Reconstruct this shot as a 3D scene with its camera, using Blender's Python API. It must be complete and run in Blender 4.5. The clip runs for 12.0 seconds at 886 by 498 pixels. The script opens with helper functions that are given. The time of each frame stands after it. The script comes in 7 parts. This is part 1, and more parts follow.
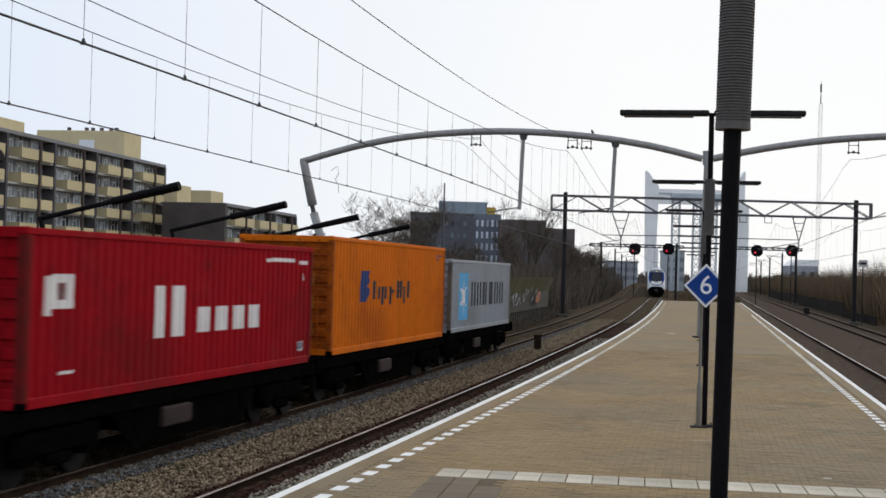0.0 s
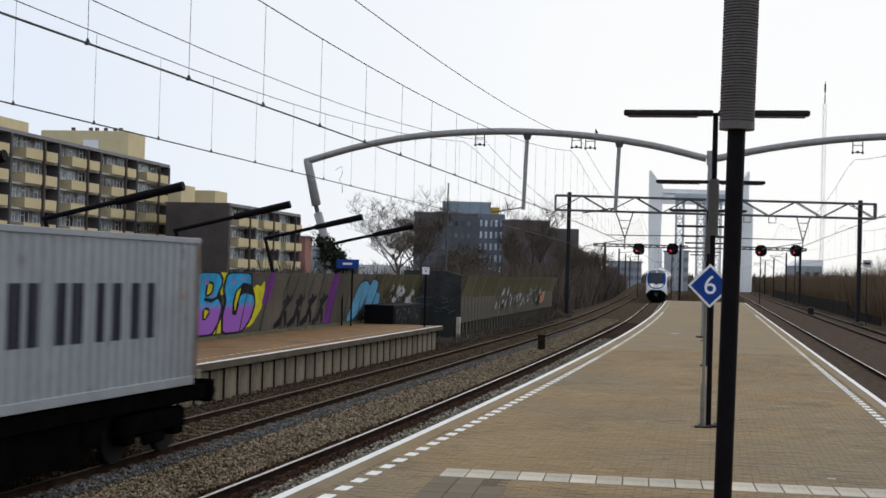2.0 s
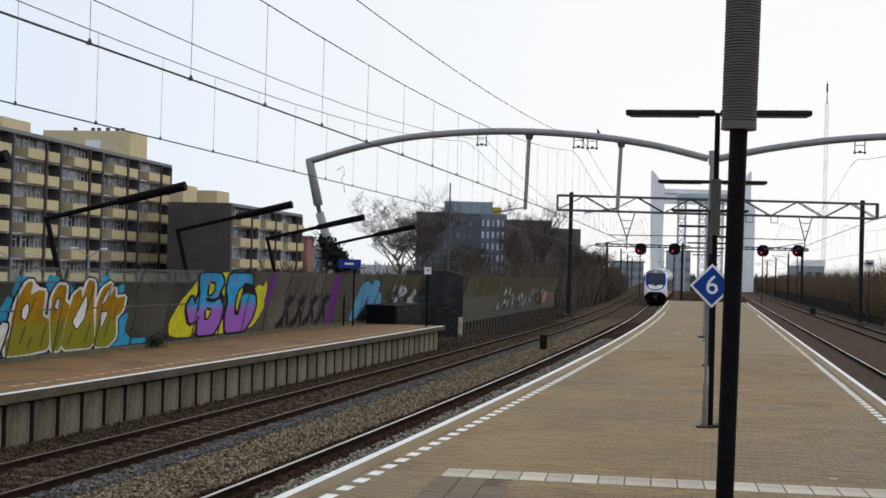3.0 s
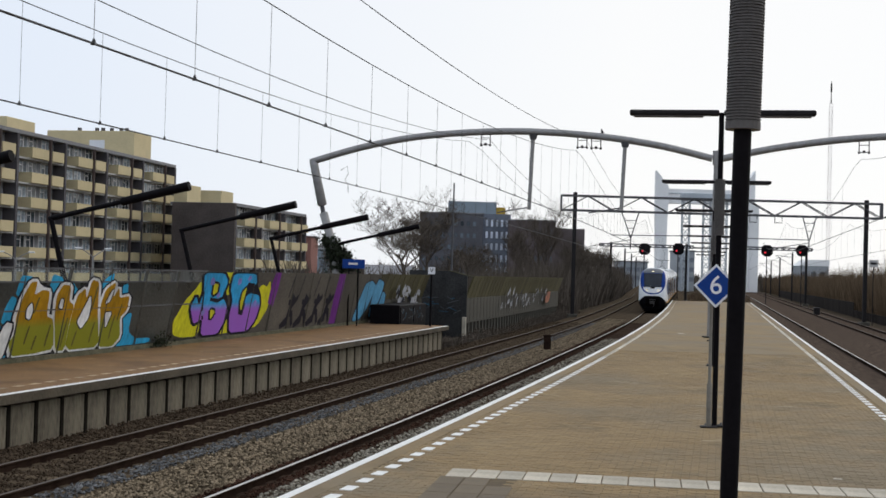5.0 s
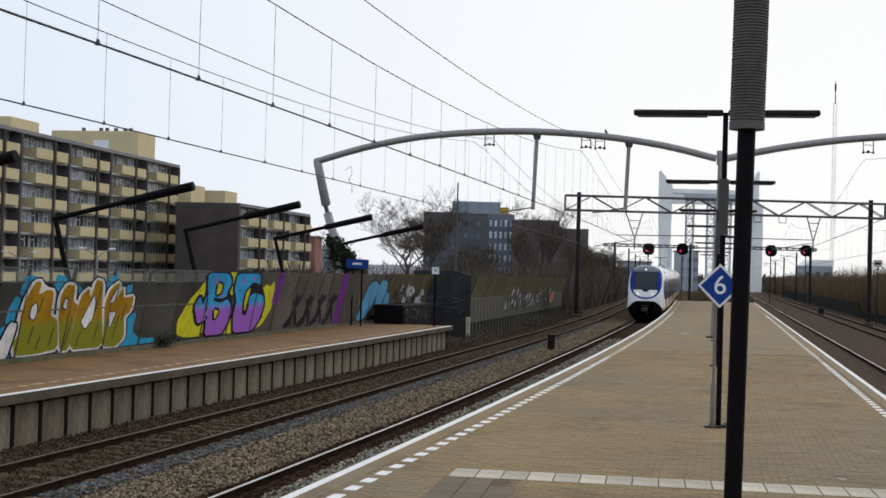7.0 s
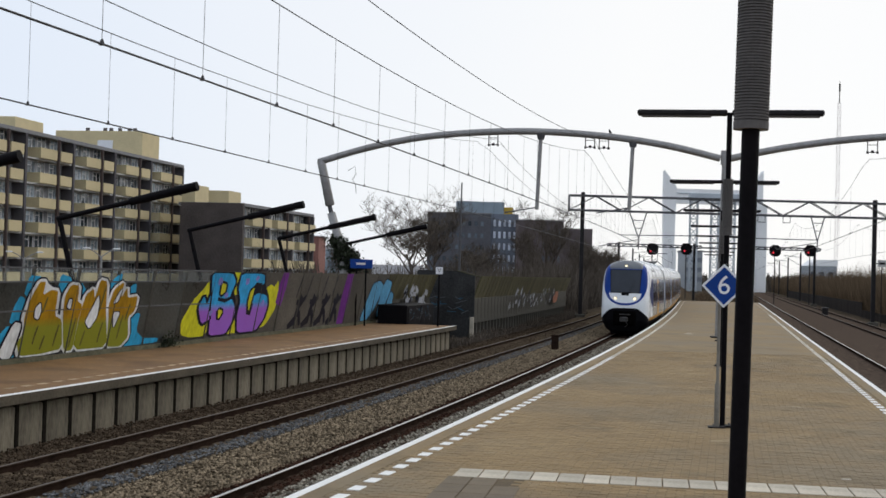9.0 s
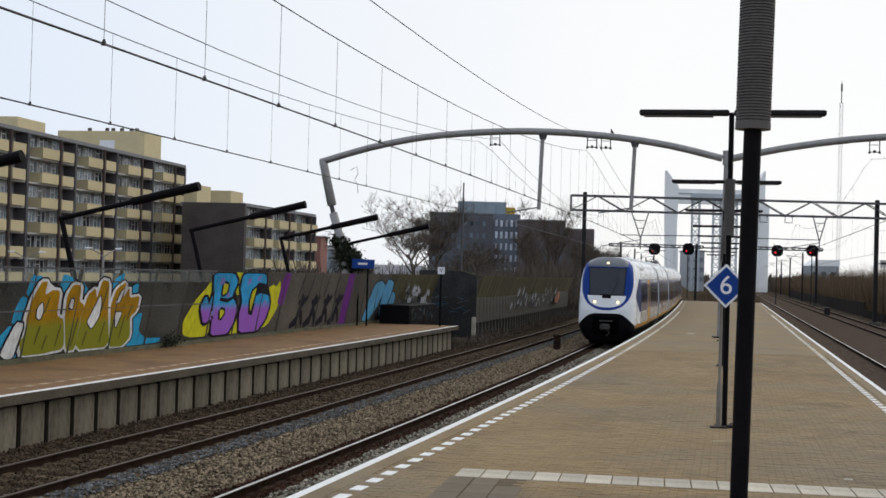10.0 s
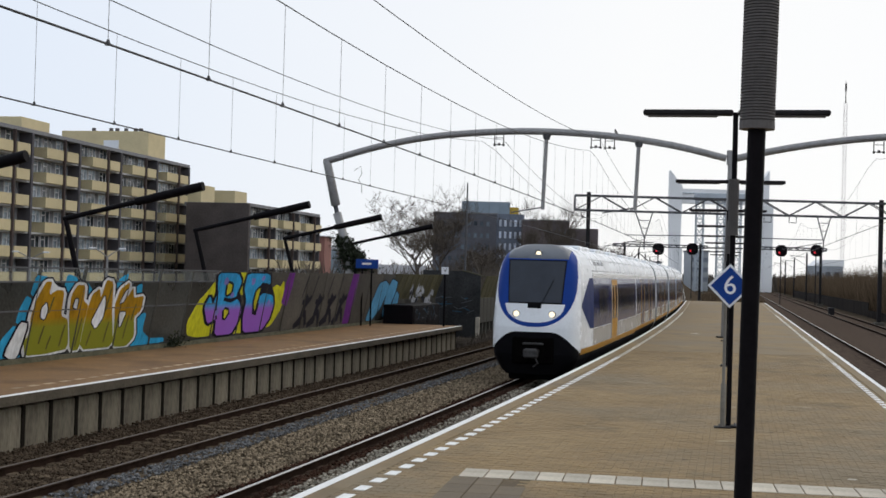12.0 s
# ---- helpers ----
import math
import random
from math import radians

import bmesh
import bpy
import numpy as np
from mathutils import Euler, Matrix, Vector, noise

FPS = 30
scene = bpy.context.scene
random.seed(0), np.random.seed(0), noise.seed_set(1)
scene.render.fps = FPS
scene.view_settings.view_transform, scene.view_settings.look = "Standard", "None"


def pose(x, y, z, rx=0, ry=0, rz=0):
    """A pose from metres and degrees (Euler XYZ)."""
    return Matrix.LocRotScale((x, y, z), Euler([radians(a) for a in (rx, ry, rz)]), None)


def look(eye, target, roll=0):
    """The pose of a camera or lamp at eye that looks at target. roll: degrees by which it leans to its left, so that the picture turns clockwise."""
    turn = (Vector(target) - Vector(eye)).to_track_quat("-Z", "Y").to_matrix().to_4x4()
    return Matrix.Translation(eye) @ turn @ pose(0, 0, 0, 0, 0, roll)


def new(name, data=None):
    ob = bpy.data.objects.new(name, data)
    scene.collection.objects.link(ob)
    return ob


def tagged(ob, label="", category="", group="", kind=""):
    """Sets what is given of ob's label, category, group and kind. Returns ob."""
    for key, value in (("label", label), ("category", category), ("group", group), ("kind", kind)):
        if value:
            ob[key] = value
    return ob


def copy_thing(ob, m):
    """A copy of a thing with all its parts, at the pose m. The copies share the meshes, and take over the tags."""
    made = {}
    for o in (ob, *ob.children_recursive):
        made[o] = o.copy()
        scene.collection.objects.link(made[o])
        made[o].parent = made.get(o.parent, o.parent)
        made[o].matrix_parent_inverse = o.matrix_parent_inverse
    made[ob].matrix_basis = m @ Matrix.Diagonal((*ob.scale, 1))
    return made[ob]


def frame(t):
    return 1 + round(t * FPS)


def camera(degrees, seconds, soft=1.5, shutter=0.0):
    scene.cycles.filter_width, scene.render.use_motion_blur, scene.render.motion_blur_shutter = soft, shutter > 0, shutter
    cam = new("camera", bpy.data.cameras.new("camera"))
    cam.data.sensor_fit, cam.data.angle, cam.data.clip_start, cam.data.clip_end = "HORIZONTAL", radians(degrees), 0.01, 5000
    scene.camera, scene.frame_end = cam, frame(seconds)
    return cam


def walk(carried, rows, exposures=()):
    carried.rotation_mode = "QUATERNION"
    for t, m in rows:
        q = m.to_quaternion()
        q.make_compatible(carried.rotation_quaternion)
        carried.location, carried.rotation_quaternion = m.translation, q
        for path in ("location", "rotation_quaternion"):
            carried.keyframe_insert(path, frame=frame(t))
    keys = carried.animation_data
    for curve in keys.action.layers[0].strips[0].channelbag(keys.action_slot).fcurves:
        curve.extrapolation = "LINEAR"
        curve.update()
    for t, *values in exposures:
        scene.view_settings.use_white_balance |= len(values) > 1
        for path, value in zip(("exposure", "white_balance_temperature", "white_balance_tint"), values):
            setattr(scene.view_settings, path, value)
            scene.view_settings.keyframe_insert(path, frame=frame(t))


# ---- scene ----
EYE = (0.0, 0.0, 2.44)
cam = camera(35.99, 12.0, soft=1.58, shutter=0.3)
FIRST = look(EYE, (0.0, 10.0, 2.44 + 10 * math.tan(0.0175)), 1.604)
walk(cam, [(t, FIRST @ Matrix.Rotation(0.001409 * (t - 2.5), 4, "Y")) for t in (0.0, 4.0, 8.0, 12.0)])

# ---- sky and sun: bright overcast, a little brighter to the right ----
world = bpy.data.worlds.new("overcast")
scene.world = world
world.use_nodes = True
wn, wl = world.node_tree.nodes, world.node_tree.links
wn.clear()
sky = wn.new("ShaderNodeTexSky")
sky.sky_type, sky.sun_disc = "NISHITA", False
sky.sun_elevation, sky.sun_rotation = radians(38), radians(50)
sky_gain = wn.new("ShaderNodeVectorMath")
sky_gain.operation, sky_gain.inputs[3].default_value = "SCALE", 0.1
wl.new(sky.outputs[0], sky_gain.inputs[0])
wtc = wn.new("ShaderNodeTexCoord")
wdot = wn.new("ShaderNodeVectorMath")
wdot.operation = "DOT_PRODUCT"
wdot.inputs[1].default_value = (0.80, 0.55, 0.1)
wl.new(wtc.outputs["Generated"], wdot.inputs[0])
wnoise = wn.new("ShaderNodeTexNoise")
wnoise.inputs["Scale"].default_value, wnoise.inputs["Detail"].default_value = 2.2, 5
wl.new(wtc.outputs["Generated"], wnoise.inputs["Vector"])
wadd = wn.new("ShaderNodeMath")
wadd.operation = "MULTIPLY_ADD"
wadd.inputs[1].default_value = 0.16
wl.new(wnoise.outputs[0], wadd.inputs[0])
wl.new(wdot.outputs["Value"], wadd.inputs[2])
wramp = wn.new("ShaderNodeValToRGB")
wramp.color_ramp.elements[0].position, wramp.color_ramp.elements[0].color = 0.30, (0.77, 0.85, 0.98, 1)
wramp.color_ramp.elements[1].position, wramp.color_ramp.elements[1].color = 0.72, (1.0, 1.0, 1.0, 1)
wl.new(wadd.outputs[0], wramp.inputs[0])
wmix = wn.new("ShaderNodeMixRGB")
wmix.inputs[0].default_value = 0.94
wl.new(sky_gain.outputs[0], wmix.inputs[1])
wl.new(wramp.outputs[0], wmix.inputs[2])
wbg = wn.new("ShaderNodeBackground")
wbg.inputs[1].default_value = 1.0
wl.new(wmix.outputs[0], wbg.inputs[0])
wl.new(wbg.outputs[0], wn.new("ShaderNodeOutputWorld").inputs[0])
sun = new("sun", bpy.data.lights.new("sun", "SUN"))
sun.data.energy, sun.data.angle, sun.data.color = 0.6, radians(30), (1.0, 0.96, 0.9)
sun.matrix_world = look((40, 34, 41), (0, 0, 0))
scene.view_settings.exposure = 0.0


# ---- materials ----
def mat(name, col, rough=0.8, metal=0.0, var=0.25, scale=3.0, fine=40.0, bump=0.15, second=None, rand="", amount=0.3, stretch=(1, 1, 1), spec=0.2):
    """A worn surface: broad stains and fine grain in colour, fine relief; rand: 'island' or 'object' varies piece by piece."""
    m = bpy.data.materials.new(name)
    m.use_nodes = True
    n, l = m.node_tree.nodes, m.node_tree.links
    b = n["Principled BSDF"]
    b.inputs["Metallic"].default_value = metal
    b.inputs["Specular IOR Level"].default_value = spec
    tc = n.new("ShaderNodeTexCoord")
    mp = n.new("ShaderNodeMapping")
    mp.inputs["Scale"].default_value = stretch
    l.new(tc.outputs["Object"], mp.inputs[0])
    a, f = n.new("ShaderNodeTexNoise"), n.new("ShaderNodeTexNoise")
    for node, sc, det in ((a, scale, 6), (f, fine, 3)):
        node.inputs["Scale"].default_value, node.inputs["Detail"].default_value = sc, det
        l.new(mp.outputs[0], node.inputs["Vector"])
    mixf = n.new("ShaderNodeMath")
    mixf.operation = "MULTIPLY_ADD"
    mixf.inputs[1].default_value = 0.45
    l.new(f.outputs[0], mixf.inputs[0])
    half = n.new("ShaderNodeMath")
    half.operation = "MULTIPLY"
    half.inputs[1].default_value = 0.55
    l.new(a.outputs[0], half.inputs[0])
    l.new(half.outputs[0], mixf.inputs[2])
    ramp = n.new("ShaderNodeValToRGB")
    dark = second or [c * (1 - var) for c in col]
    light = col if second else [min(1, c * (1 + var)) for c in col]
    ramp.color_ramp.elements[0].position, ramp.color_ramp.elements[0].color = 0.36, (*dark, 1)
    ramp.color_ramp.elements[1].position, ramp.color_ramp.elements[1].color = 0.64, (*light, 1)
    l.new(mixf.outputs[0], ramp.inputs[0])
    out = ramp.outputs[0]
    if rand:
        src = n.new("ShaderNodeNewGeometry").outputs["Random Per Island"] if rand == "island" else n.new("ShaderNodeObjectInfo").outputs["Random"]
        mr = n.new("ShaderNodeMapRange")
        mr.inputs[3].default_value, mr.inputs[4].default_value = 1 - amount, 1 + amount
        l.new(src, mr.inputs[0])
        vm = n.new("ShaderNodeVectorMath")
        vm.operation = "SCALE"
        l.new(out, vm.inputs[0])
        l.new(mr.outputs[0], vm.inputs[3])
        out = vm.outputs[0]
    l.new(out, b.inputs["Base Color"])
    rr = n.new("ShaderNodeMapRange")
    rr.inputs[3].default_value, rr.inputs[4].default_value = max(0.02, rough - 0.12), min(1, rough + 0.12)
    l.new(a.outputs[0], rr.inputs[0])
    l.new(rr.outputs[0], b.inputs["Roughness"])
    if bump:
        bp = n.new("ShaderNodeBump")
        bp.inputs["Strength"].default_value, bp.inputs["Distance"].default_value = bump, 0.01
        l.new(f.outputs[0], bp.inputs["Height"])
        l.new(bp.outputs[0], b.inputs["Normal"])
    return m


def glow(name, col, strength):
    m = bpy.data.materials.new(name)
    m.use_nodes = True
    b = m.node_tree.nodes["Principled BSDF"]
    b.inputs["Base Color"].default_value = (*col, 1)
    b.inputs["Emission Color"].default_value = (*col, 1)
    b.inputs["Emission Strength"].default_value = strength
    return m


GROUND = mat("soil", (0.060, 0.048, 0.035), 0.95, var=0.4, scale=0.4, fine=8, bump=0.4, spec=0.0)
BALLAST = mat("ballast_bed", (0.072, 0.055, 0.038), 0.95, var=0.55, scale=6, fine=26, bump=1.0, spec=0.0)
BALLAST_FAR = mat("brown_ballast_bed", (0.085, 0.064, 0.050), 0.95, var=0.6, scale=5, fine=22, bump=1.0, spec=0.0)
STONE = mat("ballast_stone", (0.205, 0.160, 0.108), 0.9, var=0.35, scale=3, fine=30, rand="island", amount=0.7, spec=0.0)
RUSTY = mat("rust_stained_stone", (0.048, 0.026, 0.018), 0.9, var=0.4, scale=3, fine=30, rand="island", amount=0.6, spec=0.0)
STONE_DARK = mat("oily_stone", (0.066, 0.048, 0.033), 0.9, var=0.4, scale=3, fine=30, rand="island", amount=0.6, spec=0.0)
STONE_BLUE = mat("washed_stone", (0.122, 0.122, 0.122), 0.9, var=0.35, scale=3, fine=30, rand="island", amount=0.5, spec=0.0)
STONE_PALE = mat("pale_clean_stone", (0.27, 0.245, 0.195), 0.9, var=0.35, scale=3, fine=30, rand="island", amount=0.6, spec=0.0)
RUST = mat("rail_rust", (0.030, 0.019, 0.014), 0.85, 0.2, var=0.4, scale=4, fine=60, spec=0.0)
RAILTOP = mat("rail_running_face", (0.42, 0.40, 0.38), 0.32, 1.0, var=0.15, scale=2, stretch=(1, 0.1, 1))
RAILDULL = mat("rail_dull_face", (0.085, 0.066, 0.052), 0.6, 0.4, var=0.3, scale=2)
SLEEPER_DARK = mat("oily_sleeper", (0.050, 0.034, 0.025), 0.9, var=0.4, scale=5, rand="object", amount=0.3, spec=0.0)
SLEEPER = mat("sleeper_concrete", (0.105, 0.080, 0.054), 0.9, var=0.35, scale=5, rand="object", amount=0.25, spec=0.0)
PAVER = mat("paver", (0.300, 0.212, 0.108), 0.75, second=(0.190, 0.122, 0.050), scale=0.40, fine=30, bump=0.2, rand="island", amount=0.11)
PAVER_ONE = mat("paver_single", (0.300, 0.212, 0.108), 0.75, second=(0.190, 0.122, 0.050), scale=0.40, fine=30, bump=0.2, rand="object", amount=0.11)
JOINT = mat("joint_sand", (0.118, 0.088, 0.053), 0.95, var=0.3, scale=2)
DECK = mat("far_paving", (0.226, 0.156, 0.074), 0.72, var=0.18, scale=0.5, fine=9, bump=0.1, stretch=(1, 0.5, 1))
REDDECK = mat("red_brown_paving", (0.20, 0.112, 0.048), 0.8, var=0.2, scale=0.8, fine=14, bump=0.2)


def weather(m, patches, own=False):
    """Lays broad uneven patches, (noise scale, from, to, colour, amount, seed), over a material's colour, by the place in the world or, own, on the thing."""
    n, l = m.node_tree.nodes, m.node_tree.links
    base = n["Principled BSDF"].inputs["Base Color"]
    place = n.new("ShaderNodeTexCoord").outputs["Object"] if own else n.new("ShaderNodeNewGeometry").outputs["Position"]
    for scale, lo, hi, col, amount, seed in patches:
        src = base.links[0].from_socket
        shift, tex, rng_, mix = n.new("ShaderNodeVectorMath"), n.new("ShaderNodeTexNoise"), n.new("ShaderNodeMapRange"), n.new("ShaderNodeMixRGB")
        shift.inputs[1].default_value = (seed, seed * 0.7, 0)
        tex.inputs["Scale"].default_value, tex.inputs["Detail"].default_value, tex.inputs["Roughness"].default_value = scale, 5, 0.62
        rng_.inputs[1].default_value, rng_.inputs[2].default_value, rng_.inputs[4].default_value = lo, hi, amount
        mix.inputs[2].default_value = (*col, 1)
        l.new(place, shift.inputs[0])
        l.new(shift.outputs[0], tex.inputs["Vector"])
        l.new(tex.outputs[0], rng_.inputs[0])
        l.new(rng_.outputs[0], mix.inputs[0])
        l.new(src, mix.inputs[1])
        l.new(mix.outputs[0], base)


for m_ in (PAVER, PAVER_ONE, DECK):
    weather(m_, [(0.16, 0.46, 0.62, (0.185, 0.150, 0.100), 0.7, 3.0), (0.55, 0.54, 0.68, (0.120, 0.086, 0.048), 0.55, 11.0), (0.9, 0.62, 0.72, (0.38, 0.31, 0.20), 0.5, 23.0)])
weather(REDDECK, [(0.5, 0.5, 0.66, (0.105, 0.058, 0.028), 0.7, 5.0), (1.3, 0.6, 0.7, (0.33, 0.22, 0.11), 0.5, 8.0)])
WHITE = mat("white_marking", (0.78, 0.77, 0.74), 0.7, var=0.08, scale=2.5, fine=30)
WHITE_WORN = mat("worn_white_tile", (0.46, 0.41, 0.325), 0.75, var=0.22, scale=2.0, fine=30, rand="object", amount=0.16)
CONC = mat("concrete", (0.125, 0.117, 0.096), 0.9, var=0.22, scale=1.2, fine=30, rand="object", amount=0.08)
COPING = mat("weathered_coping", (0.082, 0.068, 0.048), 0.9, var=0.35, scale=1.3, fine=18, bump=0.3)
# near-black so that the posts hold the shade of the panel gaps
FACE_POST = mat("gap_shade_post", (0.018, 0.015, 0.012), 0.9, var=0.4, scale=3, spec=0.0)
FACE_PANEL = mat("streaked_panel_concrete", (0.235, 0.205, 0.150), 0.9, second=(0.075, 0.062, 0.045), scale=1.6, fine=14, bump=0.3, rand="object", amount=0.22, stretch=(1.6, 1.6, 0.35))
CONC_DARK = mat("stained_concrete", (0.075, 0.07, 0.058), 0.9, var=0.4, scale=0.9, fine=25, stretch=(1, 1, 0.4))
BLACK = mat("black_paint", (0.006, 0.005, 0.006), 0.6, var=0.3, scale=5, spec=0.06)
DARKSTEEL = mat("dark_grey_paint", (0.020, 0.018, 0.019), 0.6, 0.0, var=0.3, scale=5, spec=0.1)
RIBGREY = mat("ribbed_grey_plastic", (0.105, 0.096, 0.092), 0.6, var=0.15, scale=5)
GALV = mat("galvanised_steel", (0.285, 0.278, 0.272), 0.5, 0.35, var=0.18, scale=4, fine=25)
GALV_DARK = mat("weathered_steel", (0.09, 0.09, 0.095), 0.6, 0.2, var=0.3, scale=3)
GREYPOST = mat("grey_post_paint", (0.17, 0.155, 0.13), 0.6, 0.2, var=0.2, scale=5)
WIRE = mat("copper_wire", (0.055, 0.055, 0.058), 0.6, 0.4, var=0.2, scale=5, bump=0)
SIGNBLUE = mat("sign_blue", (0.004, 0.040, 0.22), 0.4, var=0.08, scale=3)
SIGNWHITE = mat("sign_white", (0.75, 0.76, 0.78), 0.45, var=0.05, scale=3)


# ---- mesh building ----
class Build:
    """Gathers vertices and faces of one mesh."""

    def __init__(self):
        self.v, self.f = [], []

    def add(self, vs, fs):
        k = len(self.v)
        self.v += [tuple(p) for p in vs]
        self.f += [tuple(i + k for i in q) for q in fs]
        return self

    def box(self, lo, hi, m=None, bevel=0.0):
        (x0, x1), (y0, y1), (z0, z1) = (sorted(p) for p in zip(lo, hi))
        if bevel:
            b = bevel
            ring = [(x0 + b, y0), (x1 - b, y0), (x1, y0 + b), (x1, y1 - b), (x1 - b, y1), (x0 + b, y1), (x0, y1 - b), (x0, y0 + b)]
            cx, cy = (x0 + x1) / 2, (y0 + y1) / 2
            inner = [(cx + (px - cx) * (1 - 2 * b / max(x1 - x0, 1e-6)), cy + (py - cy) * (1 - 2 * b / max(y1 - y0, 1e-6))) for px, py in ring]
            vs = [(*p, z0) for p in inner] + [(*p, z0 + b) for p in ring] + [(*p, z1 - b) for p in ring] + [(*p, z1) for p in inner]
            fs = [tuple(range(7, -1, -1)), tuple(range(24, 32))]
            for r in range(3):
                fs += [(8 * r + i, 8 * r + (i + 1) % 8, 8 * r + 8 + (i + 1) % 8, 8 * r + 8 + i) for i in range(8)]
        else:
            vs = [(x0, y0, z0), (x1, y0, z0), (x1, y1, z0), (x0, y1, z0), (x0, y0, z1), (x1, y0, z1), (x1, y1, z1), (x0, y1, z1)]
            fs = [(3, 2, 1, 0), (4, 5, 6, 7), (0, 1, 5, 4), (1, 2, 6, 5), (2, 3, 7, 6), (3, 0, 4, 7)]
        if m:
            vs = [m @ Vector(p) for p in vs]
        return self.add(vs, fs)

    def tube(self, pts, r, n=8, cap=True):
        """A round tube through points; r: one radius or one for each point."""
        pts = [Vector(p) for p in pts]
        rs = [r] * len(pts) if isinstance(r, (int, float)) else r
        vs, fs = [], []
        for i, p in enumerate(pts):
            d = (pts[min(i + 1, len(pts) - 1)] - pts[max(i - 1, 0)]).normalized()
            side = d.cross(Vector((0, 0, 1)) if abs(d.z) < 0.9 else Vector((0, 1, 0))).normalized()
            up = side.cross(d)
            vs += [p + rs[i] * (math.cos(2 * math.pi * j / n) * side + math.sin(2 * math.pi * j / n) * up) for j in range(n)]
        for i in range(len(pts) - 1):
            fs += [(i * n + j, i * n + (j + 1) % n, (i + 1) * n + (j + 1) % n, (i + 1) * n + j) for j in range(n)]
        if cap:
            k = len(vs)
            vs += vs[:n] + vs[k - n:k]
            fs += [tuple(range(k + n - 1, k - 1, -1)), tuple(range(k + n, k + 2 * n))]
        return self.add(vs, fs)

    def sweep(self, profile, path, closed=True):
        """Carries a profile of (across, up) along a path of (point, across direction)."""
        k = len(profile)
        vs = [Vector(p) + Vector((*a, 0)) * s + Vector((0, 0, z)) for p, a in path for s, z in profile]
        last = k if closed else k - 1
        fs = [(i * k + j, i * k + (j + 1) % k, (i + 1) * k + (j + 1) % k, (i + 1) * k + j) for i in range(len(path) - 1) for j in range(last)]
        if closed:
            fs += [tuple(range(k - 1, -1, -1)), tuple(range((len(path) - 1) * k, len(path) * k))]
        return self.add(vs, fs)

    def mesh(self, name, material, smooth=False):
        me = bpy.data.meshes.new(name)
        me.from_pydata(self.v, [], self.f)
        me.materials.append(material)
        if smooth:
            me.polygons.foreach_set("use_smooth", [len(p.vertices) < 6 for p in me.polygons])
        me.update()
        return me


def part(name, bm, material, parent=None, label="", smooth=False, m=None):
    """One mesh object out of a Build (or a ready mesh), under a thing or a part."""
    ob = new(name, bm.mesh(name, material, smooth) if isinstance(bm, Build) else bm)
    if parent:
        ob.parent = parent
    if m is not None:
        ob.matrix_basis = m
    return tagged(ob, label)


def thing(name, label, category, m=None, group="", kind=""):
    ob = tagged(new(name), label, category, group, kind)
    if m is not None:
        ob.matrix_basis = m
    return ob


# ---- the plan: curved tracks on the left, a straight edge on the right ----
RAIL = -0.81
FREIGHT, MAIN, EDGE, LEFT_EDGE, SCREEN = -11.41, -7.10, -5.27, -13.80, -17.90
RIGHT_EDGE, SIDE_A, SIDE_B = 3.64, 5.47, 10.75


def bend(y):
    """How far the curved tracks have moved to the right at y, and their slope there."""
    if y < 0:
        return 0.248 * y, 0.248
    if y > 200:
        x, s = bend(200)
        return x + 0.158 * (y - 200), 0.158
    return 0.248 * y - 0.0004917 * y * y + 1.129e-6 * y ** 3, 0.248 - 0.0009834 * y + 3.387e-6 * y * y


def curve_path(off, y0, y1, step, z=0.0):
    out, n = [], max(1, round((y1 - y0) / step))
    for i in range(n + 1):
        y = y0 + (y1 - y0) * i / n
        x, s = bend(y)
        a = Vector((1, -s)).normalized()
        out.append(((off + x, y, z), a))
    return out


def grade(y):
    """The curved tracks climb towards the bridge."""
    return 4.4e-5 * min(180.0, max(0.0, y - 100)) ** 2 + 0.004 * max(0.0, y - 280)


def drift(y):
    """The tracks draw a little closer to the platform edge on the way."""
    u = min(1.0, max(0.0, (y - 50) / 60))
    return 0.3 * u * u * (3 - 2 * u)


def rising(path):
    return [((p[0] + drift(p[1]), p[1], p[2] + grade(p[1])), a) for p, a in path]


def at_track(off, y, z):
    return at_curve(off + drift(y), y, z + grade(y))


def right_path(off, y0, y1, step, z=0.0):
    a = Vector((1, -0.2)).normalized()
    n = max(1, round((y1 - y0) / step))
    return [((off + 0.2 * (y0 + (y1 - y0) * i / n), y0 + (y1 - y0) * i / n, z), a) for i in range(n + 1)]


def at_curve(off, y, z=0.0):
    x, s = bend(y)
    return Matrix.Translation((off + x, y, z)) @ Matrix.Rotation(-math.atan(s), 4, "Z")


def at_right(off, y, z=0.0):
    return Matrix.Translation((off + 0.2 * y, y, z)) @ Matrix.Rotation(-math.atan(0.2), 4, "Z")


def structure(name, bm, material, label, category, smooth=False):
    return tagged(part(name, bm, material, None, label, smooth), "", category, "", "structure")


# ground: one sheet to the horizon
g = Build()
ring = [0, 30, 60, 120, 250, 500, 1000, 2500]
gx = sorted({-r for r in ring} | set(ring))
for i in range(len(gx) - 1):
    for j in range(len(gx) - 1):
        g.add([(gx[i], gx[j], -1.17), (gx[i + 1], gx[j], -1.17), (gx[i + 1], gx[j + 1], -1.17), (gx[i], gx[j + 1], -1.17)], [(0, 1, 2, 3)])
structure("ground", g, GROUND, "bare brown soil with dead grass beside the railway", "ground")

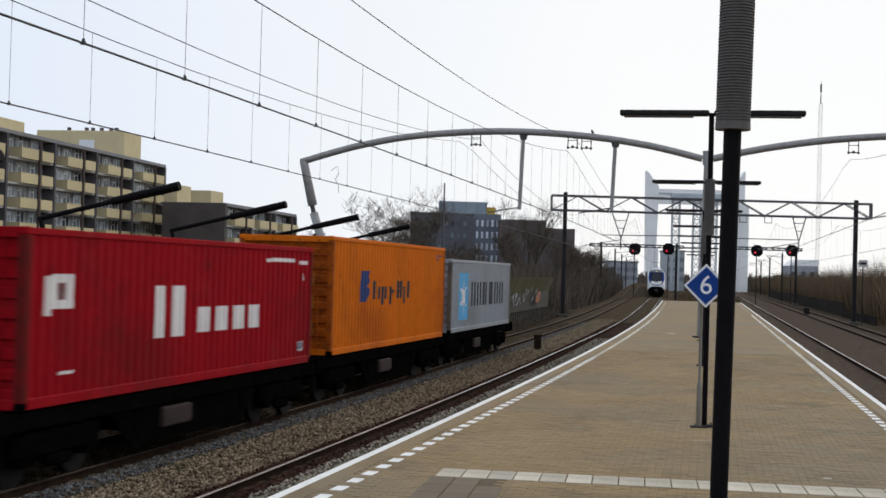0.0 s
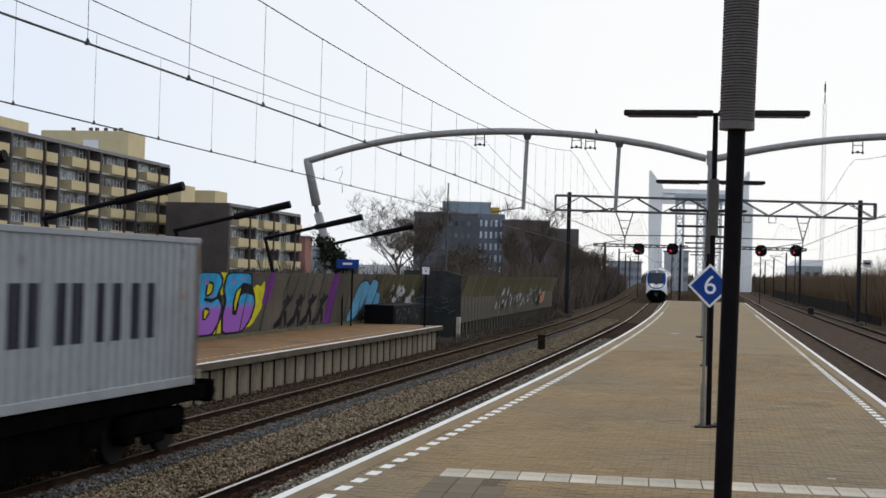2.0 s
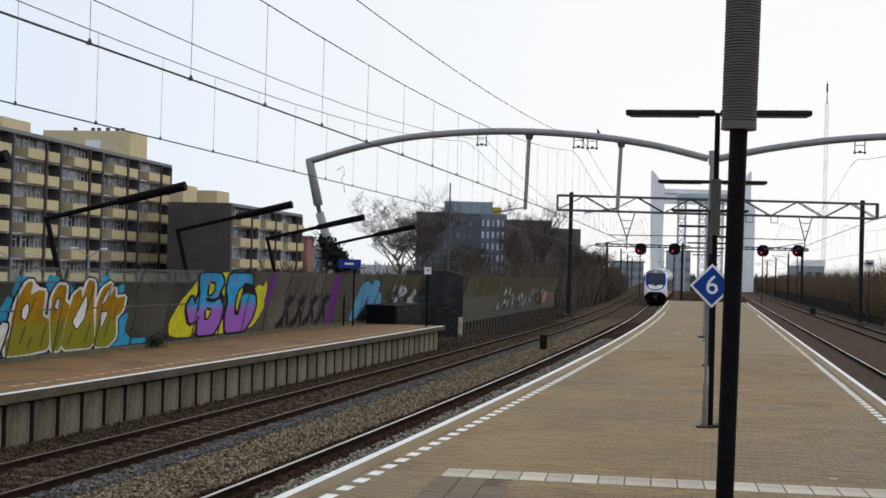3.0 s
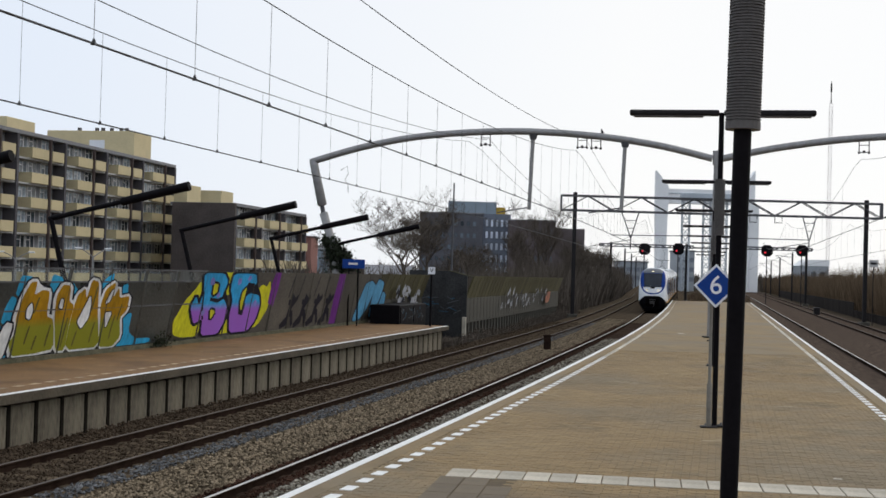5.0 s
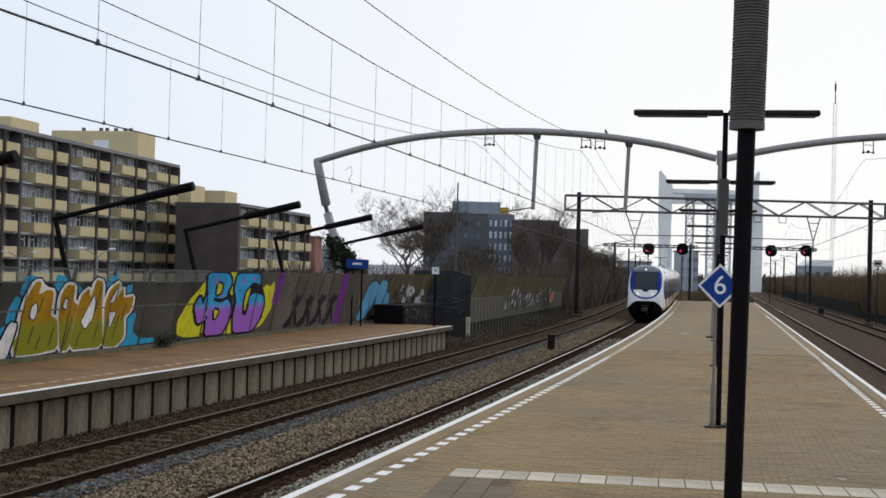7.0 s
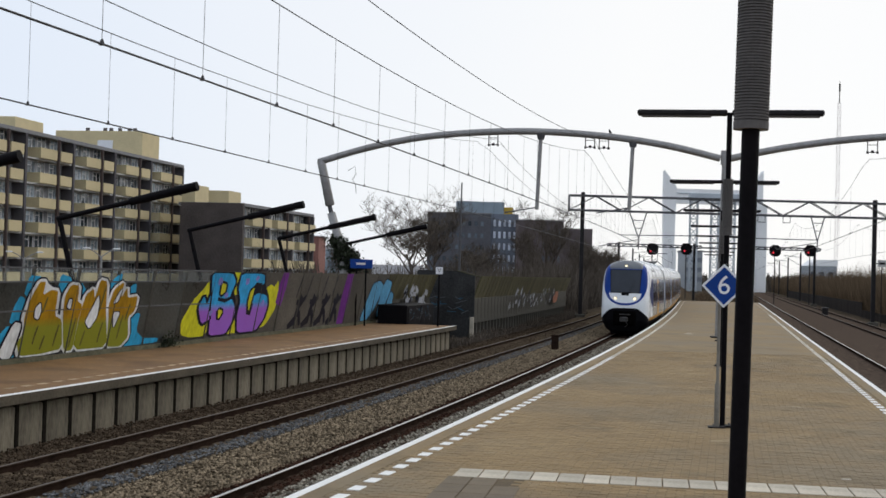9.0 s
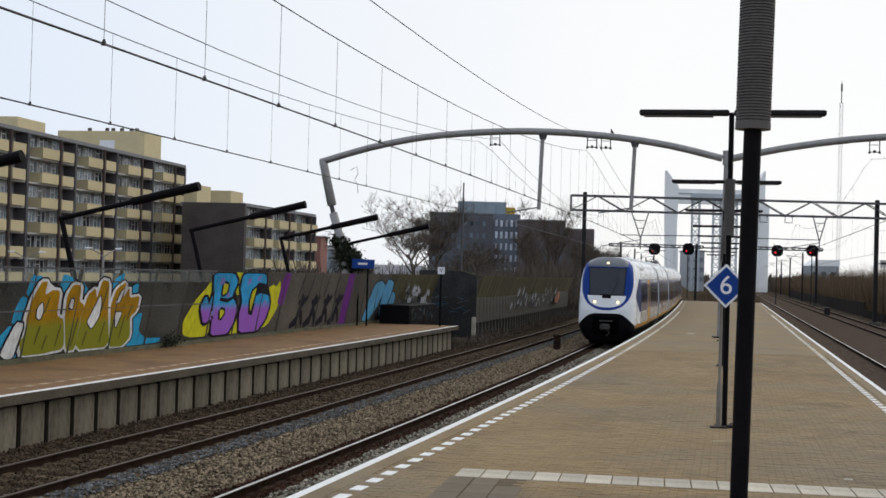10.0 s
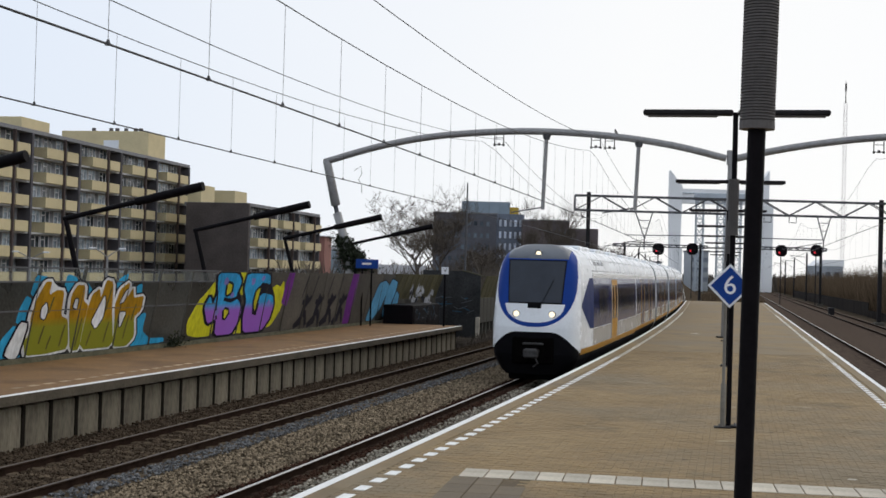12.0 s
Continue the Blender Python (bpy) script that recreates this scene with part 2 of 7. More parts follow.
# ballast beds
b = Build().sweep([(-5.0, -3.0), (-2.2, -1.15), (-2.1, -0.99), (-1.0, -0.95), (0, -0.95), (1.0, -0.95), (2.0, -0.98), (3.0, -0.95), (4.31, -0.95), (6.05, -0.95), (6.1, -1.15), (8.6, -3.0)], rising(curve_path(FREIGHT, -60, 420, 4)))
structure("ballast_bed_left", b, BALLAST, "grey-brown crushed stone bed under the curved tracks", "ballast")
b = Build().sweep([(-1.6, -1.15), (-1.5, -0.95), (0, -0.95), (2.4, -0.95), (5, -0.95), (6.6, -0.97), (7.6, -1.15)], right_path(SIDE_A, -40, 700, 8))
structure("ballast_bed_right", b, BALLAST_FAR, "dark brown crushed stone bed under the straight tracks", "ballast")

RAILPROFILE = [(-0.07, -0.17), (0.07, -0.17), (0.07, -0.155), (0.012, -0.13), (0.012, -0.045), (0.036, -0.03), (0.036, -0.002), (-0.036, -0.002), (-0.036, -0.03), (-0.012, -0.045), (-0.012, -0.13), (-0.07, -0.155)]
HEAD = [(-0.03, -0.002), (0.03, -0.002), (0.024, 0.004), (-0.024, 0.004)]


def track(off, path, top, label):
    t = thing("track", label, "railway track", kind="structure", group="tracks")
    for side in (-0.7535, 0.7535):
        pts = [((Vector(p) + Vector((*a, 0)) * side), a) for p, a in (rising(path(off, -60, 420, 3, RAIL)) if path is curve_path else path(off, -60, 600, 3, RAIL))]
        r = part("rail", Build().sweep(RAILPROFILE, pts), RUST, t)
        part("running_face", Build().sweep(HEAD, pts), top, r, "worn bright running face")
    return t


track_freight = track(FREIGHT, curve_path, RAILDULL, "rusty curved railway track on wet ballast")
track_main = track(MAIN, curve_path, RAILTOP, "curved railway track with bright worn rail heads beside the platform")
track(SIDE_A, right_path, RAILTOP, "straight railway track along the far platform edge")
track(SIDE_B, right_path, RAILDULL, "straight outer railway track on dark ballast")
# ---- island platform ----
PLAT_END = 156.0


def xs_at(y):
    return EDGE + bend(y)[0], RIGHT_EDGE + 0.2 * y


p = Build()
ys = [-30 + 4 * i for i in range(47)]
ys = [y for y in ys if y < PLAT_END] + [PLAT_END]
for y in ys:
    x0, x1 = xs_at(y)
    p.v += [(x0 + 0.10, y, -1.16), (x0 + 0.10, y, -0.14), (x0, y, -0.14), (x0, y, -0.006), (x1, y, -0.006), (x1, y, -0.14), (x1 - 0.1, y, -0.14), (x1 - 0.1, y, -1.16)]
for i in range(len(ys) - 1):
    p.f += [(8 * i + j, 8 * i + (j + 1) % 8, 8 * i + 8 + (j + 1) % 8, 8 * i + 8 + j) for j in range(8)]
p.f += [tuple(range(7, -1, -1)), tuple(range(8 * (len(ys) - 1), 8 * len(ys)))]
platform = structure("platform", p, CONC, "long island platform with a concrete edge and grey-brown paving", "platform")

# far paving and joint bed
PAVE0, PAVE1 = 12.0, 46.0
d = Build()
for i in range(len(ys) - 1):
    for y0, y1 in ((ys[i], ys[i + 1]),):
        a0, a1 = xs_at(y0), xs_at(y1)
        d.add([(a0[0] + 0.3, y0, -0.004), (a0[1] - 0.3, y0, -0.004), (a1[1] - 0.3, y1, -0.004), (a1[0] + 0.3, y1, -0.004)], [(0, 1, 2, 3)])
part("paving_bed", d, JOINT, platform)
d = Build()
fy = [PAVE1 + (PLAT_END - PAVE1) * i / 20 for i in range(21)]
ny = [-30 + (PAVE0 + 30) * i / 12 for i in range(13)]
for y0, y1 in list(zip(fy[:-1], fy[1:])) + list(zip(ny[:-1], ny[1:])):
    a0, a1 = xs_at(y0), xs_at(y1)
    d.add([(a0[0] + 0.3, y0, 0.0), (a0[1] - 0.3, y0, 0.0), (a1[1] - 0.3, y1, 0.0), (a1[0] + 0.3, y1, 0.0)], [(0, 1, 2, 3)])
part("far_paving", d, DECK, platform, "grey-brown brick paving")

# white edge lines and dashed tiles
strip = [(0.03, -0.004), (0.145, -0.004), (0.145, 0.006), (0.03, 0.006)]
part("edge_line", Build().sweep(strip, curve_path(EDGE, -30, PLAT_END, 2)), WHITE, platform, "white painted edge line")
part("edge_line", Build().sweep([(-s, z) for s, z in strip][::-1], right_path(RIGHT_EDGE, -30, PLAT_END, 4)), WHITE, platform, "white painted edge line")
border = [(0.148, -0.005), (0.37, -0.005), (0.37, 0.0025), (0.148, 0.0025)]
part("edge_paving", Build().sweep(border, curve_path(EDGE, -30, PLAT_END, 2)), DECK, platform, "brown edge paving")
part("edge_paving", Build().sweep([(-s, z) for s, z in border][::-1], right_path(RIGHT_EDGE, -30, PLAT_END, 4)), DECK, platform, "brown edge paving")
tile = Build().box((-0.07, -0.15, -0.004), (0.07, 0.15, 0.008), bevel=0.004).mesh("marker_tile", WHITE)
tile_far = Build().box((-0.066, -0.15, -0.004), (0.066, 0.15, 0.008), bevel=0.004).mesh("marker_tile", mat("dull_tile", (0.64, 0.60, 0.51), 0.8, var=0.2, rand="object", amount=0.25))
y, n = 12.3, 0
DASH = 0.56
while y < 100:
    for m in (at_curve(EDGE + DASH, y), at_right(RIGHT_EDGE - 0.55, y)):
        part("marker_tile", tile if y < 42 else tile_far, None, platform, m=m)
    y += 0.6
soft = [(0.52, -0.004), (0.56, -0.004), (0.56, 0.004), (0.52, 0.004)]
part("far_marker_line", Build().sweep(soft, curve_path(EDGE, 100.4, PLAT_END, 4)), WHITE_WORN, platform)
part("far_marker_line", Build().sweep([(-s, z) for s, z in soft][::-1], right_path(RIGHT_EDGE, 100.4, PLAT_END, 4)), WHITE_WORN, platform)

# tactile strip of pale tiles across the platform
ST = Matrix.Translation((0.08, 16.72, 0)) @ Matrix.Rotation(-math.atan(0.145), 4, "Z")
big = Build().box((0.006, -0.33, -0.004), (0.304, 0.33, 0.010), bevel=0.006).mesh("strip_tile", WHITE_WORN)
grey_tile = Build().box((0.006, -0.294, -0.004), (0.304, 0.294, 0.009), bevel=0.006).mesh("grey_tile", mat("grey_tile", (0.15, 0.118, 0.08), 0.8, var=0.15, rand="object", amount=0.1))
for i in range(27):
    part("strip_tile", big, None, platform, m=ST @ pose(0.312 * i, 0, 0))
for i in range(2):
    part("grey_tile", grey_tile, None, platform, m=ST @ pose(0.312 * i - 0.05, -0.64, 0))
for i in range(3):
    for j in range(3):
        part("grey_tile", grey_tile, None, platform, m=ST @ pose(0.312 * i - 0.05, -1.24 - 0.6 * j, 0))

# ---- platform lamp posts ----


def lamp_post(m):
    t = thing("lamp_post", "black lamp post with twin flat arms and ribbed grey sleeve", "lamp post", m, "lamp posts along the platform")
    part("pole", Build().tube([(0, 0, 0), (0, 0, 5.25)], 0.044, 14), BLACK, t, smooth=True)
    part("base_plate", Build().box((-0.16, -0.16, 0), (0.16, 0.16, 0.03), bevel=0.01), BLACK, t)
    for sx in (-0.11, 0.11):
        for sy in (-0.11, 0.11):
            part("bolt", Build().tube([(sx, sy, 0.03), (sx, sy, 0.06)], 0.018, 6), GALV_DARK, t)
    zs, rs = [(0, 0, 3.195), (0, 0, 3.195), (0, 0, 3.235)], [0.05, 0.087, 0.087]
    for i in range(60):
        z = 3.235 + 0.015 * i
        zs += [(0, 0, z + 0.001), (0, 0, z + 0.006), (0, 0, z + 0.007), (0, 0, z + 0.015)]
        rs += [0.079, 0.079, 0.087, 0.087]
    part("sleeve", Build().tube(zs, rs, 20), RIBGREY, t, "ribbed grey sleeve")
    for s in (-1, 1):
        part("arm", Build().box((min(0.04 * s, 1.53 * s), -0.11, 5.20), (max(0.04 * s, 1.53 * s), 0.11, 5.29), bevel=0.02), DARKSTEEL, t)
        part("diffuser", Build().box((min(0.3 * s, 1.46 * s), -0.085, 5.175), (max(0.3 * s, 1.46 * s), 0.085, 5.20), bevel=0.008), RIBGREY, t, "pale grey lamp diffuser")
    return t


LAMPS = [(4.53 + 3.07 * i, 22.84 + 16.04 * i) for i in range(-1, 9)]
first_lamp = lamp_post(Matrix.Translation((LAMPS[0][0] - 0.05, LAMPS[0][1], 0)) @ Matrix.Rotation(0.014, 4, "Y") @ Matrix.Rotation(-0.19, 4, "Z"))
for x, y in LAMPS[1:]:
    if y < PLAT_END - 2:
        copy_thing(first_lamp, Matrix.Translation((x, y, 0)) @ Matrix.Rotation(-0.19, 4, "Z"))


def text_mesh(name, body, size, material, depth=0.003):
    cu = bpy.data.curves.new(name, "FONT")
    cu.body, cu.size, cu.extrude, cu.align_x, cu.align_y = body, size, depth, "CENTER", "CENTER"
    ob = new(name, cu)
    me = bpy.data.meshes.new_from_object(ob.evaluated_get(bpy.context.evaluated_depsgraph_get()))
    bpy.data.objects.remove(ob)
    me.materials.clear()
    me.materials.append(material)
    return me


# sector sign on its own grey post
s6 = thing("sector_sign", "blue diamond sign with a white number six on a grey post", "sign", Matrix.Translation((4.40, 22.66, 0)) @ Matrix.Rotation(-0.12, 4, "Z"))
part("post", Build().tube([(0, 0, 0), (0, 0, 0.72), (0, 0, 0.74), (0, 0, 2.1)], [0.044, 0.044, 0.027, 0.027], 12), GREYPOST, s6, "grey painted post", True)
part("post_foot", Build().box((-0.14, -0.1, 0), (0.14, 0.1, 0.025), bevel=0.008), DARKSTEEL, s6)
dia = lambda r, y0, y1: Build().add([(-r, y0, 0), (0, y0, -r), (r, y0, 0), (0, y0, r), (-r, y1, 0), (0, y1, -r), (r, y1, 0), (0, y1, r)], [(0, 1, 2, 3), (7, 6, 5, 4), (0, 4, 5, 1), (1, 5, 6, 2), (2, 6, 7, 3), (3, 7, 4, 0)])
SC = pose(0.06, -0.09, 2.35)
part("border", dia(0.365, 0, 0.012), SIGNWHITE, s6, "white sign border", m=SC)
part("face", dia(0.315, -0.006, 0.002), SIGNBLUE, s6, "blue sign face", m=SC)
part("number", text_mesh("number", "6", 0.44, SIGNWHITE), None, s6, "white number six", m=SC @ pose(0, -0.010, -0.0, 90, 0, 0))
part("bracket", Build().box((-0.05, 0.0, -0.03), (0.05, 0.1, 0.03)), GREYPOST, s6, m=SC)

# ---- curved tubular portal over the tracks ----
portal = thing("catenary_portal", "grey steel portal of curved tubes carrying the overhead wires", "catenary portal")
AC = Vector((11.35, 58.0, 0))
ACR = Vector((0.982, -0.19, 0)).normalized()


def arch_pt(s, z):
    return AC + ACR * s + Vector((0, 0, z))


def arch_curve(ctrl, n=26):
    out = []
    for i in range(n + 1):
        u = i / n * (len(ctrl) - 1)
        k = min(int(u), len(ctrl) - 2)
        f = u - k
        p0, p1, p2, p3 = (ctrl[max(k - 1, 0)], ctrl[k], ctrl[k + 1], ctrl[min(k + 2, len(ctrl) - 1)])
        q = [0.5 * (2 * b + (c - a) * f + (2 * a - 5 * b + 4 * c - d) * f * f + (3 * b - a - 3 * c + d) * f ** 3) for a, b, c, d in zip(p0, p1, p2, p3)]
        out.append(arch_pt(*q))
    return out


LEFTARCH = [(-17.85, 7.30), (-15.4, 8.0), (-12.6, 8.5), (-9.0, 8.72), (-5.6, 8.58), (-2.6, 8.18), (-0.2, 7.62)]
part("arch_tube", Build().tube(arch_curve(LEFTARCH), 0.15, 12), GALV, portal, "grey galvanised arch tube", True)
RIGHTARCH = [(0.2, 7.62), (2.6, 8.12), (5.6, 8.52), (9.0, 8.68), (12.6, 8.5), (15.4, 8.0), (17.6, 7.34)]
part("arch_tube", Build().tube(arch_curve(RIGHTARCH), 0.15, 12), GALV, portal, "grey galvanised arch tube", True)
part("centre_mast", Build().tube([arch_pt(-0.1, 0), arch_pt(0, 7.45)], [0.16, 0.13], 14), GALV, portal, smooth=True)
part("mast_head", Build().tube([arch_pt(0, 7.35), arch_pt(0, 7.95)], 0.19, 12), GALV, portal)
part("mast_foot", Build().box((AC.x - 0.4, AC.y - 0.3, 0), (AC.x + 0.2, AC.y + 0.3, 0.06)), DARKSTEEL, portal)
part("left_mast", Build().tube([arch_pt(-16.62, -1.15), arch_pt(-16.62, 2.4), arch_pt(-16.66, 2.9), arch_pt(-16.88, 3.7), arch_pt(-17.3, 4.98), arch_pt(-17.31, 5.0)], [0.2, 0.2, 0.19, 0.19, 0.19, 0.12], 14), GALV, portal, smooth=True)
part("mast_neck", Build().tube([arch_pt(-17.29, 4.95), arch_pt(-17.42, 5.42)], 0.1, 12), GALV_DARK, portal, smooth=True)
part("mast_sleeve", Build().tube([arch_pt(-17.36, 5.3), arch_pt(-17.37, 5.34), arch_pt(-17.84, 7.30), arch_pt(-17.86, 7.42)], [0.15, 0.21, 0.185, 0.15], 14), GALV, portal, "grey upper mast tube", True)
part("loose_wire", Build().tube([arch_pt(-16.55, 6.9), arch_pt(-16.25, 7.1), arch_pt(-16.2, 6.75), arch_pt(-16.35, 6.5), arch_pt(-16.2, 6.25), arch_pt(-16.18, 5.9)], 0.014, 5), WIRE, portal, "loose hanging wire")
part("right_mast", Build().tube([arch_pt(16.3, -1.15), arch_pt(17.6, 7.4)], [0.2, 0.19], 14), GALV, portal, smooth=True)
for s, z0, z1 in ((-7.9, 5.3, 8.68), (-3.9, 5.35, 8.38), (7.9, 5.3, 8.62)):
    part("drop_post", Build().tube([arch_pt(s, z1), arch_pt(s - 0.1, z0)], 0.085, 10), GALV, portal, "grey drop post", True)
    part("drop_collar", Build().tube([arch_pt(s, z1 - 0.32), arch_pt(s, z1 - 0.1)], [0.13, 0.19], 10), GALV_DARK, portal)
    part("registration_arm", Build().tube([arch_pt(s - 0.1, z0 + 0.1), arch_pt(s - 1.5, z0 - 0.15)], 0.03, 6), GALV_DARK, portal)


def hanger(s, z):
    h = Build()
    for d in (-0.2, 0.2):
        h.tube([arch_pt(s + d, z + 0.55), arch_pt(s + d, z)], 0.022, 6)
        h.tube([arch_pt(s + d, z - 0.06), arch_pt(s + d, z + 0.03)], 0.05, 8)
    h.tube([arch_pt(s - 0.2, z), arch_pt(s + 0.2, z)], 0.02, 6)
    h.tube([arch_pt(s - 0.2, z + 0.3), arch_pt(s + 0.2, z + 0.3)], 0.016, 6)
    h.tube([arch_pt(s - 0.05, z + 0.02), arch_pt(s + 0.05, z + 0.02)], 0.06, 8)
    part("wire_hanger", h, DARKSTEEL, portal, "dark insulator frame")


for s, z in ((-10.0, 8.12), (-5.75, 8.05), (-5.15, 8.02), (6.0, 7.95)):
    hanger(s, z)

# ---- overhead wires ----


def messenger_z(y, low):
    k = ((y + 5) % 60.0) - 30
    return low + 0.0016 * k * k


def catenary(off, path, z_contact, label, drop0, pitch=2.45, sway=0.0, low=6.05):
    t = thing("overhead_line", label, "overhead line")
    pts = [Vector(p) + Vector((0, 0, z_contact)) for p, a in path(off, -30, 420, 3)]
    part("contact_wire", Build().tube(pts, 0.0125, 6, False), WIRE, t, "dark contact wire")
    mp = [Vector((p.x + sway, p.y, messenger_z(p.y, low))) for p in pts]
    part("messenger_wire", Build().tube(mp, 0.0085, 6, False), WIRE, t)
    y = drop0
    n = 0
    while y < 130:
        (p, a), = path(off, y, y, 1)[:1]
        part("dropper", Build().tube([(p[0] + sway, p[1], messenger_z(p[1], low)), (p[0], p[1], z_contact)], 0.0034, 4, False), WIRE, t)
        part("clamp", Build().tube([(p[0], p[1], z_contact - 0.015), (p[0], p[1], z_contact + 0.05)], [0.035, 0.012], 6), WIRE, t)
        y += pitch
    return t


catenary(MAIN - 0.05, curve_path, 4.72, "dark contact wire on droppers over the platform track", 14.13, 2.51, low=6.09)
catenary(FREIGHT, curve_path, 4.80, "dark contact wire on droppers over the freight track", 17.99, 2.52, low=6.33)
catenary(SIDE_A, right_path, 4.72, "dark contact wire on droppers over the straight track", 62.0, 6)
catenary(SIDE_B, right_path, 4.72, "dark contact wire on droppers over the outer track", 62.0, 6)
for off, z, sag, span, start in ((FREIGHT + 0.3, 6.70, 0.0015, 60, 3), (MAIN, 7.03, 0.0013, 60, 3)):
    fp = [Vector(p) + Vector((0, 0, z + sag * (((p[1] + start) % span) - span / 2) ** 2)) for p, a in curve_path(off, -30, 300, 3)]
    tagged(part("feeder_wire", Build().tube(fp, 0.009, 6, False), WIRE, None, "thin feeder wire strung beside the tracks"), "", "wire")

# ---- side platform beyond the freight track ----
SIDE_END = 63.0
prof = [(-0.03, -0.20), (0, -0.18), (0, -0.006), (-4.3, -0.006), (-4.3, -1.16), (-0.62, -1.16), (-0.62, -0.20)]
side_platform = structure("side_platform", Build().sweep(prof, curve_path(LEFT_EDGE, -10, SIDE_END, 3)), COPING, "low side platform with a concrete panel face", "platform")
part("paving", Build().sweep([(-0.2, -0.004), (-0.2, 0.0), (-4.1, 0.0), (-4.1, -0.004)], curve_path(LEFT_EDGE, -10, SIDE_END - 0.1, 3)), REDDECK, side_platform, "wet red-brown paving")
part("edge_line", Build().sweep([(-0.01, -0.004), (-0.01, 0.006), (-0.14, 0.006), (-0.14, -0.004)], curve_path(LEFT_EDGE, -10, SIDE_END - 0.1, 3)), WHITE, side_platform, "white painted edge line")
panel = Build().box((-0.60, -0.43, -1.1), (-0.27, 0.43, -0.27), bevel=0.02).mesh("face_panel", FACE_PANEL)
# post that closes each panel gap with its dark colour
face_post = Build().box((-0.45, -0.06, -1.12), (-0.262, 0.06, -0.205), bevel=0.01).mesh("face_post", FACE_POST)
y = 15.0
while y < SIDE_END - 0.6:
    part("face_panel", panel, None, side_platform, m=at_curve(LEFT_EDGE, y))
    part("face_post", face_post, None, side_platform, m=at_curve(LEFT_EDGE, y + 0.4925))
    y += 0.985
pale = Build().box((-0.07, -0.15, -0.002), (0.07, 0.15, 0.006), bevel=0.003).mesh("marker_tile", mat("worn_tan_tile", (0.36, 0.27, 0.17), 0.8, var=0.2, rand="object", amount=0.3))
for i in range(58):
    part("marker_tile", pale, None, side_platform, m=at_curve(LEFT_EDGE - 0.75, 26 + 0.6 * i))

# ---- leaning screen with graffiti ----
MOSSY = mat("mossy_plinth_concrete", (0.125, 0.115, 0.075), 0.9, second=(0.05, 0.05, 0.028), scale=2.0, fine=14, bump=0.3)
screen = thing("screen_wall", "leaning glazed concrete screen wall covered in graffiti", "screen wall", kind="structure")
SCREEN_GREY = mat("screen_panel", (0.078, 0.069, 0.056), 0.65, var=0.4, scale=0.9, fine=12, rand="object", amount=0.25)
GLAZED = mat("dull_glazing", (0.040, 0.043, 0.040), 0.3, var=0.6, scale=0.7, fine=12, rand="object", amount=0.2)
SH = 2.28


def screen_m(y):
    return at_curve(SCREEN, y)


pitch = 2.2
LEAN = 0.40


def lean_at(z):
    return LEAN * (z - 0.12) / (SH - 0.12)


def screen_panel(z0, z1):
    return Build().add([(lean_at(z) - d, y, z) for d, y, z in ((0, 0.03, z0), (0, pitch - 0.03, z0), (0, pitch - 0.03, z1), (0, 0.03, z1), (0.06, 0.03, z0), (0.06, pitch - 0.03, z0), (0.06, pitch - 0.03, z1), (0.06, 0.03, z1))],
                    [(0, 1, 2, 3), (7, 6, 5, 4), (0, 3, 7, 4), (1, 5, 6, 2), (3, 2, 6, 7), (0, 4, 5, 1)])


CLEAR = bpy.data.materials.new("clear_dusty_glazing")
CLEAR.use_nodes = True
cb = CLEAR.node_tree.nodes["Principled BSDF"]
cb.inputs["Base Color"].default_value, cb.inputs["Roughness"].default_value = (0.86, 0.90, 0.88, 1), 0.05
cb.inputs["Transmission Weight"].default_value, cb.inputs["IOR"].default_value, cb.inputs["Specular IOR Level"].default_value = 0.96, 1.02, 0.1
pm_a, pm_b, pm_c = screen_panel(0.12, SH).mesh("screen_panel", SCREEN_GREY), screen_panel(0.12, 1.93).mesh("screen_panel", GLAZED), screen_panel(1.96, SH).mesh("clear_pane", CLEAR)
postm = Build().tube([(-0.03, 0, 0), (-0.03 + LEAN, 0, SH + 0.03)], 0.05, 6).mesh("screen_post", CONC_DARK)
railm = Build().box((0.0, 0, -0.02), (0.024, pitch, 0.02)).mesh("screen_rail", GALV_DARK)
y, n = 17.0, 0
while y < SIDE_END + 1:
    m = screen_m(y)
    part("screen_panel", pm_b if y < 41.5 else pm_a, None, screen, m=m)
    if y < 41.5:
        part("clear_pane", pm_c, None, screen, "clear upper glass strip", m=m).visible_shadow = False
    part("screen_post", postm, None, screen, m=m)
    if y < 41.5:
        for z in (1.25, 1.945, SH):
            part("screen_rail", railm, None, screen, m=m @ pose(LEAN * z / SH - 0.02, 0, z))
    y += pitch
    n += 1
part("screen_plinth", Build().sweep([(-0.2, 0), (0.1, 0), (0.08, 0.12), (-0.2, 0.12)], curve_path(SCREEN, 10, SIDE_END + 1, 3)), MOSSY, screen, "mossy concrete plinth")

# ---- canopy frames along the side platform ----


def canopy_frame(m):
    t = thing("canopy_frame", "black steel canopy frame with a leaning post and rising arm", "canopy frame", m, "canopy frames on the side platform")
    part("leaning_post", Build().tube([(0.62, 0, -1.17), (0.62, 0, 1.3), (0, 0, 3.6)], [0.08, 0.08, 0.066], 10), BLACK, t, smooth=True)
    part("arm", Build().tube([(-0.05, 0, 3.56), (3.7, 0, 4.44)], [0.066, 0.066], 10), BLACK, t, smooth=True)
    part("arm_sleeve", Build().tube([(2.0, 0, 4.042), (3.84, 0, 4.473)], [0.105, 0.120], 14), BLACK, t, smooth=True)
    part("foot", Build().box((0.45, -0.15, -1.17), (0.8, 0.15, -1.12)), BLACK, t)
    return t


